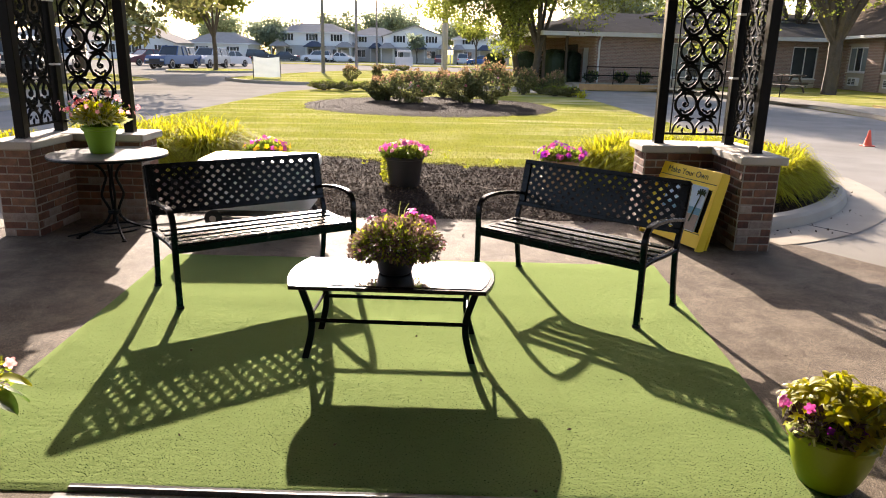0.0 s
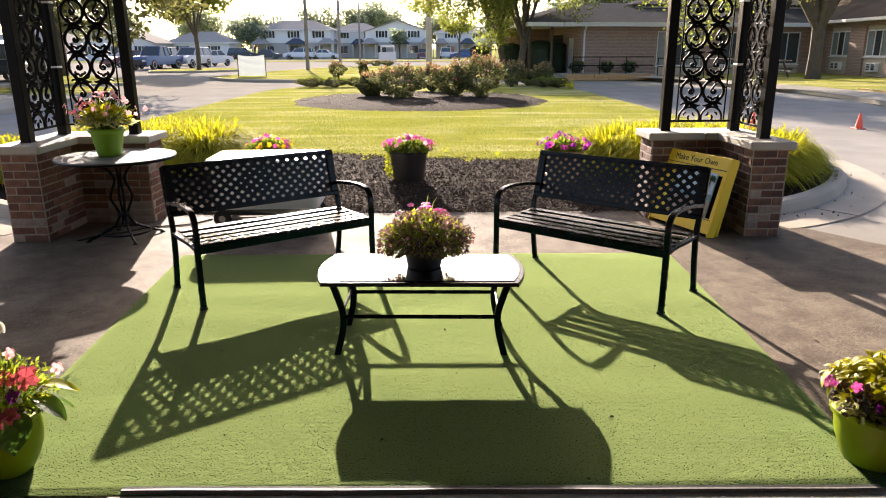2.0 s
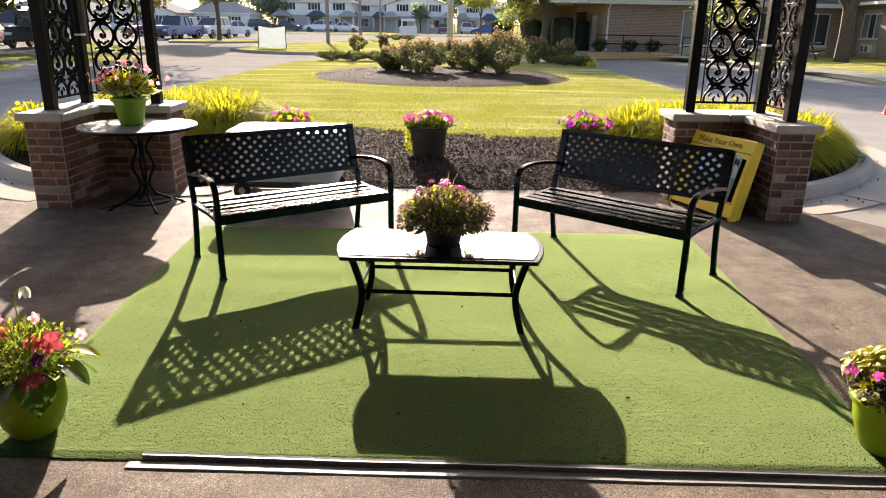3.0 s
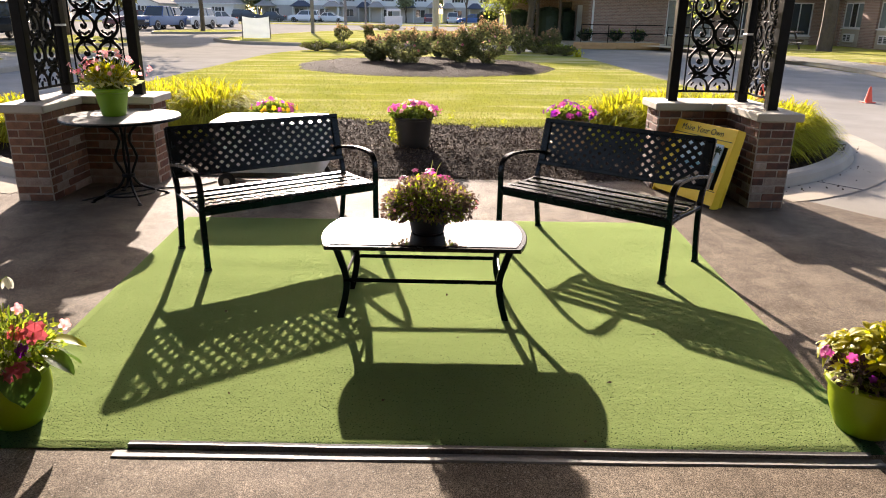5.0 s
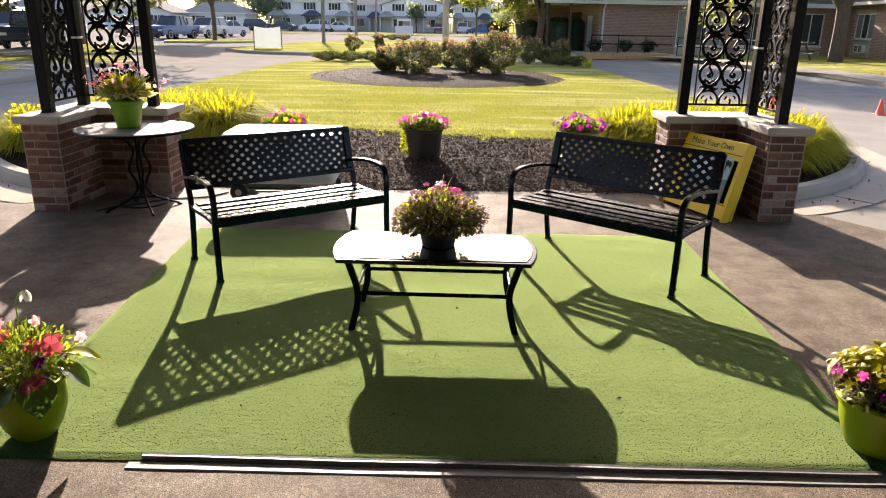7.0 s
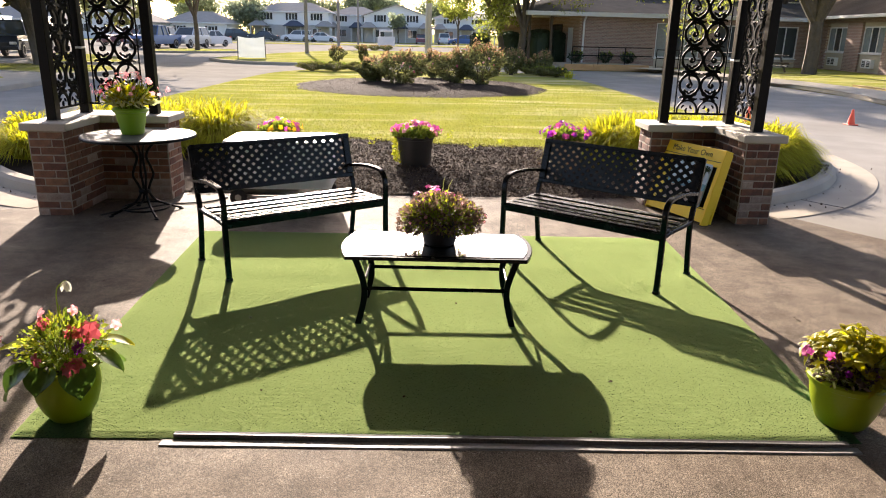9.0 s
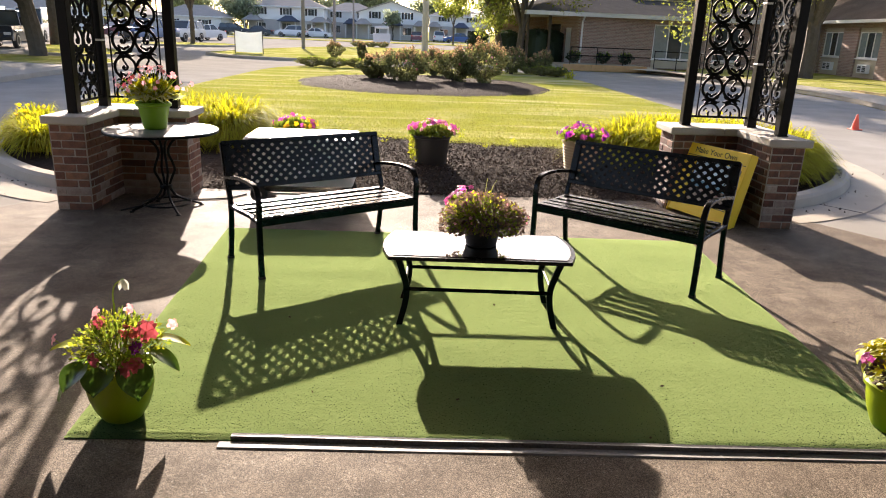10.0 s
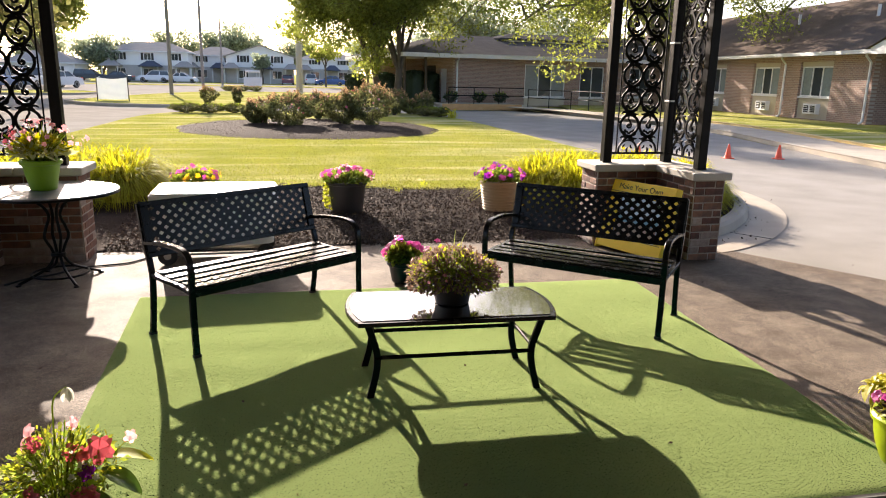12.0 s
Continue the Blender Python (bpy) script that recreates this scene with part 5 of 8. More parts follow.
    for k in range(5):
        wide_leaf(tall, "white_petal", pose(0.05, 0, 0.532, -20 - 8 * k, 0, 170 + k * 40), 0.036, 0.02, M_WHITEP, "drooping white petal")
coral_pot()

# lime pot with chartreuse coleus
def whorl_mesh(rng, leaves=7):
    """A rosette of pointed, arching leaves, the inner ones shorter and more upright."""
    s = Shape()
    for k in range(leaves):
        a = 2.4 * k + rng.uniform(-0.3, 0.3)
        L = (0.075 if k < 4 else 0.048) * rng.uniform(0.85, 1.15)
        lift = 0.25 if k < 4 else 0.8
        c, d = math.cos(a), math.sin(a)
        vs = []
        for i in range(6):
            u = i / 5
            w = L * 0.24 * math.sin(math.pi * (0.08 + 0.92 * u)) ** 0.8 * (1 - 0.35 * u) + 0.0004
            x, z = L * u * (1 - 0.2 * lift), L * (lift * u - 0.55 * u * u)
            for y, dz in ((-w, 0.25 * w), (0, 0.0), (w, 0.25 * w)):
                vs.append((x * c - y * d, x * d + y * c, z + dz))
        s.add(vs, [(3 * i + j, 3 * i + j + 1, 3 * i + j + 4, 3 * i + j + 3) for i in range(5) for j in range(2)])
    return s.mesh("leaf_whorl", M_COLEUS)
_wr = np.random.default_rng(25)
WHORLS = [whorl_mesh(_wr) for k in range(4)]

def coleus_pot():
    r = np.random.default_rng(24)
    t = potted("flower_pot", pose(2.205, 2.225, 0.012), "large lime green plastic pot of chartreuse leaves on the turf corner", 0.1, 0.15, 0.225, M_LIME, 0.012, pot_label="lime green plastic pot with rolled rim")
    stems(t, r, 40, 0.18, (0, 0, 0.28), (0.17, 0.17, 0.14))
    foliage(t, "inner_foliage", r, 200, (0.02, 0.03, 0.27), (0.14, 0.13, 0.09), 0.036, M_COLEUS, -0.1, 0.3, 0.5, "shaded chartreuse leaves", up=1.2)
    P, D = dome(r, 66, (0.02, 0.03, 0.275), (0.165, 0.155, 0.12), 0.0)
    for k, (p, d) in enumerate(zip(P, D)):
        ob = new("leaf_whorl", WHORLS[k % 4])
        ob.parent = t
        turn = Vector(d * 0.7 + np.array([0, 0, 0.7])).to_track_quat("Z", "Y").to_matrix().to_4x4()
        f = r.uniform(0.85, 1.3)
        ob.matrix_local = Matrix.Translation(tuple(p)) @ turn @ Matrix.Rotation(r.uniform(0, 6.28), 4, "Z") @ Matrix.Diagonal((f, f, f, 1))
        tagged(ob, "whorl of pointed chartreuse leaves")
    foliage(t, "low_foliage", r, 800, (-0.02, -0.03, 0.25), (0.14, 0.13, 0.08), 0.034, M_POTLEAF, -0.2, 0.3, 0.6)
    foliage(t, "dry_foliage", r, 300, (-0.08, -0.06, 0.255), (0.13, 0.13, 0.09), 0.03, M_CHIP, -0.1, 0.4, 0.6, "withered brown leaves")
    foliage(t, "pale_foliage", r, 90, (-0.14, -0.06, 0.25), (0.06, 0.08, 0.05), 0.035, M_VARILEAF, -0.1, 0.4, 0.7, "whitish leaves")
    blossoms(t, "magenta_flowers", r, 4, (-0.12, 0.02, 0.31), (0.09, 0.1, 0.08), 0.036, M_PINK, 0.0, "magenta flowers", where=lambda x, y, z: x < -0.1)
    blossoms(t, "purple_flowers", r, 3, (-0.08, -0.04, 0.26), (0.12, 0.14, 0.08), 0.036, M_PURPLE, 0.0, "purple flowers")
coleus_pot()

# pots standing in and before the mulch
def petunia_pot(m, seed, material, label, r0, r1, h, flower=M_PINK, spill=False, second=None, ribs=False, n=26):
    r = np.random.default_rng(seed)
    t = potted("flower_pot", m, label, r0, r1, h, material)
    if ribs:
        for k in range(9):
            part("rib", Shape().tube([((r0 + (r1 - r0) * k / 9 + 0.004) * math.cos(a * math.pi / 14), (r0 + (r1 - r0) * k / 9 + 0.004) * math.sin(a * math.pi / 14), 0.03 + k * (h - 0.07) / 9) for a in range(28)], 0.008, 5, closed=True), material, t)
    c, R = (0, 0, h + 0.03), (r1 * 1.28, r1 * 1.2, 0.10)
    stems(t, r, 30, h * 0.85, c, R)
    foliage(t, "foliage", r, 1000, c, R, 0.05, M_POTLEAF, -0.3, 0.3, 0.5)
    blossoms(t, "petunias", r, n, (0, 0, h + 0.05), (r1 * 1.32, r1 * 1.25, 0.115), 0.066, flower, 0.02, "trumpet flowers")
    if second:
        blossoms(t, "second_petunias", r, 22, (0, 0, h + 0.05), (r1 * 1.32, r1 * 1.25, 0.11), 0.06, second, 0.0, "paler trumpet flowers")
    if spill:
        foliage(t, "trailing_foliage", r, 260, (-r1 * 0.95, -0.02, h * 0.6), (0.07, 0.09, h * 0.5), 0.04, M_YELLEAF, -0.95, 0.3, 0.6, "trailing yellow-green leaves")
    return t
petunia_pot(pose(0.27, 7.78, 0.09), 31, M_POT_BLACK, "black plastic pot of magenta petunias standing in the mulch", 0.17, 0.21, 0.36, M_PINK, True, M_PALEPINK)
petunia_pot(pose(2.02, 7.74, 0.09), 32, M_POT_TAN, "ribbed tan pot of magenta and mauve petunias standing in the mulch", 0.175, 0.215, 0.36, M_PINK, False, M_PURPLE, True)
petunia_pot(pose(-1.36, 8.1, 0.08), 33, M_POT_BLACK, "black pot of yellow and magenta flowers behind the cooler", 0.15, 0.19, 0.33, M_YELLOWP, False, M_PINK)
petunia_pot(pose(0.50, 5.27, 0.016), 34, M_POT_BLACK, "small black pot of pink flowers on the paving between the benches", 0.085, 0.11, 0.17, M_PINK, False, None, n=20)

# ---- white rolling cooler behind the bench ----
def cooler():
    t = thing("rolling_cooler", "white plastic rolling cooler with a closed lid behind the bench", "cooler", pose(-0.97, 6.32, 0.004, 0, 0, 1))
    def rr(w, d, r):
        pts = []
        for cx, cy, a0 in ((w / 2 - r, d / 2 - r, 0), (-w / 2 + r, d / 2 - r, 90), (-w / 2 + r, -d / 2 + r, 180), (w / 2 - r, -d / 2 + r, 270)):
            pts += [(cx + r * math.cos(radians(a0 + k * 18)), cy + r * math.sin(radians(a0 + k * 18))) for k in range(6)]
        return pts
    smooth_by_angle(part("body", Shape().slab(rr(0.94, 0.60, 0.08), 0.17, 0.52, c=0.01), M_WHITE, t))
    lid = part("lid", Shape().slab(rr(1.04, 0.68, 0.09), 0.525, 0.615, c=0.025), M_WHITE, t, "white slightly domed lid")
    smooth_by_angle(lid)
    part("lid_handle", Shape().tube([(-0.12, -0.345, 0.565), (-0.12, -0.37, 0.565), (0.12, -0.37, 0.565), (0.12, -0.345, 0.565)], 0.012, 8), M_POT_BLACK, lid, "black handle")
    for sx in (-1, 1):
        for sy in (-1, 1):
            part("leg", Shape().box(sx * 0.40 - 0.018, sy * 0.22 - 0.018, 0.08, sx * 0.40 + 0.018, sy * 0.22 + 0.018, 0.2, 0.004), M_POT_BLACK, t)
            w = part("wheel", Shape().lathe([(0.07, -0.018), (0.078, -0.012), (0.078, 0.012), (0.07, 0.018)], 20), M_TYRE, t, m=pose(sx * 0.40, sy * 0.22 - 0.03, 0.078, 90))
            part("hub", Shape().lathe([(0.03, -0.021), (0.034, 0.0), (0.03, 0.021)], 14), M_RIM, w)
    part("axle", Shape().tube([(-0.40, -0.22, 0.078), (0.40, -0.22, 0.078)], 0.009, 8), M_RIM, t, "bare metal axle")
    part("shelf", Shape().box(-0.42, -0.24, 0.10, 0.42, 0.24, 0.118, 0.004), M_POT_BLACK, t)
cooler()

# ---- yellow sandwich board leaning on the pier ----
def sandwich_board():
    # local: x along the base, y into the lean, z up the front board
    t = thing("sandwich_board", "yellow wooden sandwich board with a beach picture before the pier", "sign board")
    t.matrix_world = Matrix.Translation((2.712, 5.883, 0.03)) @ Matrix.Rotation(math.atan2(-0.68, 0.27), 4, "Z") @ Matrix.Rotation(radians(-16.5), 4, "X")
    W, H = 0.73, 0.66
    s = Shape()
    for x0, z0, x1, z1 in ((-W / 2, 0.0, W / 2, 0.13), (-W / 2, 0.50, W / 2, H), (-W / 2, 0.13, -W / 2 + 0.13, 0.50), (W / 2 - 0.03, 0.13, W / 2, 0.50)):
        s.box(x0, -0.012, z0, x1, 0.012, z1, 0.003)
    part("front_board", s, M_YELLOW, t, "yellow painted board")
    for sx in (-1, 1):
        a, b = sorted((sx * (W / 2 + 0.001), sx * (W / 2 + 0.02)))
        part("side_board", Shape().box(a, -0.016, -0.022, b, 0.07, H, 0.003), M_YELLOW, t)
        a, b = sorted((sx * (W / 2 - 0.045), sx * W / 2))
        part("back_leg", Shape().tube([((a + b) / 2, 0.085, H - 0.02), ((a + b) / 2, 0.11, -0.005)], 1, flat=(0.045, 0.025)), M_YELLOW, t)
    part("back_board", Shape().box(-W / 2 + 0.002, 0.05, 0.02, W / 2 - 0.002, 0.066, H - 0.02, 0.003), M_POT_BLACK, t, "dark recessed back board")
    part("joint", Shape().box(-W / 2 + 0.005, -0.0145, 0.545, W / 2 - 0.005, -0.0125, 0.551), M_DARKPRINT, t, "dark gap between boards")
    part("joint", Shape().box(-W / 2 + 0.005, -0.0145, 0.115, W / 2 - 0.005, -0.0125, 0.121), M_DARKPRINT, t, "dark gap between boards")
    # framed beach picture: sky, sea, sand, palm
    pic = part("picture", Shape().box(-0.2, -0.014, 0.125, 0.285, -0.004, 0.515), mat("picture_sky", (0.30, 0.45, 0.62), (0.5, 0.6, 0.68), rough=0.5, scale=6, fine=20, bump=0), t, "beach picture with a palm tree")
    part("sea", Shape().box(-0.195, -0.017, 0.27, 0.280, -0.0145, 0.33), mat("picture_sea", (0.05, 0.16, 0.26), (0.1, 0.28, 0.36), rough=0.5, scale=12, fine=50, bump=0), pic)
    part("sand", Shape().box(-0.195, -0.017, 0.13, 0.280, -0.0145, 0.269), mat("picture_sand", (0.30, 0.22, 0.16), (0.2, 0.15, 0.12), rough=0.5, scale=10, fine=50, bump=0), pic)
    s = Shape().tube([(0.19, -0.0178, 0.2), (0.21, -0.0178, 0.34), (0.23, -0.0178, 0.45)], [0.008, 0.006, 0.005], 6)
    for k in range(7):
        a = radians(-30 + 40 * k)
        s.tube([(0.23, -0.0182, 0.45), (0.23 + 0.045 * math.cos(a), -0.0182, 0.465 + 0.03 * math.sin(a)), (0.23 + 0.05 * math.cos(a), -0.0182, 0.45 + 0.045 * math.sin(a))], [0.006, 0.008, 0.002], 4)
    part("palm", s, mat("picture_palm", (0.02, 0.05, 0.02), rough=0.6, bump=0, bump_fine=0), pic)
    # lettering
    cu = bpy.data.curves.new("lettering", "FONT")
    cu.body, cu.size, cu.align_x, cu.extrude = "Make Your Own", 0.076, "CENTER", 0.0006
    tmp = bpy.data.objects.new("tmp", cu)
    me = bpy.data.meshes.new_from_object(tmp)
    bpy.data.objects.remove(tmp)
    me.materials.append(M_DARKPRINT)
    me.transform(pose(-0.018, -0.0135, 0.578, 90))
    part("lettering", me, M_DARKPRINT, t, "dark hand-lettered words")
sandwich_board()

# ---- daylily clumps ----
def arching(rng, roots, height, lean, width, segs, az):
    """Strap leaves that rise, arch over and hang, the outer ones lowest."""
    n = len(roots)
    k = rng.random(n) ** 0.6                      # 0: upright heart, 1: outer hanging leaf
    L = lean * (0.25 + 0.75 * k) * rng.uniform(0.75, 1.15, n)
    h = height * (1.0 - 0.3 * k) * rng.uniform(0.75, 1.05, n)
    bend = 1.2 + 0.75 * k
    u = np.stack([np.cos(az), np.sin(az), np.zeros(n)], 1)
    s = np.stack([-np.sin(az), np.cos(az), np.zeros(n)], 1)
    up = np.array([0, 0, 1.0])
    def at(t):
        return roots + u * (L * t ** 1.25)[:, None] + up * (h * (2 * t - bend * t * t) * 0.82)[:, None]
    V = []
    for i in range(segs):
        a, b = at(np.full(n, i / segs)), at(np.full(n, (i + 1) / segs))
        w0, w1 = width * (1 - (i / segs) ** 2.5) * 0.5, width * (1 - ((i + 1) / segs) ** 2.5) * 0.5 + 0.0006
        V.append(np.stack([a - s * w0, a + s * w0, b + s * w1, b - s * w1], 1))
    return np.stack(V, 1).reshape(-1, 3)

def daylily(x, y, z, seed, h=0.54, lean=0.52, n=560, flowers=0, r=0.17):
    q = np.random.default_rng(seed)
    t = thing("daylily", "clump of arching yellow-green daylily leaves in the mulch", "plant", pose(x, y, z), "daylilies round the island")
    a = q.uniform(0, 6.283, n); d = r * np.sqrt(q.random(n))
    roots = np.stack([d * np.cos(a), d * np.sin(a), np.zeros(n)], 1)
    sp = a + q.normal(0, 0.95, n)
    tagged(part("foliage", quads("foliage", arching(q, roots, h, lean, 0.019, 5, sp), M_LILY), M_LILY, t), kind="stuff")
    if flowers:
        s = Shape(); P = []
        for k in range(flowers):
            aa = q.uniform(0, 6.28); rr = q.uniform(0.1, 0.3)
            top = Vector((rr * math.cos(aa), rr * math.sin(aa), h * q.uniform(0.56, 0.68)))
            s.tube([(0.03 * math.cos(aa), 0.03 * math.sin(aa), 0), tuple(top * 0.6 + Vector((0, 0, 0.1))), tuple(top)], 0.004, 4, caps=False)
            P.append(tuple(top))
        tagged(part("stalk_mass", s, M_LILY, t), kind="stuff")
        for p in P:
            one_flower(t, "flower", p, (q.normal(), q.normal() - 0.5, 0.6), 0.055, M_YELLOWP, q, 6, "yellow lily flower")
_k = 100
for x, y in ((-2.95, 8.5), (-2.3, 8.75), (-3.5, 9.0), (-2.75, 9.0), (-3.9, 9.2), (-3.2, 9.55), (-2.3, 9.3), (-2.7, 9.65),
             (3.1, 8.0), (2.7, 8.35), (3.55, 8.5), (3.0, 8.75), (3.95, 8.7), (3.45, 9.05), (4.4, 9.0), (3.9, 8.0)):
    daylily(x, y, 0.09, _k, h=0.92, lean=0.8, n=1650, flowers=1 if _k % 4 == 0 else 0, r=0.2); _k += 1
for x, y in ((4.12, 7.6), (4.45, 7.9), (4.75, 8.3), (5.0, 8.75), (4.25, 8.3), (4.6, 8.7), (4.0, 8.0)):
    daylily(x, y, 0.09, _k, h=0.78, lean=0.62, n=1600, flowers=2 if _k % 3 == 0 else 0, r=0.2); _k += 1
for x, y in ((-4.22, 7.85), (-4.5, 8.25), (-4.9, 9.1)):
    daylily(x, y, 0.09, _k, h=0.66, lean=0.5, n=900, flowers=3 if _k % 2 else 1, r=0.17); _k += 1

# small weeds in the mulch
for k, (x, y) in enumerate(((1.02, 8.95), (1.45, 9.4), (0.75, 10.0), (-0.35, 9.3))):
    q = np.random.default_rng(300 + k)
    t = thing("weed", "tiny bright green weed sprouting in the mulch", "plant", pose(x, y, 0.1), "weeds in the mulch")
    part("leaves", quads("leaves", leaf_quads(q.normal(0, 0.03, (14, 3)) + np.array([0, 0, 0.05]), 0.05, q, 0.5), M_YELLEAF), M_YELLEAF, t)

# traffic cones
def cone(x, y, z=0.0):
    t = thing("traffic_cone", "small orange plastic traffic cone on the asphalt", "traffic cone", pose(x, y, z), "cones on the drive")
    part("base", Shape().box(-0.1, -0.1, 0.0, 0.1, 0.1, 0.02, 0.006), M_ORANGE, t)
    smooth_by_angle(part("body", Shape().lathe([(0.078, 0.019), (0.074, 0.03), (0.05, 0.145), (0.025, 0.275), (0.019, 0.302), (0.013, 0.31)], 24), M_ORANGE, t))
for x, y in ((8.98, 13.65), (10.12, 13.5), (6.98, 13.9), (-6.63, 10.46)):
    cone(x, y)

# power cable on the paving by the bistro table
tagged(new("power_cable", Shape().tube(smooth_line3([(-2.45, 5.6, 0.012), (-2.35, 5.75, 0.012), (-2.2, 5.85, 0.012), (-2.0, 6.05, 0.012), (-1.7, 6.15, 0.012), (-1.55, 6.35, 0.012)], 6), 0.007, 6).mesh("power_cable", M_TYRE)), "thin black power cable lying on the paving", "cable")

# ---- shrubs ----
def shrub(x, y, z, w, d_, h, seed, material=M_ROSE, label="rounded rose bush with pink blooms in the mulch ring", n=4200, blooms=0, size=0.07, name="rose_bush", group="shrubs on the island", cat="shrub"):
    q = np.random.default_rng(seed)
    t = thing(name, label, cat, pose(x, y, z), group)
    s = Shape()
    for k in range(9):
        a = 6.283 * k / 9 + q.uniform(-0.3, 0.3)
        s.tube(smooth_line3([(0.05 * math.cos(a), 0.05 * math.sin(a), 0), (w * 0.16 * math.cos(a), d_ * 0.16 * math.sin(a), h * 0.35), (w * 0.33 * math.cos(a), d_ * 0.33 * math.sin(a), h * 0.75)], 3), [0.018, 0.016, 0.014, 0.012, 0.010, 0.008, 0.006], 5, caps=False)
    tagged(part("stem_mass", s, M_BARK, t), kind="stuff")
    d = q.normal(size=(n, 3)); d /= np.linalg.norm(d, axis=1, keepdims=True)
    lump = 1 + 0.16 * np.sin(4.1 * d[:, 0] + seed) * np.sin(3.7 * d[:, 1] + 1.3 * seed) + 0.12 * np.sin(7.3 * d[:, 2] + 5.1 * d[:, 0] + seed)
    P = d * (lump * (0.45 + 0.55 * q.random(n) ** 0.5))[:, None] * np.array([w * 0.5, d_ * 0.5, h * 0.48])
    P[:, :2] *= (0.7 + 0.3 * np.clip(P[:, 2:] / (h * 0.3) + 1, 0, 1))
    P[:, 2] = np.maximum(P[:, 2] + h * 0.52, 0.03 + 0.05 * q.random(n))
    D = (P - np.array([0, 0, h * 0.4])); D /= np.linalg.norm(D, axis=1, keepdims=True)
    ob = part("foliage", quads("foliage", leaf_quads(P, size, q, 0.6, 0.5, out=D), material), material, t)
    tagged(ob, kind="stuff")
    # paler shoots stand up from the upper leaves
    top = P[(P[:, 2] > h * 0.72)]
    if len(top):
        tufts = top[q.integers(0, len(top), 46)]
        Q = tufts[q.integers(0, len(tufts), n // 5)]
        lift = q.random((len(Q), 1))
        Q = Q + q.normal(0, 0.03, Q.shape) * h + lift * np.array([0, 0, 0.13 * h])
        shoot_mat = M_ROSE_SHOOT if material is M_ROSE else M_POTLEAF
        tagged(part("new_growth", quads("new_growth", leaf_quads(Q, size * 0.8, q, 0.6, 0.5), shoot_mat), shoot_mat, t, "paler shoots over the upper leaves"), kind="stuff")
    if blooms:
        outer = P[np.linalg.norm((P - np.array([0, 0, h * 0.5])) / np.array([w, d_, h]), axis=1) > 0.38]
        outer = outer[q.integers(0, len(outer), blooms)]
        outer = outer[np.argsort(-outer[:, 2] + q.normal(0, h * 0.35, len(outer)))][: max(1, blooms * 2 // 3)]
        N = outer - np.array([0, 0, h * 0.3])
        for p, nn in zip(outer, N):
            one_flower(t, "bloom", tuple(p), nn, q.uniform(0.05, 0.10), M_CORAL if q.random() < 0.45 else M_PALEPINK, q)
    return t

# mulch ring and its roses
_ring = [(0.28 + 3.68 * math.cos(a * math.pi / 24) * (1 + 0.02 * math.sin(5 * a)), 20.6 + 3.8 * math.sin(a * math.pi / 24)) for a in range(48)]
s = Shape(); s.v.append((0.28, 20.6, lawn_height(0.28, 20.6) + 0.09))
for k, f in enumerate((0.35, 0.7, 0.93, 1.0)):
    for x, y in _ring:
        xx, yy = 0.28 + (x - 0.28) * f, 20.6 + (y - 20.6) * f
        s.v.append((xx, yy, lawn_height(xx, yy) + (0.08, 0.06, 0.045, -0.01)[k] + 0.02 * noise.noise(Vector((xx * 2, yy * 2, 0)))))
for j in range(48):
    s.f.append((0, 1 + j, 1 + (j + 1) % 48))
    for k in range(3):
        s.f.append((1 + k * 48 + j, 1 + (k + 1) * 48 + j, 1 + (k + 1) * 48 + (j + 1) % 48, 1 + k * 48 + (j + 1) % 48))
tagged(new("mulch_ring", s.mesh("mulch_ring", M_MULCH, True)), "oval bed of dark mulch in the lawn's middle", "mulch", kind="structure")
_q = np.random.default_rng(78)
_a, _r = _q.uniform(0, 6.283, 5000), np.sqrt(_q.random(5000)) * 0.97
_x, _y = 0.28 + 3.68 * _r * np.cos(_a), 20.6 + 3.8 * _r * np.sin(_a)
tagged(new("ring_chips", quads("ring_chips", leaf_quads(np.stack([_x, _y, 0.165 + 0.05 * (1 - _r) + _q.uniform(0, 0.01, 5000)], 1), 0.034, _q, 0.3, 2.5), M_CHIP)), "dark bark chips over the oval bed", "mulch", kind="stuff")
for i, (x, y, w, d, h, b) in enumerate(((-1.22, 21.5, 1.1, 1.0, 0.7, 16), (-0.33, 20.5, 1.65, 1.5, 0.93, 40), (1.2, 21.2, 1.5, 1.25, 0.95, 26), (1.98, 21.1, 1.75, 1.5, 1.15, 50), (0.62, 24.3, 0.95, 0.8, 0.85, 14))):
    shrub(x, y, 0.14, w, d, h, 400 + i, blooms=b)
for i, (x, y, w, d, h, b) in enumerate(((3.75, 27.9, 1.15, 1.0, 0.98, 14), (5.1, 29.0, 1.0, 0.9, 0.85, 8), (0.95, 26.3, 0.85, 0.8, 0.7, 10), (4.5, 28.8, 0.8, 0.7, 0.6, 0))):
    shrub(x, y, 0.1, w, d, h, 420 + i, label="rose bush with a few pink blooms at the lawn's far edge", n=2200, blooms=b)
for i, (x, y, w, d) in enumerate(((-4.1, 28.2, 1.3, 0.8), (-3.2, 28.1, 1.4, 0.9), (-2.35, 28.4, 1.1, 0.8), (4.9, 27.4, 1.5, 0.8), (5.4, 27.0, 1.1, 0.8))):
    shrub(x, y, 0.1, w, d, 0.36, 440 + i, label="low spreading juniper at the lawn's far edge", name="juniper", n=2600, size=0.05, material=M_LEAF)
daylily(5.75, 26.4, 0.1, 470, h=0.55, n=60, flowers=1)
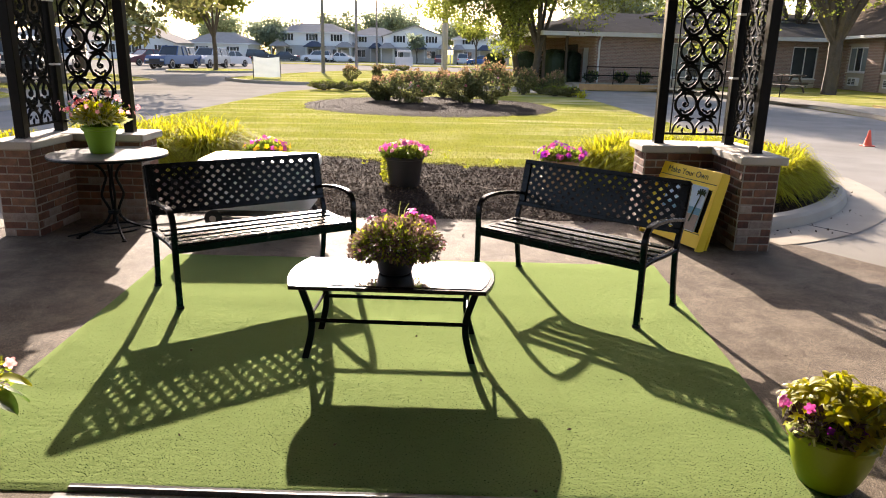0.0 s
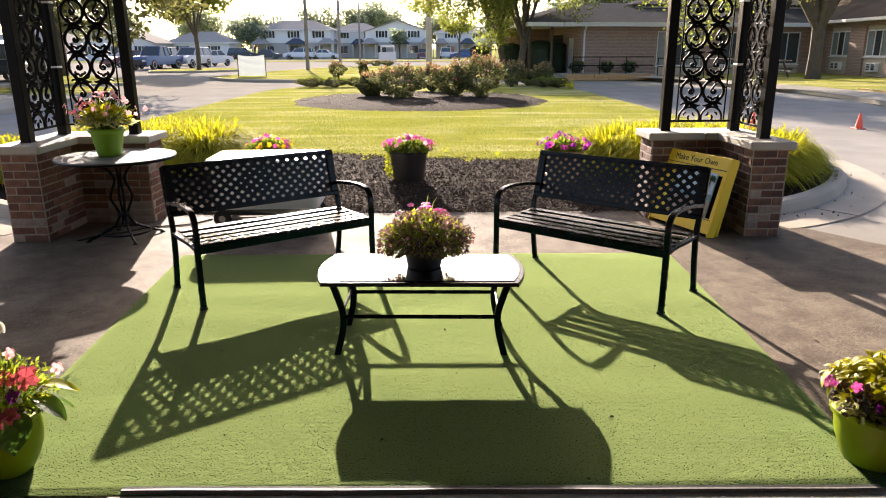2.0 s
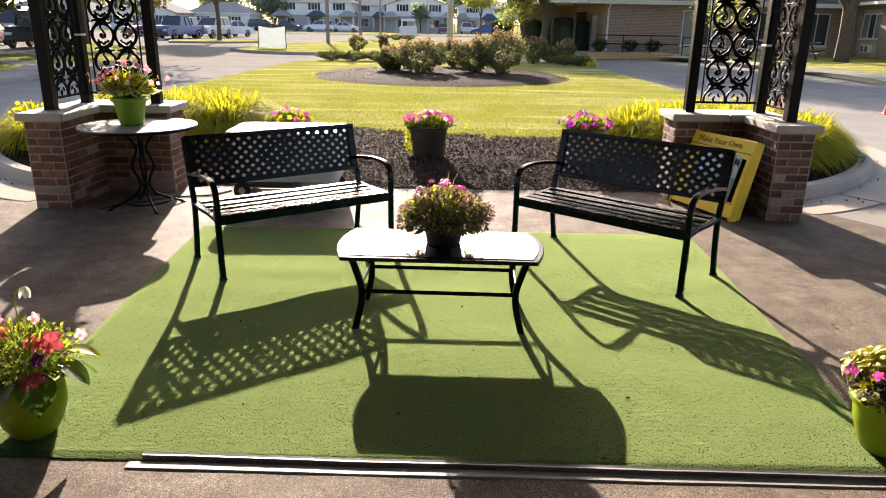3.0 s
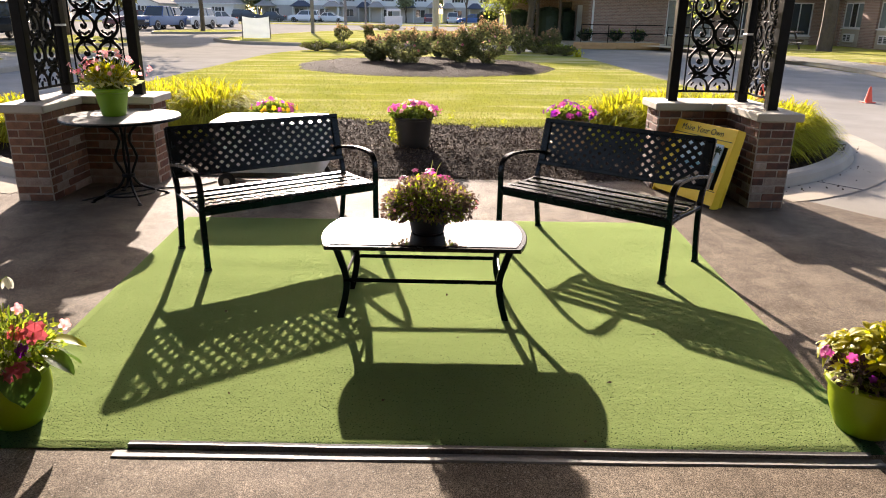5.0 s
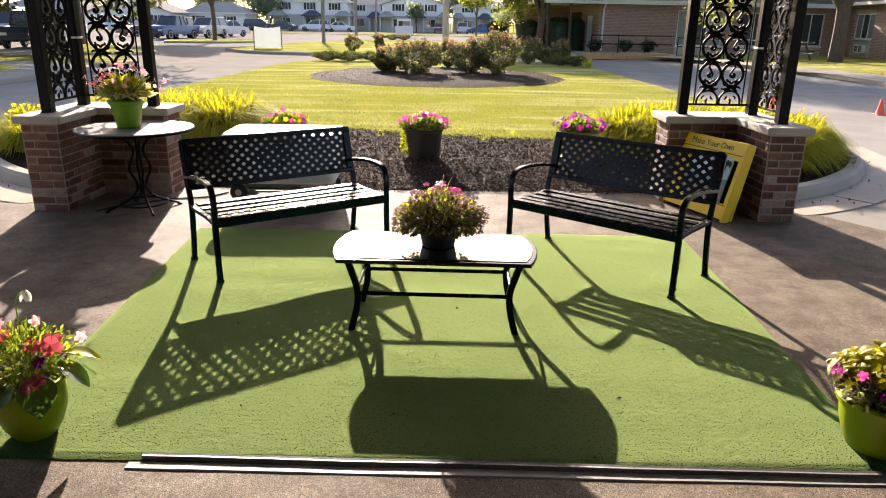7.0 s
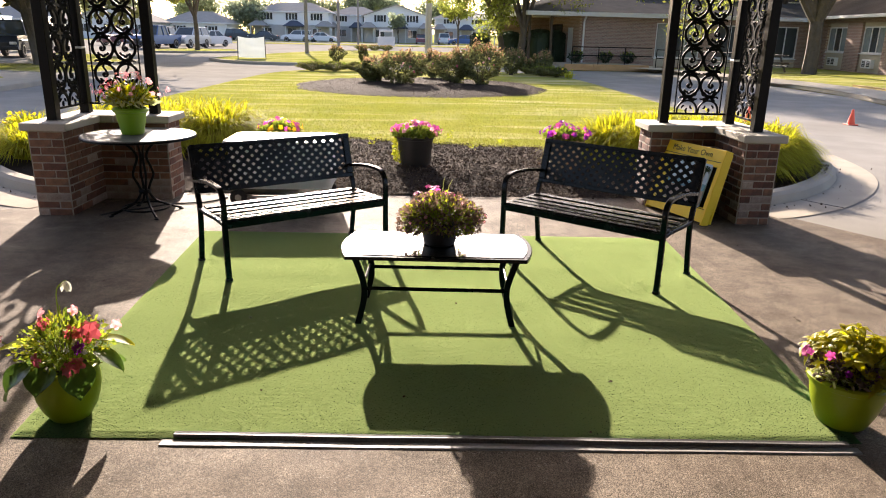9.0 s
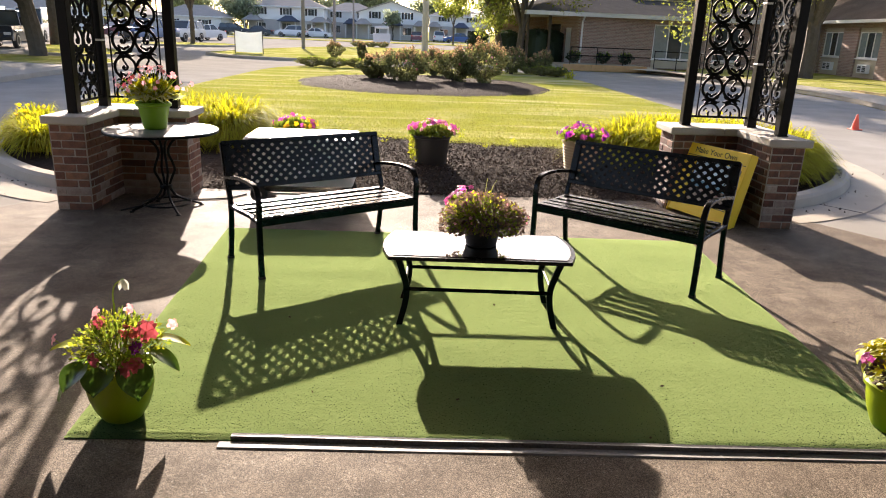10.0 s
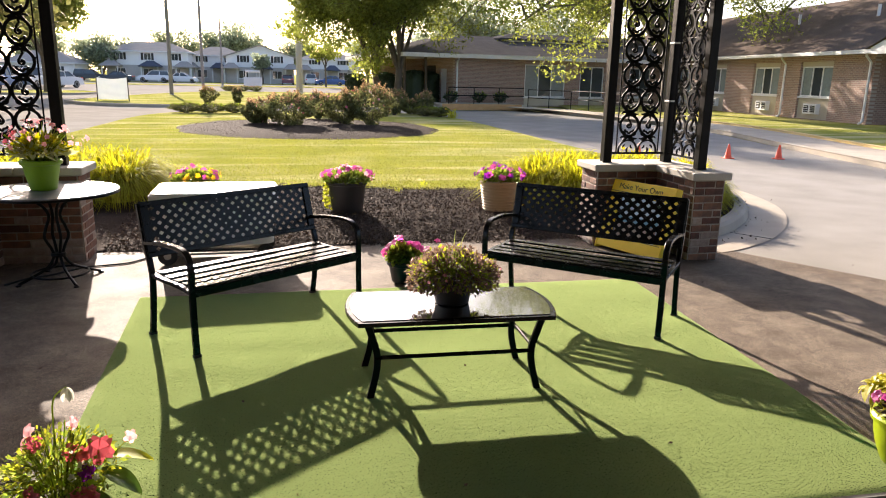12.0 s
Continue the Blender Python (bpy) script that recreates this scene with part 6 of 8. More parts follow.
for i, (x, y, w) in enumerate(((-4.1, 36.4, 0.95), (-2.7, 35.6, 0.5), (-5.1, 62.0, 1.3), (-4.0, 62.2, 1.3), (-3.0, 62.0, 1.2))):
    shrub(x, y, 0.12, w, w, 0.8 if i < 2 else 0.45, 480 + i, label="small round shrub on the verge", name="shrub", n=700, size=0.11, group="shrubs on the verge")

# ---- trees ----
def tree(x, y, z, h, trunk_h, spread, seed, leaves=9000, size=0.22, label="leafy honey locust tree with an airy crown", r=0.22, fork=5, lean=(0, 0), material=M_TREELEAF, up0=0.75, droop=0.0, name="tree", clump=0.19, reach=()):
    q = np.random.default_rng(seed)
    t = thing(name, label, "tree", pose(x, y, z), "trees round the drive")
    top = Vector((lean[0], lean[1], trunk_h))
    s = Shape().tube(smooth_line3([(0, 0, -0.1), (0.02, 0, 0.15), tuple(top * 0.5 + Vector((0.05, 0, 0))), tuple(top)], 4), [r * 1.5] + [r * 1.25] * 2 + [r * (1.1 - 0.02 * k) for k in range(10)], 10)
    smooth_by_angle(part("trunk", s, M_BARK, t))
    tips = []
    for k in range(fork + len(reach)):
        a = 6.283 * k / fork + q.uniform(-0.4, 0.4)
        if k >= fork:
            a = math.atan2(reach[k - fork][1], reach[k - fork][0])
        rad = spread * q.uniform(0.55, 0.85)
        end = Vector((lean[0] + rad * math.cos(a), lean[1] + rad * math.sin(a), trunk_h + (h - trunk_h) * q.uniform(0.35, 0.85)))
        if k == 0:
            end = Vector((lean[0] * 1.5, lean[1] * 1.5, h * 0.93))
        if k >= fork:
            end = Vector(reach[k - fork])
        mid = top.lerp(end, 0.45) + Vector((0, 0, (h - trunk_h) * (0.14 if k < fork else 0.22)))
        pts = smooth_line3([tuple(top - Vector((0, 0, r))), tuple(mid), tuple(end)], 6)
        n = len(pts)
        limb = part("limb", Shape().tube(pts, [r * 0.62 * (1 - 0.85 * i / (n - 1)) for i in range(n)], 7), M_BARK, t)
        tips += [(p, 0.7 + 0.6 * i / n) for i, p in enumerate(pts) if i > n * 0.45]
        sub = Shape()
        for j in range(6):
            i = int(n * q.uniform(0.35, 0.9))
            p = Vector(pts[i])
            b = a + q.uniform(-1.3, 1.3)
            L = spread * q.uniform(0.22, 0.5)
            e = p + Vector((L * math.cos(b), L * math.sin(b), (h - trunk_h) * q.uniform(-0.08 - droop, 0.25)))
            sub.tube([tuple(p), tuple(p.lerp(e, 0.5) + Vector((0, 0, L * 0.12))), tuple(e)], [r * 0.2, r * 0.13, r * 0.05], 5, caps=False)
            tips += [(p.lerp(e, 0.55), 0.8), (e, 1.1), (e + Vector((q.normal(0, 0.3), q.normal(0, 0.3), -0.3 * droop * 4)), 0.8)]
        tagged(part("twig_mass", sub, M_BARK, t), kind="stuff")
    C = np.array([tuple(p) for p, _ in tips]); W = np.array([w for _, w in tips])
    pick = q.integers(0, len(C), leaves)
    off = q.normal(size=(leaves, 3)); off /= np.linalg.norm(off, axis=1, keepdims=True)
    rr = spread * clump * W[pick] * q.uniform(0.35, 1.05, leaves) ** 0.6
    P = C[pick] + off * rr[:, None] * np.array([1.15, 1.15, 0.75])
    tagged(part("crown", quads("crown", leaf_quads(P, size, q, 0.5, 0.6), material), material, t, "airy sunlit green leaves"), kind="stuff")
    return t

tree(4.75, 40.5, 0.12, 9.2, 1.9, 4.7, 501, 44000, 0.16, r=0.16, fork=7, lean=(-0.35, 0), droop=0.16, reach=((-4.3, -0.4, 5.4), (-3.3, -1.0, 4.9)))
tree(5.5, 39.8, 0.12, 9.6, 1.9, 4.4, 502, 38000, 0.16, r=0.2, fork=7, lean=(0.25, 0), droop=0.12)
tree(18.85, 34.0, 0.06, 16.5, 2.6, 8.2, 503, 72000, 0.15, r=0.32, fork=9, droop=0.12, clump=0.15, reach=((-8.6, -1.0, 4.0), (-6.2, -1.6, 4.7), (-4.6, -1.2, 3.5), (-7.4, 0.5, 5.2), (4.6, -2.0, 4.2), (-9.2, 0.0, 5.6), (-9.5, -2.0, 12.5), (-8.0, -4.0, 14.5), (-10.5, -1.0, 10.0)))
tree(-14.9, 28.8, 0.11, 10.0, 2.3, 6.5, 504, 54000, 0.3, r=0.3, fork=9, droop=0.2, material=M_LEAF, lean=(-0.3, 0), reach=((-4.5, -2, 3.1), (-6.5, 0, 3.2), (-2.6, -2.5, 3.3), (-5.5, 2.5, 3.3), (2.6, -2, 4.2), (-8.5, -1.5, 3.4), (-7, -3, 3.0), (-10, 0, 3.3), (-1.8, -1.5, 3.4), (-4, 0, 3.0), (-3, 2.5, 3.4)))
tree(-20.6, 42.0, 0.0, 10.0, 3.0, 5.5, 505, 16000, 0.3, r=0.3, fork=6)
tree(-16.4, 53.5, 0.13, 8.0, 2.4, 3.8, 506, 16000, 0.26, r=0.16, fork=6)
tree(23.0, 47.0, 0.0, 11.5, 3.0, 6.5, 507, 8000, 0.35, r=0.3, fork=6, label="leafy tree behind the brick building")
tree(-30.0, 36.0, 0.0, 10.0, 3.0, 6.5, 508, 16000, 0.38, r=0.3, fork=6, label="leafy tree beside the car park")
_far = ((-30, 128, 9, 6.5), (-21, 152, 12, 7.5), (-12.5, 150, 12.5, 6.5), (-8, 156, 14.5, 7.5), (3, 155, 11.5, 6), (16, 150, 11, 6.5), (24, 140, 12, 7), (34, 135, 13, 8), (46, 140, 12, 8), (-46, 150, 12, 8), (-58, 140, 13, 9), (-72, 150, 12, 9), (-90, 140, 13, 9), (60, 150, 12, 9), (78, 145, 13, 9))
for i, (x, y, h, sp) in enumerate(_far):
    tree(x, y, -0.03, h * 0.82, h * 0.12, sp * 0.62, 520 + i, 5200, 0.55, r=0.25, fork=8, material=M_HAZYLEAF, label="distant rounded tree behind the houses", clump=0.36)
tree(15.5, 62.0, 0.0, 8.2, 2.0, 5.0, 558, 7000, 0.4, r=0.25, fork=7, material=M_HAZYLEAF, label="leafy tree behind the brick building", clump=0.3)
tree(24.0, 66.0, 0.0, 9.0, 2.0, 5.5, 559, 7000, 0.4, r=0.25, fork=7, material=M_HAZYLEAF, label="leafy tree behind the brick building", clump=0.3)
tree(-4.2, 119.5, 0.0, 4.6, 1.3, 1.6, 560, 900, 0.45, r=0.1, fork=5, material=M_HAZYLEAF, label="small young tree before a house", clump=0.34)
tree(4.6, 96.5, 0.0, 6.0, 2.5, 2.0, 561, 900, 0.45, r=0.12, fork=5, material=M_TREELEAF, label="young street tree on the verge", clump=0.34)

# ---- windows for buildings ----
def window_part(parent, x0, x1, z0, z1, m, frame_mat=M_PAINT, mull=1, curtain=True, dark=False, ac=False):
    """A window with frame, panes and sill, in a wall along local x whose face is y=0."""
    w = part("window", Shape().box(x0, 0.02, z0, x0 + 0.06, 0.10, z1).box(x1 - 0.06, 0.02, z0, x1, 0.10, z1).box(x0 + 0.06, 0.02, z1 - 0.06, x1 - 0.06, 0.10, z1).box(x0 + 0.06, 0.02, z0, x1 - 0.06, 0.10, z0 + 0.06), frame_mat, parent, "window in a pale frame", m=m)
    n = mull + 1
    for k in range(n):
        a, b = x0 + 0.06 + (x1 - x0 - 0.12) * k / n, x0 + 0.06 + (x1 - x0 - 0.12) * (k + 1) / n
        part("pane", Shape().box(a + 0.015, 0.055, z0 + 0.06, b - 0.015, 0.065, z1 - 0.06), M_CURTAINED if curtain and n > 2 and k in (0, n - 1) else M_GLASS, w)
        if k:
            part("mullion", Shape().box(a - 0.03, 0.03, z0 + 0.06, a + 0.03, 0.09, z1 - 0.06), frame_mat, w)
    part("sill", Shape().box(x0 - 0.05, -0.05, z0 - 0.06, x1 + 0.05, 0.06, z0 - 0.001), frame_mat, w)
    return w

def downspout(parent, x, y, z1, m, off=0.1):
    s = Shape().tube([(x, y - 0.35, z1), (x, y - 0.33, z1 - 0.12), (x, y - off, z1 - 0.35), (x, y - off, 0.15), (x, y - off - 0.15, 0.05)], 1, flat=(0.09, 0.07))
    return part("downspout", s, M_PAINT, parent, "white metal downspout", m=m)

def hip_roof(x0, y0, x1, y1, z0, z1, over, inset_x, ridge_y=None):
    """A hipped roof with its eaves over the walls."""
    X0, Y0, X1, Y1 = x0 - over, y0 - over, x1 + over, y1 + over
    ry = (Y0 + Y1) / 2 if ridge_y is None else ridge_y
    s = Shape()
    v = [(X0, Y0, z0), (X1, Y0, z0), (X1, Y1, z0), (X0, Y1, z0), (X0 + inset_x, ry, z1), (X1 - inset_x, ry, z1)]
    s.add(v + [(a, b, c - 0.12) for a, b, c in v[:4]], [(0, 1, 5, 4), (1, 2, 5), (2, 3, 4, 5), (3, 0, 4), (9, 8, 7, 6), (0, 6, 7, 1), (1, 7, 8, 2), (2, 8, 9, 3), (3, 9, 6, 0)])
    return s

def fascia(parent, x0, y0, x1, y1, z, over, m=None):
    s = Shape()
    X0, Y0, X1, Y1 = x0 - over - 0.02, y0 - over - 0.02, x1 + over + 0.02, y1 + over + 0.02
    s.box(X0, Y0, z - 0.2, X1, Y0 + 0.04, z + 0.02)
    s.box(X0, Y1 - 0.04, z - 0.2, X1, Y1, z + 0.02)
    s.box(X0, Y0 + 0.04, z - 0.2, X0 + 0.04, Y1 - 0.04, z + 0.02)
    s.box(X1 - 0.04, Y0 + 0.04, z - 0.2, X1, Y1 - 0.04, z + 0.02)
    return part("gutter", s, M_PAINT, parent, "pale painted eaves gutter")

# ---- brick building straight across the drive ----
def centre_building():
    M = pose(9.0, 40.2, 0.0, 0, 0, 9.0)
    t = thing("brick_building", "low brown brick building with dark shingle roof beyond the drive", "building", M)
    L, D, H = 26.0, 12.0, 2.72
    s = Shape()
    wins = [(4.5, 7.25, 0.55, 2.45), (8.3, 10.0, 0.55, 2.4), (11.9, 13.5, 0.6, 2.4), (16.5, 19, 0.6, 2.4)]
    wall_boxes(s, L, H, 0.25, wins)
    part("wall", s, FAR_BRICK_X, t, "brown brick wall")
    s = Shape(); wall_boxes(s, D, H, 0.25, [(1.0, 2.0, 0.0, 2.1), (2.8, 5.2, 0.5, 2.3)], Matrix.Translation((0.25, 0.252, 0)) @ Matrix.Rotation(radians(90), 4, "Z"))
    part("wall", s, FAR_BRICK_Y, t, "brown brick side wall")
    part("wall", Shape().box(0.0, D, 0, L, D + 0.25, H), FAR_BRICK_X, t)
    part("wall", Shape().box(L - 0.25, 0.25, 0, L, D, H), FAR_BRICK_X, t)
    part("soffit", Shape().box(-3.25, -0.6, H + 0.01, L + 0.6, D + 0.6, H + 0.06), M_PAINT, t)
    for k, (a, b, c, d) in enumerate(wins):
        w = window_part(t, a, b, c, d, None, mull=2 if k == 0 else 1)
        part("curtain", Shape().box(a + 0.1, 0.2, c, b - 0.1 - (0.9 if k == 1 else 0), 0.215, d - 0.08), M_CURTAIN, w, "pale curtain behind the glass")
        part("wall_panel", Shape().box(a, -0.02, 0.05, b, 0.02 - 0.022, c - 0.06), M_STUCCO, t, "beige panel under the window")
    part("door", Shape().box(0.05, 1.3, 0.05, 0.12, 2.2, 2.1), M_PAINT, t, "white door")
    part("side_glass", Shape().box(0.08, 3.1, 0.5, 0.1, 5.4, 2.3), M_GLASS, t)
    roof = part("roof", hip_roof(-2.7, 0, L, D, H + 0.18, 4.3, 0.6, 5.0), M_SHINGLE, t, "dark grey shingle hip roof")
    part("roof_band", Shape().box(5.0, 4.3, 3.8, L - 3, 4.5, 4.15), M_PAINT, t, "white clerestory band")
    part("upper_roof", hip_roof(5.0, 4.4, L - 3, 8.6, 4.15, 4.6, 0.25, 2.0), M_SHINGLE, t)
    fascia(t, -2.7, 0, L, D, H + 0.16, 0.6)
    downspout(t, 0.12, 0, H + 0.05, None)
    for x in (-2.6, -1.3):
        part("porch_column", Shape().box(x - 0.07, 1.2, 0, x + 0.07, 1.34, H, 0.01), M_WOOD_GREY, t)
    # end wall added to keep the low sun out of the porch
    part("porch_shade_wall", Shape().box(-3.2, 5.6, 0, -0.01, 5.85, H - 0.01), FAR_BRICK_X, t, "porch end wall added to block the low sun")
    return t
centre_building()

# terrace before it: timber edging, slab, ramp kerb and railing
tagged(new("terrace", Shape().box(7.5, 35.6, 0.0, 12.1, 40.1, 0.22).mesh("terrace", M_CONCRETE)), "raised concrete terrace before the brick building", "terrace", kind="structure")
t = thing("timber_edging", "pale landscape timbers stacked along the terrace", "timber edging", pose(9.6, 35.45, 0))
for k, (x0, x1, z0) in enumerate(((-2.3, -0.2, 0.0), (-0.17, 1.9, 0.0), (-2.3, -0.9, 0.152), (-0.87, 1.9, 0.152))):
    part("timber", Shape().box(x0, -0.075, z0, x1, 0.075, z0 + 0.148, 0.01), M_LANDSCAPE_TIMBER, t)
RAMP = [(11.6, 35.6), (13.2, 33.2), (13.9, 30.5), (14.4, 27.5), (14.6, 25.0)]
_ro = offset_line(RAMP, -1.6)
n_ = len(RAMP)
RAMP_Z = [0.2 - 0.07 * k / (n_ - 1) for k in range(n_)]
s = Shape()
s.add([(x, y, z) for (x, y), z in zip(RAMP, RAMP_Z)] + [(x, y, z) for (x, y), z in zip(_ro, RAMP_Z)] + [(x, y, 0.0) for x, y in RAMP], [(i, i + 1, n_ + i + 1, n_ + i) for i in range(n_ - 1)] + [(2 * n_ + i, 2 * n_ + i + 1, i + 1, i) for i in range(n_ - 1)])
tagged(new("ramp", s.mesh("ramp", M_CONCRETE)), "pale concrete ramp along the building", "ramp", kind="structure")

def railing(line, z, label, h=0.9):
    t = thing("railing", label, "railing", pose(line[0][0], line[0][1], z))
    o = Vector((line[0][0], line[0][1]))
    P = [(x - o.x, y - o.y) for x, y in line]
    for a in (h, h * 0.55):
        part("rail", Shape().tube([(x, y, a) for x, y in P], 0.024, 6), M_IRON_SCROLL, t)
    for (x0, y0), (x1, y1) in zip(P, P[1:]):
        n = max(1, round(math.hypot(x1 - x0, y1 - y0) / 1.5))
        for k in range(n):
            part("post", Shape().tube([(x0 + (x1 - x0) * k / n, y0 + (y1 - y0) * k / n, 0), (x0 + (x1 - x0) * k / n, y0 + (y1 - y0) * k / n, h)], 0.022, 6), M_IRON, t)
railing([(7.7, 35.8), (11.7, 35.75)], 0.22, "black metal railing along the terrace")
railing([(11.9, 35.6), *[(x + 0.1, y) for x, y in RAMP[1:4]]], 0.16, "black metal railing along the ramp")
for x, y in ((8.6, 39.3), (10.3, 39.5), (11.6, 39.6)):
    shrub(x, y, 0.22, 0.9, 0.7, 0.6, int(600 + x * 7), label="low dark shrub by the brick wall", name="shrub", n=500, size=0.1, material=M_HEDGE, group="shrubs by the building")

def clipped(x, y, w, d, h, seed):
    q = np.random.default_rng(seed)
    t = thing("clipped_yew", "dark clipped rounded yew beside the porch", "hedge", pose(x, y, 0.1), "clipped yews")
    prof = [(w * 0.46, 0.0), (w * 0.5, h * 0.3), (w * 0.49, h * 0.75), (w * 0.42, h * 0.93), (w * 0.25, h * 0.99), (0.02, h)]
    part("core", Shape().lathe([(r_ * 0.93, z_ * 0.98) for r_, z_ in prof], 20, wob=0.03), M_HEDGE, t)
    n = 2600
    a = q.uniform(0, 6.283, n); u = q.random(n)
    zz = np.where(u < 0.72, u / 0.72 * h * 0.9, h * 0.9 + (u - 0.72) / 0.28 * h * 0.1)
    rr = np.where(u < 0.72, w * 0.49, w * 0.49 * np.sqrt(np.maximum(0, 1 - (u - 0.72) / 0.28)))
    P = np.stack([rr * np.cos(a), rr * np.sin(a) * d / w, zz], 1) + q.normal(0, 0.02, (n, 3))
    tagged(part("foliage", quads("foliage", leaf_quads(P, 0.09, q, 0.5), M_HEDGE), M_HEDGE, t), kind="stuff")
clipped(5.3, 42.3, 1.3, 1.2, 1.7, 611); clipped(7.0, 42.0, 1.7, 1.5, 1.85, 612); clipped(8.0, 42.6, 1.2, 1.2, 1.8, 613); clipped(3.6, 43, 1.2, 1.2, 1.6, 614)
tagged(new("porch_path", Shape().box(3.0, 38.5, 0.0, 8.9, 46.0, 0.13).mesh("porch_path", M_CONCRETE)), "pale path by the clipped yews", "path", kind="structure")

# ---- long brick wing ----
def side_wing():
    # local x runs along the wall (towards the far end), y into the building
    M = Matrix.Translation((22.2, 24.2, 0.06)) @ Matrix.Rotation(radians(-94), 4, "Z")
    # wall face y=0, inside towards +y; x from 0 back to -L is the far side
    t = thing("brick_wing", "long single-storey brown brick wing with weathered shingle roof", "building", M)
    L, H, D = 30.0, 2.78, 10.0
    holes, k = [], 0
    xs = []
    x = -2.4
    while x > -L + 4:
        xs.append(x); x -= 3.75 if k % 2 == 0 else 4.8
        k += 1
    s = Shape()
    hl = []
    for a in xs:
        hl.append((L + a - 2.2, L + a, 0.06, 2.55))
    wall_boxes(s, L, H, 0.25, hl, pose(-L, 0, 0))
    part("wall", s, FAR_BRICK_X, t, "brown brick wall")
    for x0, y0, x1, y1 in ((-0.25, 0.251, 0, D), (-L, 0.251, -L + 0.25, D), (-L, D, 0, D + 0.25)):
        part("wall", Shape().box(x0, y0, 0, x1, y1, H), FAR_BRICK_Y, t)
    part("near_wall", Shape().box(0.001, 1.6, 0, 12, 1.85, H), FAR_BRICK_X, t, "recessed brick wall in shade")
    for i, a in enumerate(xs):
        x0, x1 = a - 2.2, a
        for z0, z1 in ((0.06, 1.0), (2.35, 2.55)):
            part("wall_panel", Shape().box(x0, 0.10, z0, x1, 0.16, z1), M_STUCCO, t, "beige panel round the window")
        w = window_part(t, x0 + 0.05, x1 - 0.05, 1.02, 2.34, pose(0, 0.07, 0), mull=2)
        part("curtain", Shape().box(x0 + 0.1, 0.22, 1.05, x0 + 0.62, 0.235, 2.3).box(x1 - 0.62, 0.22, 1.05, x1 - 0.1, 0.235, 2.3), M_CURTAIN, w, "drawn pale curtain")
        c = part("air_conditioner", Shape().box(x0 + 0.65, -0.10, 0.28, x1 - 0.65, 0.14, 0.72, 0.01), M_PAINT, t, "beige wall air conditioner")
        for g in range(2):
            gx = x0 + 0.74 + g * 0.45
            part("grille", Shape().box(gx, -0.112, 0.36, gx + 0.3, -0.102, 0.65), M_DARKROOM, c)
            for b in range(3):
                part("louvre", Shape().box(gx, -0.125, 0.42 + b * 0.08, gx + 0.3, -0.113, 0.44 + b * 0.08), M_PAINT, c)
    part("soffit", Shape().box(-L - 0.5, -0.6, H + 0.01, 0.7, D, H + 0.06), M_PAINT, t)
    s = Shape()
    s.add([(-L - 0.5, -0.62, H + 0.1), (0.7, -0.62, H + 0.1), (0.7, D / 2, H + 3.0), (-L - 0.5, D / 2, H + 3.0), (0.7, D + 0.6, H + 0.1), (-L - 0.5, D + 0.6, H + 0.1)], [(0, 1, 2, 3), (3, 2, 4, 5), (1, 4, 2), (0, 3, 5)])
    part("roof", s, M_SHINGLE_BROWN, t, "weathered brown shingle roof")
    part("gutter", Shape().box(-L - 0.5, -0.70, H - 0.02, 0.5, -0.60, H + 0.13), M_PAINT, t, "white eaves gutter")
    # near gable over the recess, in white boards
    s = Shape().add([(0.5, -0.72, H - 0.05), (0.5, -0.72, H + 0.18), (3.2, -0.72, H + 1.25), (5.9, -0.72, H + 0.18), (5.9, -0.72, H - 0.05)], [(0, 1, 2, 3, 4)])
    s.add([(0.5, -0.62, H - 0.05), (0.5, -0.62, H + 0.18), (3.2, -0.62, H + 1.25), (5.9, -0.62, H + 0.18), (5.9, -0.62, H - 0.05)], [(4, 3, 2, 1, 0)])
    part("gable", s, M_PAINT, t, "white painted gable boards")
    s = Shape().add([(0.35, -0.8, H + 0.15), (3.2, -0.8, H + 1.35), (3.2, 4.0, H + 1.35), (0.35, 4.0, H + 0.15), (6.05, -0.8, H + 0.15), (6.05, 4.0, H + 0.15)], [(0, 1, 2, 3), (1, 4, 5, 2)])
    part("gable_roof", s, M_SHINGLE_BROWN, t)
    downspout(t, -0.12, 0, H + 0.02, None)
    downspout(t, -5.6, 0, H + 0.02, None)
    for x in (-3.5, -9.0):
        part("roof_vent", Shape().tube([(x, 2.6, H + 1.75), (x, 2.6, H + 2.25)], 0.07, 8), M_PAINT, t, "white roof vent pipe")
side_wing()
# picnic table on the grass between ramp and wing
def picnic(x, y, rot):
    t = thing("picnic_table", "weathered grey wooden picnic table on the grass", "picnic table", pose(x, y, 0.16, 0, 0, rot))
    for k in range(5):
        part("board", Shape().box(-0.9, -0.36 + k * 0.147, 0.72, 0.9, -0.225 + k * 0.147, 0.76, 0.004), M_WOOD_GREY, t)
    for sy in (-1, 1):
        part("seat", Shape().box(-0.9, sy * 0.72 - 0.13, 0.42, 0.9, sy * 0.72 + 0.13, 0.46, 0.004), M_WOOD_GREY, t)
        for sx in (-1, 1):
            part("leg", Shape().tube([(sx * 0.65, sy * 0.62, 0), (sx * 0.65, sy * 0.2, 0.72)], 1, flat=(0.04, 0.09)), M_WOOD_GREY, t)
    for sx in (-1, 1):
        part("crosspiece", Shape().box(sx * 0.65 - 0.02, -0.8, 0.36, sx * 0.65 + 0.02, 0.8, 0.42), M_WOOD_GREY, t)
picnic(17.0, 34.6, 20)

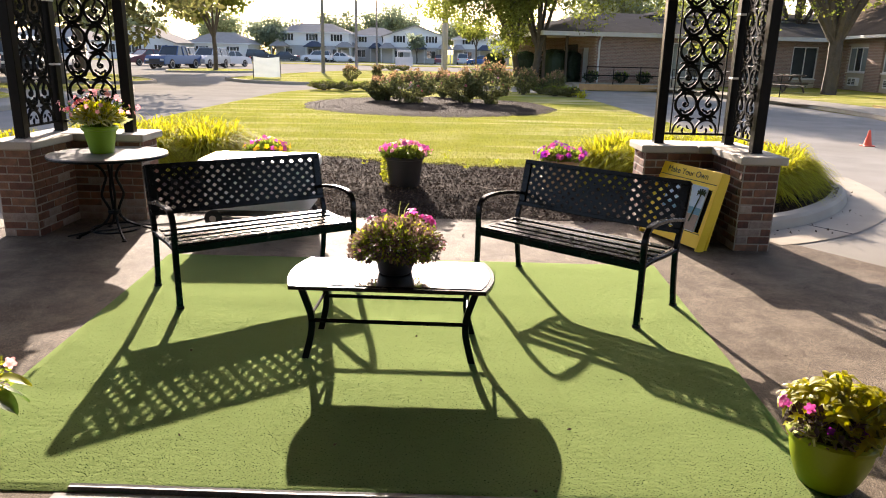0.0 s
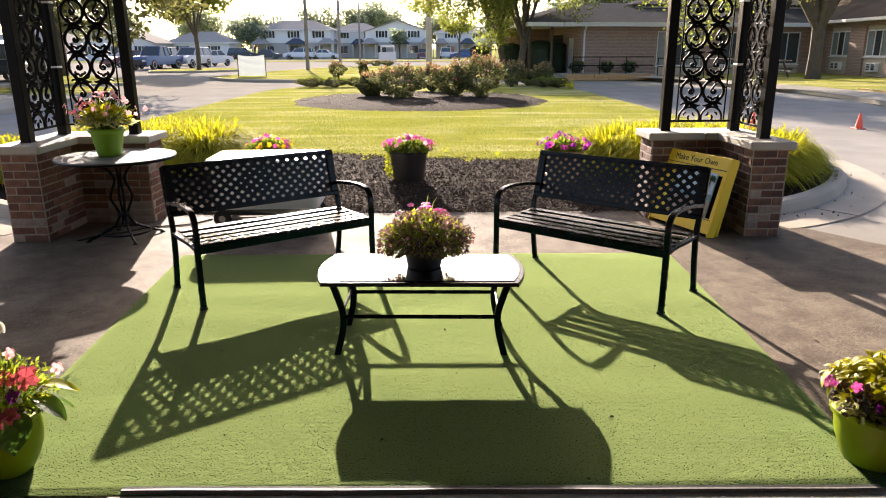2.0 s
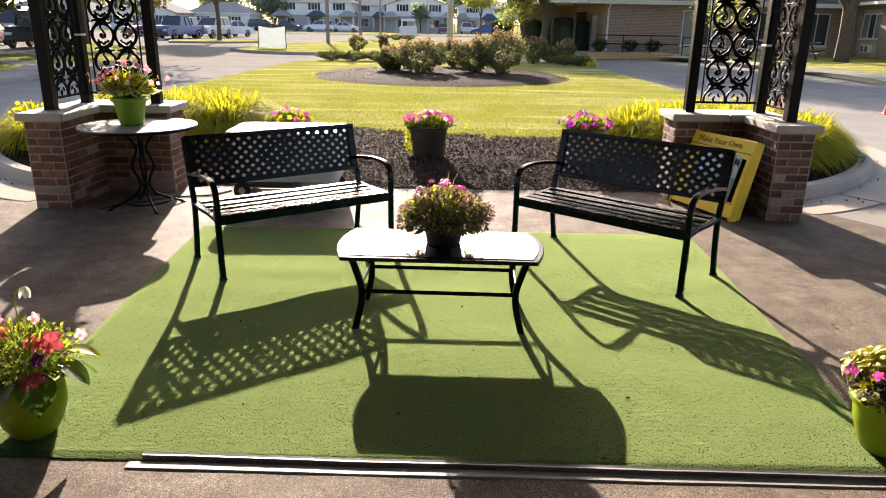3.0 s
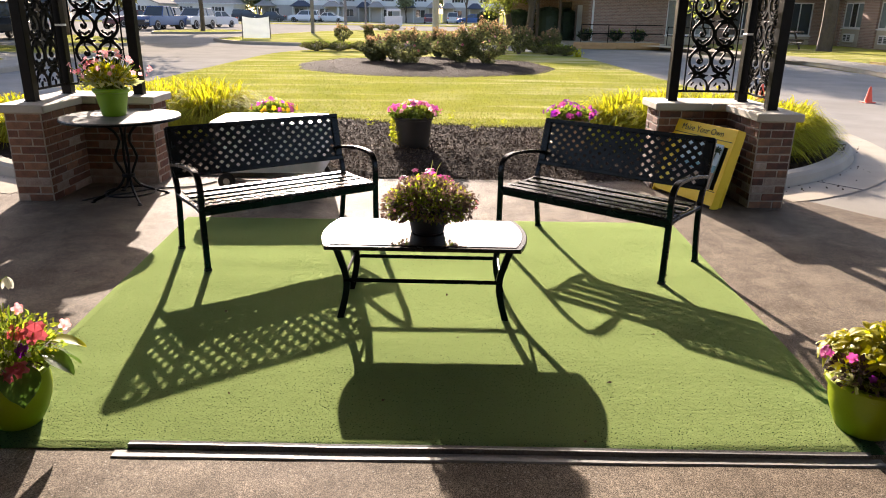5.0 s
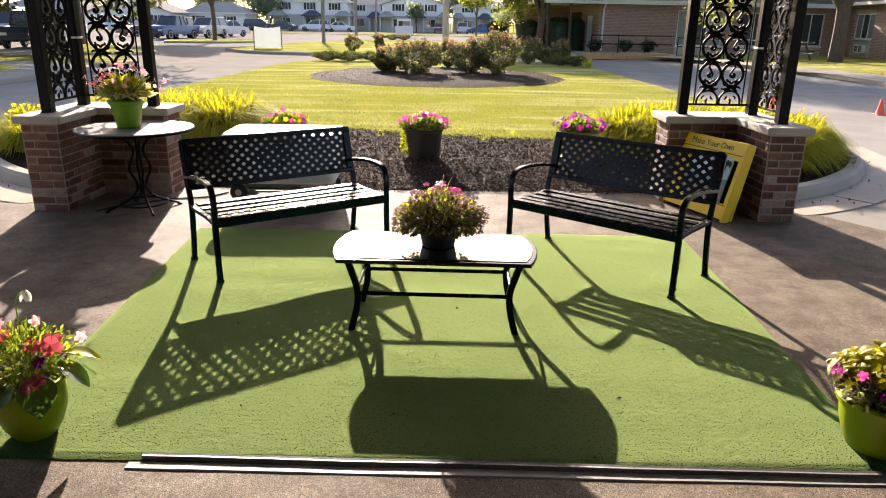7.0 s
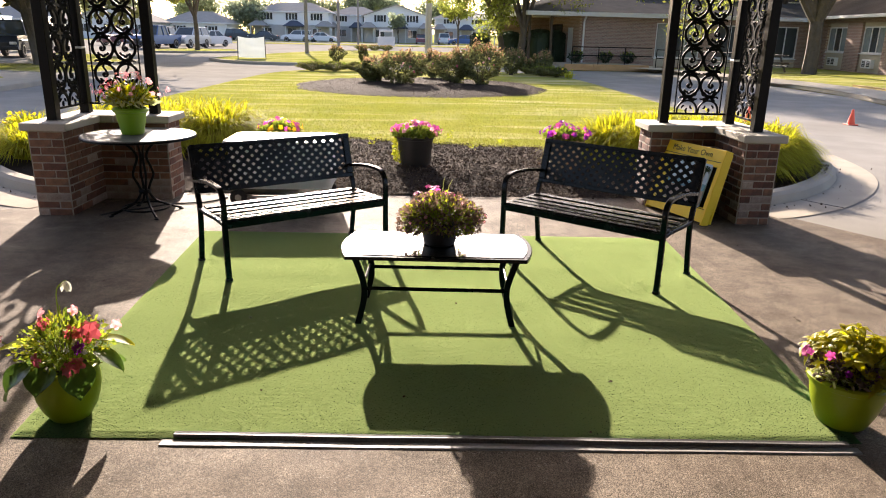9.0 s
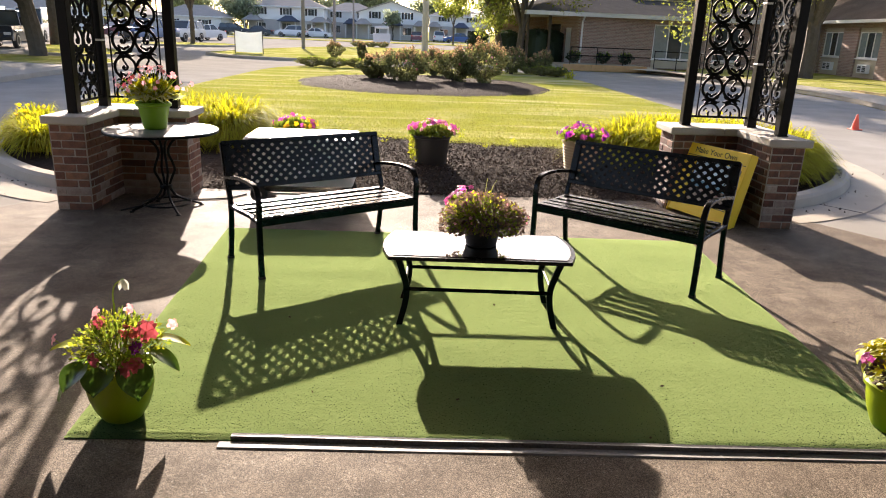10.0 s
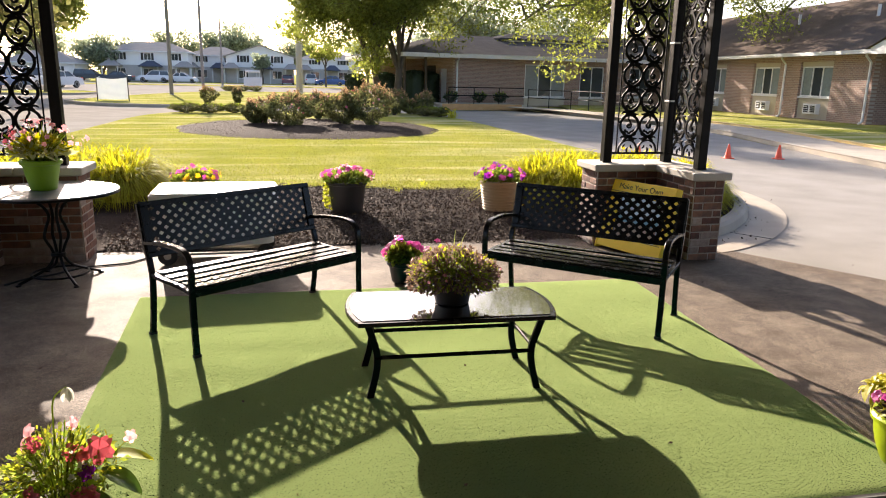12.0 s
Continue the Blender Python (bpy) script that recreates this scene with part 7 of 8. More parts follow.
# ---- houses across the street ----
def house(x, y, w, d, eave, ridge, label, rot=0, gable=False, storeys=2, wall=M_SIDING, roof=M_SHINGLE_PALE):
    t = thing("house", label, "house", pose(x, y, -0.02, 0, 0, rot), "houses along the street")
    low = 2.6 if storeys == 2 else 0
    s = Shape()
    nwin = max(2, int(w / 4))
    holes = []
    for k in range(nwin):
        c = w * (k + 0.5) / nwin
        holes.append((c - 0.55, c + 0.55, (3.4 if storeys == 2 else 0.9), (4.5 if storeys == 2 else 2.1)))
    low_h = [(w * (k + 0.5) / nwin - 0.8, w * (k + 0.5) / nwin + 0.8, 0.8, 2.1) for k in range(nwin)] if storeys == 2 else []
    wall_boxes(s, w, eave, 0.2, [h for h in holes] if storeys == 1 else [], pose(-w / 2, 0, 0)) if storeys == 1 else None
    if storeys == 2:
        u = Shape(); wall_boxes(u, w, eave - low, 0.2, [(a, b, c - low, e - low) for a, b, c, e in holes], pose(-w / 2, 0, low)); part("upper_wall", u, wall, t, "pale siding")
        l_ = Shape(); wall_boxes(l_, w, low, 0.2, low_h, pose(-w / 2, 0.05, 0)); part("lower_wall", l_, M_LOWER, t, "pale greige ground floor")
    else:
        part("wall", s, wall, t)
    for x0, y0, x1, y1 in ((-w / 2, 0.2, -w / 2 + 0.2, d), (w / 2 - 0.2, 0.2, w / 2, d), (-w / 2 + 0.2, d - 0.2, w / 2 - 0.2, d)):
        part("side_wall", Shape().box(x0, y0, 0, x1, y1, eave), wall, t)
    for a, b, c, e in holes:
        win = window_part(t, a - w / 2, b - w / 2, c, e, None, mull=1)
        for sx in (a - w / 2 - 0.42, b - w / 2 + 0.06):
            part("shutter", Shape().box(sx, -0.05, c, sx + 0.36, -0.005, e), M_DARKROOM, win, "dark shutter")
    for a, b, c, e in low_h:
        window_part(t, a - w / 2, b - w / 2, c, e, pose(0, 0.05, 0), mull=1)
    if gable:
        s = Shape().add([(-w / 2, 0.0, eave), (w / 2, 0.0, eave), (0, 0.0, ridge - 0.15), (-w / 2, 0.2, eave), (w / 2, 0.2, eave), (0, 0.2, ridge - 0.15)], [(0, 1, 2), (5, 4, 3), (0, 3, 4, 1), (1, 4, 5, 2), (2, 5, 3, 0)])
        part("gable_wall", s, wall, t)
        o = 0.4
        s = Shape()
        for sx in (-1, 1):
            s.add([(sx * (w / 2 + o), -o, eave - 0.1), (0, -o, ridge), (0, d + o, ridge), (sx * (w / 2 + o), d + o, eave - 0.1), (sx * (w / 2 + o), -o, eave - 0.28), (0, -o, ridge - 0.18), (0, d + o, ridge - 0.18), (sx * (w / 2 + o), d + o, eave - 0.28)],
                  [(0, 1, 2, 3), (4, 7, 6, 5), (0, 4, 5, 1), (3, 2, 6, 7), (0, 3, 7, 4)])
        part("roof", s, roof, t)
    else:
        part("roof", hip_roof(-w / 2, 0, w / 2, d, eave + 0.05, ridge, 0.45, min(w, d) * 0.45), roof, t, "grey shingle roof")
        fascia(t, -w / 2, 0, w / 2, d, eave + 0.04, 0.45)
    # porches along the ground floor
    for k, c in enumerate([-w * 0.42, 0.05 * w, w * 0.46]):
        pw = w * (0.2 if k != 1 else 0.22)
        if storeys == 2:
            pr = part("porch_roof", hip_roof(c - pw / 2, -2.6, c + pw / 2, 0.0, 2.45, 3.3, 0.25, pw * 0.4), M_SHINGLE_BLUE if k == 1 else roof, t, "small porch roof")
            for sx in (-1, 1):
                part("porch_post", Shape().box(c + sx * pw * 0.45 - 0.08, -2.5, 0, c + sx * pw * 0.45 + 0.08, -2.34, 2.4), M_PAINT, t)
    return t
house(-22.4, 125, 12.6, 9, 4.75, 6.4, "white two-storey house with hip roof and porches")
house(-12.3, 131, 9.5, 9, 4.5, 6.1, "white two-storey house set back between neighbours")
house(-4.7, 125, 11.0, 10, 4.5, 6.3, "white two-storey house with a wide front gable", gable=True)
house(7.0, 131, 10, 9, 4.3, 5.9, "pale two-storey house partly behind trees")
house(22.0, 124, 11, 9, 2.7, 4.5, "low pale house behind the trees", storeys=1, gable=True)
house(-36.5, 118, 10, 8, 2.6, 4.4, "low grey bungalow with a car port", storeys=1)
house(-46.5, 110, 12, 9, 2.6, 4.8, "low white bungalow with a wide gable", storeys=1, gable=True, wall=M_PAINT)
house(-61.0, 112, 13, 9, 2.6, 4.7, "low pale bungalow beside the car park", storeys=1)
house(-78.0, 112, 13, 9, 2.6, 4.7, "low pale bungalow far along the street", storeys=1, gable=True)
house(36.0, 122, 12, 9, 4.5, 6.2, "pale two-storey house far along the street")

# ---- poles, banner, signs ----
def pole(x, y, h, r, material, label, lamp=False, name="pole"):
    t = thing(name, label, "pole", pose(x, y, 0), "poles beyond the drive")
    part("shaft", Shape().tube([(0, 0, 0), (0.02, 0, h * 0.5), (0, 0, h)], [r, r * 0.9, r * 0.75], 12), material, t)
    part("footing", Shape().lathe([(r * 1.6, 0.0), (r * 1.6, 0.1), (r * 1.1, 0.16)], 12), M_CONCRETE, t)
    return t
pole(-7.82, 50, 9.5, 0.13, M_POLE, "grey timber utility pole on the verge", name="utility_pole")
pole(-8.0, 70, 10.5, 0.14, M_POLE, "grey timber utility pole beside the car park", name="utility_pole")
pole(-7.96, 90, 8.0, 0.12, M_POLE, "slender grey pole by the street", name="utility_pole")
pole(-60, 90, 8.0, 0.12, M_POLE, "slender grey pole by the street", name="utility_pole")
pole(0.55, 56, 11, 0.25, M_POLE_PALE, "thick pale concrete flagpole on the verge", name="flagpole")
tagged(new("overhead_wire", Shape().tube([(-60 + k * 52.04 / 8, 90, 7.2 - 0.9 * math.sin(k * math.pi / 8)) for k in range(9)], 0.02, 4).mesh("overhead_wire", M_TYRE)), "thin sagging overhead wire along the street", "wire")

def banner():
    t = thing("banner", "blank white cloth banner on two dark stakes at the kerb", "banner", pose(-8.85, 38.4, 0.13, 0, 0, 6))
    for sx in (-1, 1):
        part("stake", Shape().tube([(sx * 0.72, 0, 0), (sx * 0.70, 0, 1.22)], 0.022, 6), M_POT_BLACK, t)
    s = Shape(); n, m_ = 18, 12
    for j in range(m_ + 1):
        for i in range(n + 1):
            u, v = i / n, j / m_
            sag = 0.06 * math.sin(math.pi * u) * (0.4 + v)
            s.v.append((-0.68 + 1.36 * u, 0.03 * math.sin(7 * u + 3 * v) + 0.02 * math.sin(15 * v + 4 * u), 0.08 + 1.06 * v - sag))
    for j in range(m_):
        for i in range(n):
            a = j * (n + 1) + i
            s.f.append((a, a + 1, a + n + 2, a + n + 1))
    part("cloth", s, mat("banner_cloth", (0.52, 0.56, 0.57), (0.46, 0.5, 0.51), rough=0.9, scale=3, fine=40, bump=0.1, translucent=0.12), t, "rippled white cloth", smooth=True)
banner()
t = thing("street_sign", "white board sign on a low brick base by the street", "sign", pose(-3.98, 80, 0))
part("board", Shape().box(-0.95, -0.1, 0.25, 0.95, 0.1, 1.2, 0.03), M_PAINT, t)
part("top", Shape().box(-0.75, -0.25, 1.7, 0.75, 0.25, 1.95, 0.05), M_PAINT, t, "small white canopy above the sign")
for sx in (-1, 1):
    part("post", Shape().box(sx * 0.7 - 0.06, -0.06, 0, sx * 0.7 + 0.06, 0.06, 1.72), M_PAINT, t)
t = thing("trash_bin", "dark green litter bin beside the path", "bin", pose(-14.2, 23.1, 0.12))
part("body", Shape().lathe([(0.2, 0), (0.24, 0.46), (0.25, 0.48)], 20), M_HEDGE, t)
part("rim", Shape().lathe([(0.265, 0.475), (0.27, 0.505), (0.21, 0.53)], 20), M_POT_BLACK, t)

# ---- vehicles ----
def vehicle(x, y, rot, paint, label, style="sedan", z=0.0):
    t = thing("car", label, "car", pose(x, y, z, 0, 0, rot), "parked cars")
    L = {"sedan": 4.7, "suv": 4.7, "pickup": 5.5, "jeep": 4.2, "van": 5.4}[style]
    W = 1.8 if style != "van" else 1.95
    g = 0.28 if style in ("sedan",) else 0.4
    P = {"sedan": [(-1, 0.55), (-0.98, 0.85), (-0.72, 0.95), (-0.45, 1.0), (0.42, 0.98), (0.85, 0.82), (0.98, 0.66), (1, 0.5)],
         "suv": [(-1, 0.6), (-0.99, 1.05), (-0.7, 1.1), (0.4, 1.1), (0.85, 1.0), (0.98, 0.8), (1, 0.55)],
         "pickup": [(-1, 0.65), (-0.99, 1.08), (-0.3, 1.08), (0.3, 1.1), (0.9, 1.05), (0.99, 0.85), (1, 0.6)],
         "jeep": [(-1, 0.6), (-1, 1.12), (0.25, 1.12), (0.92, 1.08), (0.97, 0.7), (1, 0.6)],
         "van": [(-1, 0.5), (-1, 1.25), (0.55, 1.2), (0.9, 1.05), (1, 0.75), (1, 0.5)]}[style]
    s = Shape()
    secs = [(-W / 2 + 0.06, 0.94), (-W / 2, 1.0), (W / 2, 1.0), (W / 2 - 0.06, 0.94)]
    lower = [(L / 2 * u, g) for u, _ in P]
    n = len(P)
    for sy, f in ((-W / 2, 1), (W / 2, 1)):
        s.v += [(L / 2 * u, sy, g) for u, _ in P] + [(L / 2 * u * 0.995, sy * 0.985, h * 0.72) for u, h in P] + [(L / 2 * u * 0.985, sy * 0.92, h) for u, h in P]
    for i in range(n - 1):
        for k in range(2):
            s.f += [(k * n + i, k * n + i + 1, (k + 1) * n + i + 1, (k + 1) * n + i), (3 * n + k * n + i, 3 * n + (k + 1) * n + i, 3 * n + (k + 1) * n + i + 1, 3 * n + k * n + i + 1)]
        s.f += [(2 * n + i, 2 * n + i + 1, 5 * n + i + 1, 5 * n + i), (i, 3 * n + i, 3 * n + i + 1, i + 1)]
    for i in (0, n - 1):
        for k in range(2):
            s.f.append((k * n + i, (k + 1) * n + i, 3 * n + (k + 1) * n + i, 3 * n + k * n + i))
    smooth_by_angle(part("body", s, paint, t))
    cab = {"sedan": (-0.62, -0.36, 0.14, 0.46, 0.94, 1.44), "suv": (-0.94, -0.86, 0.12, 0.42, 1.06, 1.68), "pickup": (-0.26, -0.2, 0.16, 0.34, 1.06, 1.75), "jeep": (-0.96, -0.94, 0.16, 0.24, 1.1, 1.8), "van": (-0.97, -0.95, 0.45, 0.68, 1.18, 2.1)}[style]
    a0, a1, b1, b0, z0, z1 = cab
    w0, w1 = W / 2 * 0.92, W / 2 * 0.76
    def frus(x0, x1, y0, za, X0, X1, Y0, zb):
        return [(x0, -y0, za), (x1, -y0, za), (x1, y0, za), (x0, y0, za), (X0, -Y0, zb), (X1, -Y0, zb), (X1, Y0, zb), (X0, Y0, zb)], [(0, 1, 5, 4), (1, 2, 6, 5), (2, 3, 7, 6), (3, 0, 4, 7), (4, 5, 6, 7)]
    h = L / 2
    if style == "jeep":
        part("windscreen", Shape().add(*frus(b0 * h - 0.03, b0 * h, w0, z0 - 0.05, b1 * h - 0.03, b1 * h, w1, z1)), M_GLASS, t, "framed windscreen")
        for ux in (0.0, -0.42):
            for sy in (-1, 1):
                part("seat", Shape().box(ux * h - 0.25, sy * 0.36 - 0.24, 0.95, ux * h + 0.22, sy * 0.36 + 0.24, 1.12, 0.05).box(ux * h - 0.3, sy * 0.36 - 0.22, 1.05, ux * h - 0.16, sy * 0.36 + 0.22, 1.55, 0.05), M_POT_BLACK, t, "dark seat")
        for sy in (-1, 1):
            part("fender", Shape().box(0.38 * h, sy * 0.88 - 0.12, 0.82, 0.86 * h, sy * 0.88 + 0.12, 0.9, 0.03), M_POT_BLACK, t, "black flared fender")
        part("spare_wheel", Shape().lathe([(0.2, -0.11), (0.37, -0.1), (0.38, 0.0), (0.37, 0.1), (0.2, 0.11)], 20), M_TYRE, t, m=pose(-h - 0.1, 0, 1.0, 0, 90, 0))
    else:
      part("window_band", Shape().add(*frus(a0 * h, b0 * h, w0, z0 - 0.05, a1 * h, b1 * h, w1, z1)), M_GLASS, t, "dark car windows")
    part("roof", Shape().box(a1 * h - 0.05, -w1 - 0.02, z1 - 0.02, b1 * h + 0.05, w1 + 0.02, z1 + 0.05, 0.03), paint if style != "jeep" else M_POT_BLACK, t)
    for u in (a0, b0):
        v = a1 if u == a0 else b1
        for sy in (-1, 1):
            part("pillar", Shape().tube([(u * h, sy * w0, z0 - 0.03), (v * h, sy * w1, z1)], 0.045, 5), paint, t)
    xm = (a1 + b1) / 2 * h
    for sy in (-1, 1):
        part("pillar", Shape().tube([(xm, sy * w0 * 1.005, z0 - 0.03), (xm, sy * w1 * 1.01, z1)], 0.05, 5), paint, t)
    if style == "pickup":
        # no hollow here: a dark sheet paints the shade inside the bed
        part("bed", Shape().box(-0.97 * h, -W / 2 * 0.8, 1.085, -0.3 * h, W / 2 * 0.8, 1.095), M_DARKROOM, t, "dark sheet standing for the shaded load bed")
    rw = 0.33 if style == "sedan" else 0.39
    for ux in (-0.6, 0.62):
        for sy in (-1, 1):
            w = part("wheel", Shape().lathe([(rw * 0.72, -0.11), (rw * 0.96, -0.1), (rw, -0.06), (rw, 0.06), (rw * 0.96, 0.1), (rw * 0.72, 0.11)], 20), M_TYRE, t, m=pose(ux * h, sy * (W / 2 - 0.09), rw, 90))
            part("rim", Shape().lathe([(rw * 0.3, -0.105), (rw * 0.68, -0.113), (rw * 0.66, 0.113), (rw * 0.3, 0.105)], 14), M_RIM, w)
    for sy in (-1, 1):
        part("headlight", Shape().box(h * 0.955, sy * W * 0.36 - 0.16, 0.66, h * 0.992, sy * W * 0.36 + 0.16, 0.80, 0.02), M_PAINT, t, "clear headlight")
        part("tail_light", Shape().box(-h * 0.995, sy * W * 0.4 - 0.1, 0.75, -h * 0.965, sy * W * 0.4 + 0.1, 0.95, 0.02), M_ORANGE, t, "red tail light")
    part("bumper", Shape().box(h * 0.96, -W * 0.46, g + 0.02, h * 1.01, W * 0.46, g + 0.2, 0.03), M_POT_BLACK if style in ("jeep", "pickup") else paint, t)
    part("grille", Shape().box(h * 0.97, -0.45, 0.58, h * 1.002, 0.45, 0.78, 0.02), M_POT_BLACK, t)
    return t
WHITE_P, BLUE_P, GREY_P, BLACK_P, RED_P, YEL_P, SILV_P = (car_paint("white_car_paint", (0.7, 0.7, 0.7), 0), car_paint("blue_car_paint", (0.03, 0.08, 0.22)), car_paint("dark_grey_car_paint", (0.025, 0.027, 0.03)),
    car_paint("black_car_paint", (0.012, 0.013, 0.015)), car_paint("dark_red_car_paint", (0.12, 0.02, 0.022)), car_paint("yellow_car_paint", (0.65, 0.42, 0.08)), car_paint("silver_car_paint", (0.4, 0.42, 0.45)))
vehicle(-21.3, 38.4, 282, BLACK_P, "black open-sided off-road car in the car park", "jeep")
vehicle(-25.0, 39.4, 282, RED_P, "dark red sedan in the car park", "sedan")
vehicle(-28.4, 48.5, -78, WHITE_P, "white van in the car park", "van")
vehicle(-25.7, 50.0, -78, WHITE_P, "white van in the car park", "van")
vehicle(-21.3, 58.5, -102, BLUE_P, "blue pickup truck in the car park", "pickup")
vehicle(-20.0, 63.0, -100, SILV_P, "silver suv in the car park", "suv")
vehicle(-22.6, 62.5, -98, GREY_P, "dark grey suv in the car park", "suv")
vehicle(-27.5, 68, -120, RED_P, "dark red sedan in the car park", "sedan")
vehicle(-23.8, 73, -118, YEL_P, "yellow sedan in the car park", "sedan")
vehicle(-20.6, 70.5, -118, WHITE_P, "white sedan in the car park", "sedan")
vehicle(-25.0, 114.6, 180, GREY_P, "dark grey sedan parked at the street", "sedan")
vehicle(-19.6, 113.4, 180, WHITE_P, "white suv parked at the street", "suv")
vehicle(-15.9, 115.2, 0, WHITE_P, "white sedan parked at the street", "sedan")
vehicle(-29.0, 116.5, 0, BLACK_P, "black suv in a driveway", "suv")
vehicle(6.2, 113.6, 180, BLUE_P, "blue sedan parked at the street", "sedan")
vehicle(-0.3, 116.5, 90, RED_P, "dark red sedan on a driveway", "sedan")
vehicle(3.3, 118.0, 90, WHITE_P, "white suv on a driveway", "suv")
vehicle(15.0, 76.0, 20, SILV_P, "silver sedan beyond the trees", "sedan")

# ---- loose mulch chips, lawn blades, litter ----
q = np.random.default_rng(77)
n = 32000
X = q.uniform(-2.0, 5.6, n * 2); Y = 6.5 + 4.6 * q.random(n * 2) ** 1.25
keep = [i for i in range(n * 2) if in_bed(X[i], Y[i]) and Y[i] < 9.9][:n]
P = np.array([[X[i], Y[i], bed_height(X[i], Y[i]) + q.uniform(0.004, 0.018)] for i in keep])
tagged(new("mulch_chips", quads("mulch_chips", leaf_quads(P, 0.033, q, 0.3, 0.9), M_CHIP)), "shredded dark brown bark chips over the bed", "mulch", kind="stuff")

n = 90000
Y = 9.0 + 13.0 * q.random(n) ** 1.9
X = q.uniform(-5.4, 5.9, n)
ey = np.interp(X, [p[0] for p in EDGE], [p[1] for p in EDGE])
hw = np.array([kerb_half_width(y) for y in Y]) - 0.18
ok = (Y > ey - 0.04) & (np.abs(X - CX) < hw) & (((X - 0.28) / 3.6) ** 2 + ((Y - 21.0) / 3.5) ** 2 > 1.0)
X, Y = X[ok], Y[ok]
Z = 0.10 + 0.015 * np.exp(-(((X - 0.3) / 4.5) ** 2 + ((Y - 21) / 6.5) ** 2))
R = np.stack([X, Y, Z - 0.005], 1)
tagged(new("lawn_blades", quads("lawn_blades", blades(q, R, 0.045, 0.03, 0.009, 2), M_BLADE)), "short sunlit grass blades on the lawn", "grass", kind="stuff")

for k, (x, y) in enumerate(((0.584, 3.554), (1.405, 3.327), (1.081, 2.109), (1.278, 2.557), (0.02, 3.28), (1.62, 3.05), (-0.35, 2.45), (0.63, 3.0), (1.95, 3.9), (-0.6, 3.3), (0.3, 2.4))):
    t = tagged(new("dead_leaf", quads("dead_leaf", leaf_quads(np.array([[0, 0, 0.006], [0.005, 0.003, 0.007]]), 0.016, q, 0.6, 1.5), M_SOIL)), "tiny curled dead leaf on the turf", "leaf", "litter on the turf")
    t.location = (x, y, 0.016)
for k, (x, y) in enumerate(((3.3, 4.6), (2.9, 4.9), (4.6, 5.2), (-1.9, 4.9), (-1.7, 3.9), (2.6, 3.4), (0.9, 5.9), (-0.9, 5.6), (4.4, 6.4), (1.5, 5.7))):
    t = tagged(new("dead_leaf", quads("dead_leaf", leaf_quads(np.array([[0, 0, 0.006], [0.01, 0.004, 0.008]]), 0.028, q, 0.6, 1.5), M_CHIP)), "tiny brown dead leaf on the paving", "leaf", "litter on the paving")
    t.location = (x, y, 0.008)

n = 80
side = q.random(n) < 0.5
k = q.integers(2, len(FRONT_R) - 2, n)
P = []
for i in range(n):
    line = FRONT_R if side[i] else FRONT_L[::-1]
    u = q.random()
    x, y = line[k[i]][0] * (1 - u) + line[k[i] + 1][0] * u, line[k[i]][1] * (1 - u) + line[k[i] + 1][1] * u
    d = 0.02 + 0.6 * q.random() ** 2
    P.append((x + (d if side[i] else -d) * 0.75, y - d * 0.6, 0.014))
tagged(new("gutter_litter", quads("gutter_litter", leaf_quads(np.array(P), 0.028, q, 0.5, 2.5), M_CHIP)), "scattered dead leaf bits along the gutter", "leaf litter", kind="stuff")

# turf pile: short standing tufts in close, uneven rows over the whole carpet
nu, nv = 520, 1000
gu, gv = np.meshgrid((np.arange(nu) + 0.5) / nu, (np.arange(nv) + 0.5) / nv)
n = nu * nv
U = np.clip(gu.ravel() + q.uniform(-0.5, 0.5, n) / nu, 0.001, 0.999)
W_ = np.clip(gv.ravel() + q.uniform(-1.1, 1.1, n) / nv, 0.0004, 0.9996)
X = (-1.27 - 0.15 * W_) + (3.47 + 0.32 * W_) * U
Y = (2.075 - 0.015 * U) + (3.075 - 0.035 * U) * W_
def carpet_z(u, v):
    """The carpet's height between its grid corners."""
    g = np.array([c.co.z for c in CARPET.data.vertices]).reshape(NY + 1, NX + 1)
    a, b = np.clip(u * NX, 0, NX - 1e-6), np.clip(v * NY, 0, NY - 1e-6)
    i, j = a.astype(int), b.astype(int)
    a, b = a - i, b - j
    return (g[j, i] * (1 - a) + g[j, i + 1] * a) * (1 - b) + (g[j + 1, i] * (1 - a) + g[j + 1, i + 1] * a) * b
R = np.stack([X, Y, carpet_z(U, W_) - 0.0004], 1)
# rows of the weave stand a little higher or lower
H = 0.0046 + 0.0002 * np.sin(Y * 2 * np.pi / 0.034 + 1.5 * np.sin(X * 3.1)) + 0.0004 * np.sin(X * 2.1) * np.sin(Y * 9.0)
az = q.normal(0, 0.14, n)
side = np.stack([np.cos(az), np.sin(az), np.zeros(n)], 1) * 0.0039
tip = R + np.stack([q.normal(0, 0.0008, n), q.normal(-0.0003, 0.0007, n), H * q.uniform(0.88, 1.08, n)], 1)
V = np.stack([R - side, R + side, tip + side * 0.9, tip - side * 0.9], 1).reshape(-1, 3)
pile = tagged(new("turf", quads("turf", V, M_PILE)), "short green plastic turf fibre pile", kind="stuff")
pile.parent = CARPET

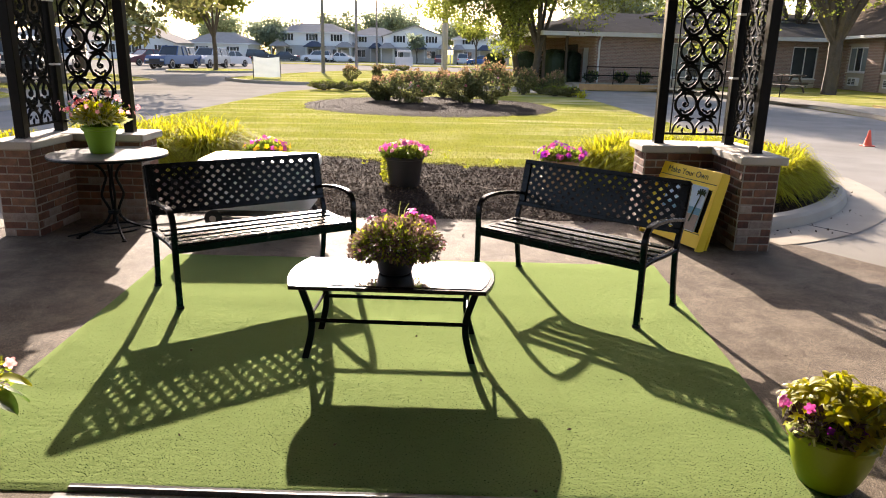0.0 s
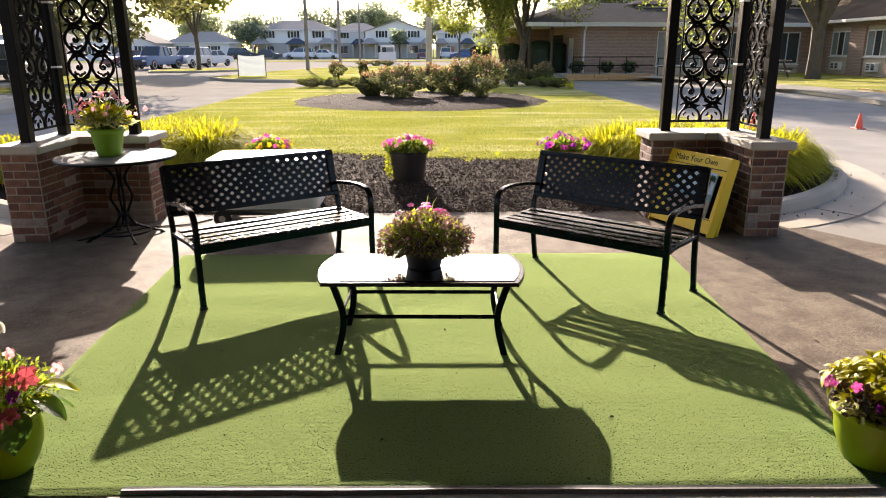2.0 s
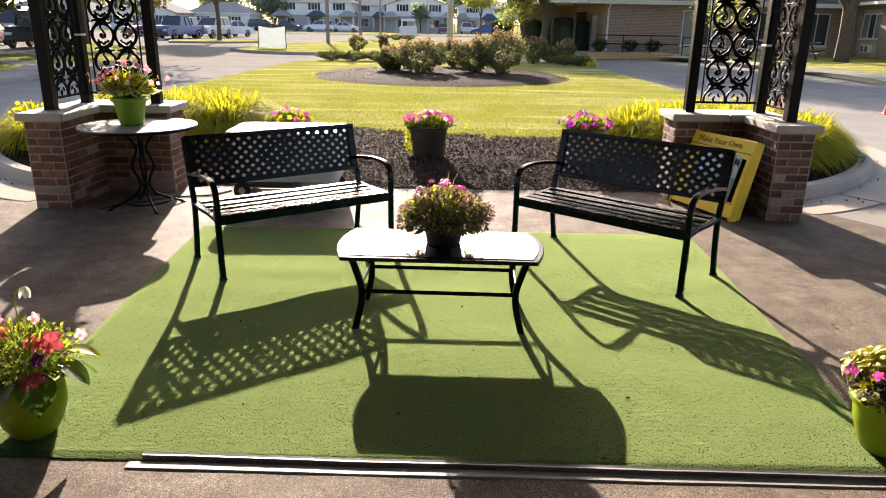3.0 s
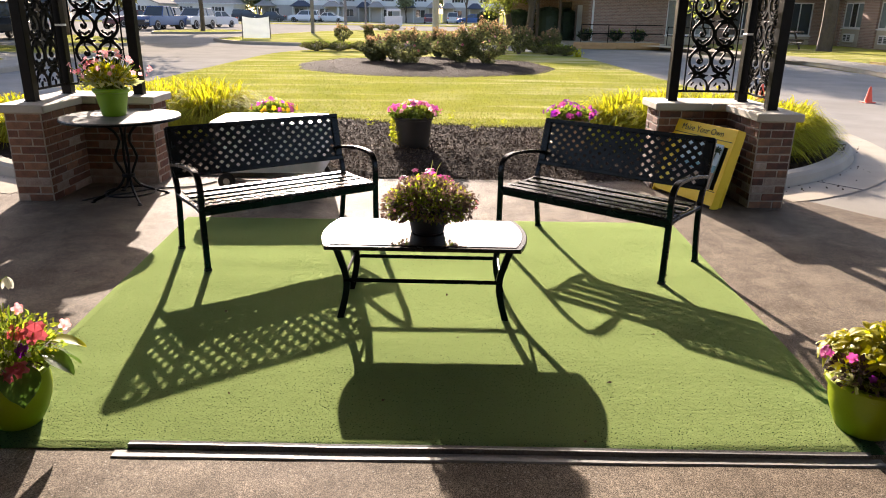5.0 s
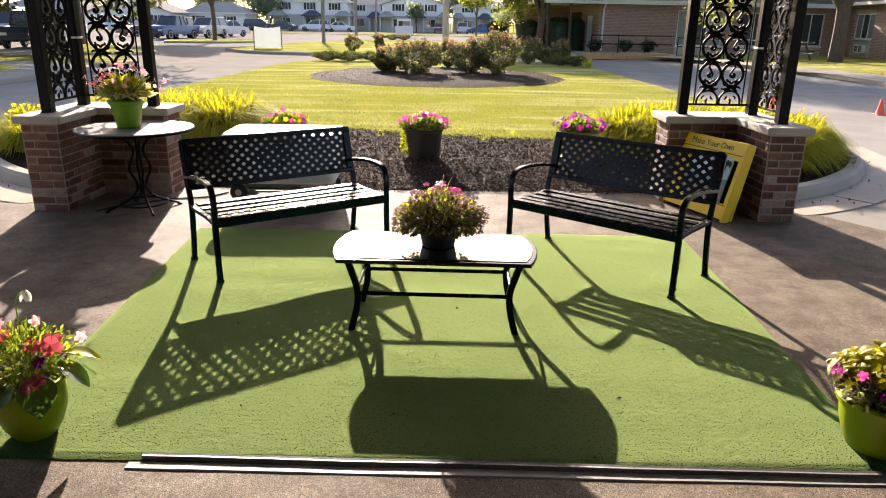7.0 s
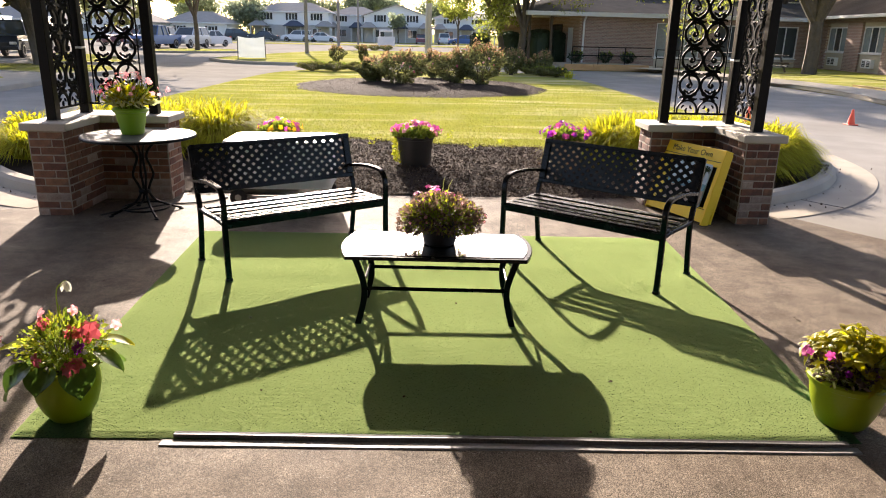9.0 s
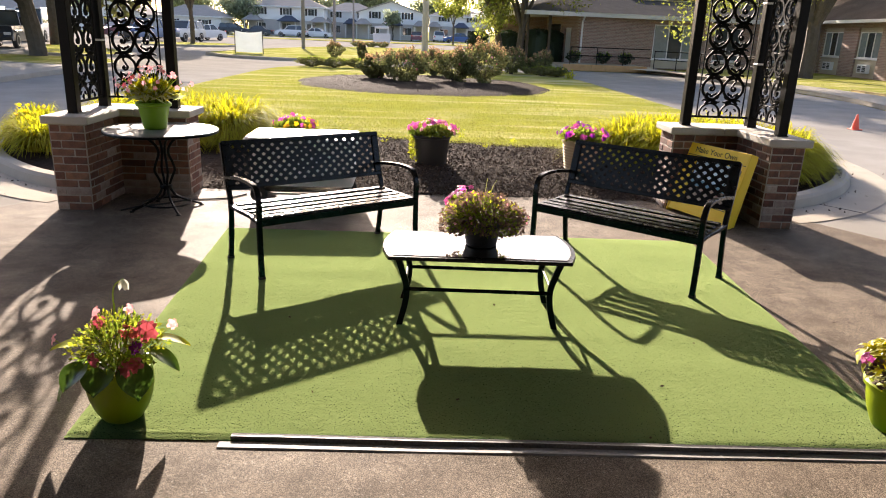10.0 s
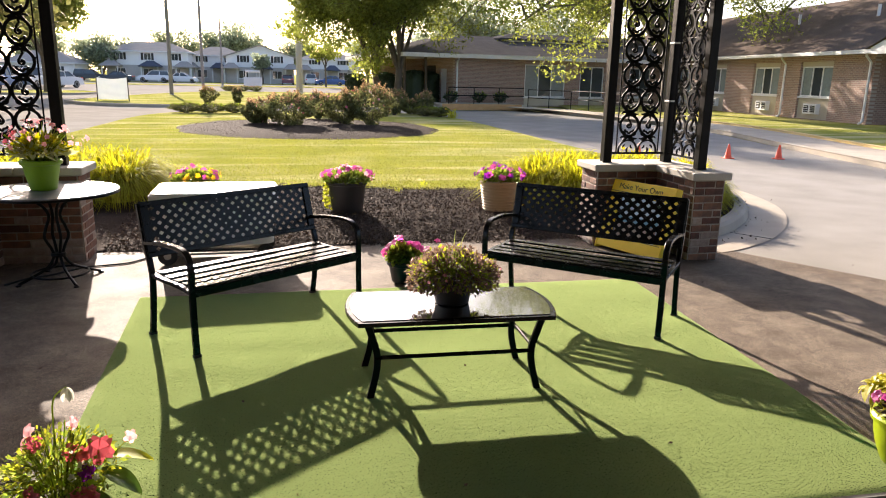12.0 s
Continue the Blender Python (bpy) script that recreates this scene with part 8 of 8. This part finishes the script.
# ---- the piers' bricks ----
COURSE, BH = 0.0669, 0.0575
_unit = {}
def brick_mesh(length, material, key):
    k = (round(length, 3), key)
    if k not in _unit:
        _unit[k] = Shape().box(-length / 2, -0.046, 0.0, length / 2, 0.046, BH, 0.0045).mesh("brick", material)
    return _unit[k]

def lay(pier_ob, a, b, inward, rnd, shift):
    """Bricks along a face from a to b, whose inner side is inward."""
    a, b, inw = Vector(a), Vector(b), Vector(inward)
    run = (b - a).length
    d = (b - a).normalized()
    ang = math.degrees(math.atan2(d.y, d.x))
    for c in range(11):
        z = 0.003 + c * COURSE
        x = 0.0
        first = 0.1 if (c + shift) % 2 else 0.2025
        while x < run - 0.02:
            ln = first if x == 0 else 0.2025
            ln = min(ln, run - x)
            if run - x - ln < 0.05:
                ln = run - x
            body = round(max(0.03, ln - 0.009), 3)
            mid = a + d * (x + ln / 2) + inw * (0.046 - 0.0075 + rnd.uniform(-0.0026, 0.0026))
            worn = c <= 1 and rnd.random() < 0.5 or c == 2 and rnd.random() < 0.3 or rnd.random() < 0.03
            ob = new("brick", brick_mesh(body, M_BRICK_WORN if worn else M_BRICK, worn))
            ob.parent = pier_ob
            w = pose(-pier_ob.location.x, -pier_ob.location.y, 0)
            ob.matrix_local = w @ pose(mid.x, mid.y, z + rnd.uniform(-0.001, 0.001), rnd.uniform(-0.7, 0.7), rnd.uniform(-0.5, 0.5), ang + rnd.uniform(-0.7, 0.7))
            x += ln

def lay_pier(ob, mirror, seed):
    rnd = random.Random(seed)
    def X(x):
        return 2 * CX - x if mirror else x
    faces = [((3.19, 5.61), (3.48, 5.61), (0, 1), 0), ((3.19, 6.28), (3.19, 5.61), (1, 0), 1), ((2.56, 6.28), (3.19, 6.28), (0, 1), 0),
             ((2.56, 6.64), (2.56, 6.28), (1, 0), 1), ((3.48, 5.61), (3.48, 6.64), (-1, 0), 1), ((3.48, 6.64), (2.56, 6.64), (0, -1), 0)]
    for (a, b, inw, sh) in faces:
        lay(ob, (X(a[0]), a[1]), (X(b[0]), b[1]), ((-inw[0] if mirror else inw[0]), inw[1]), rnd, sh)
lay_pier(PIER_R, False, 5)
lay_pier(PIER_L, True, 6)
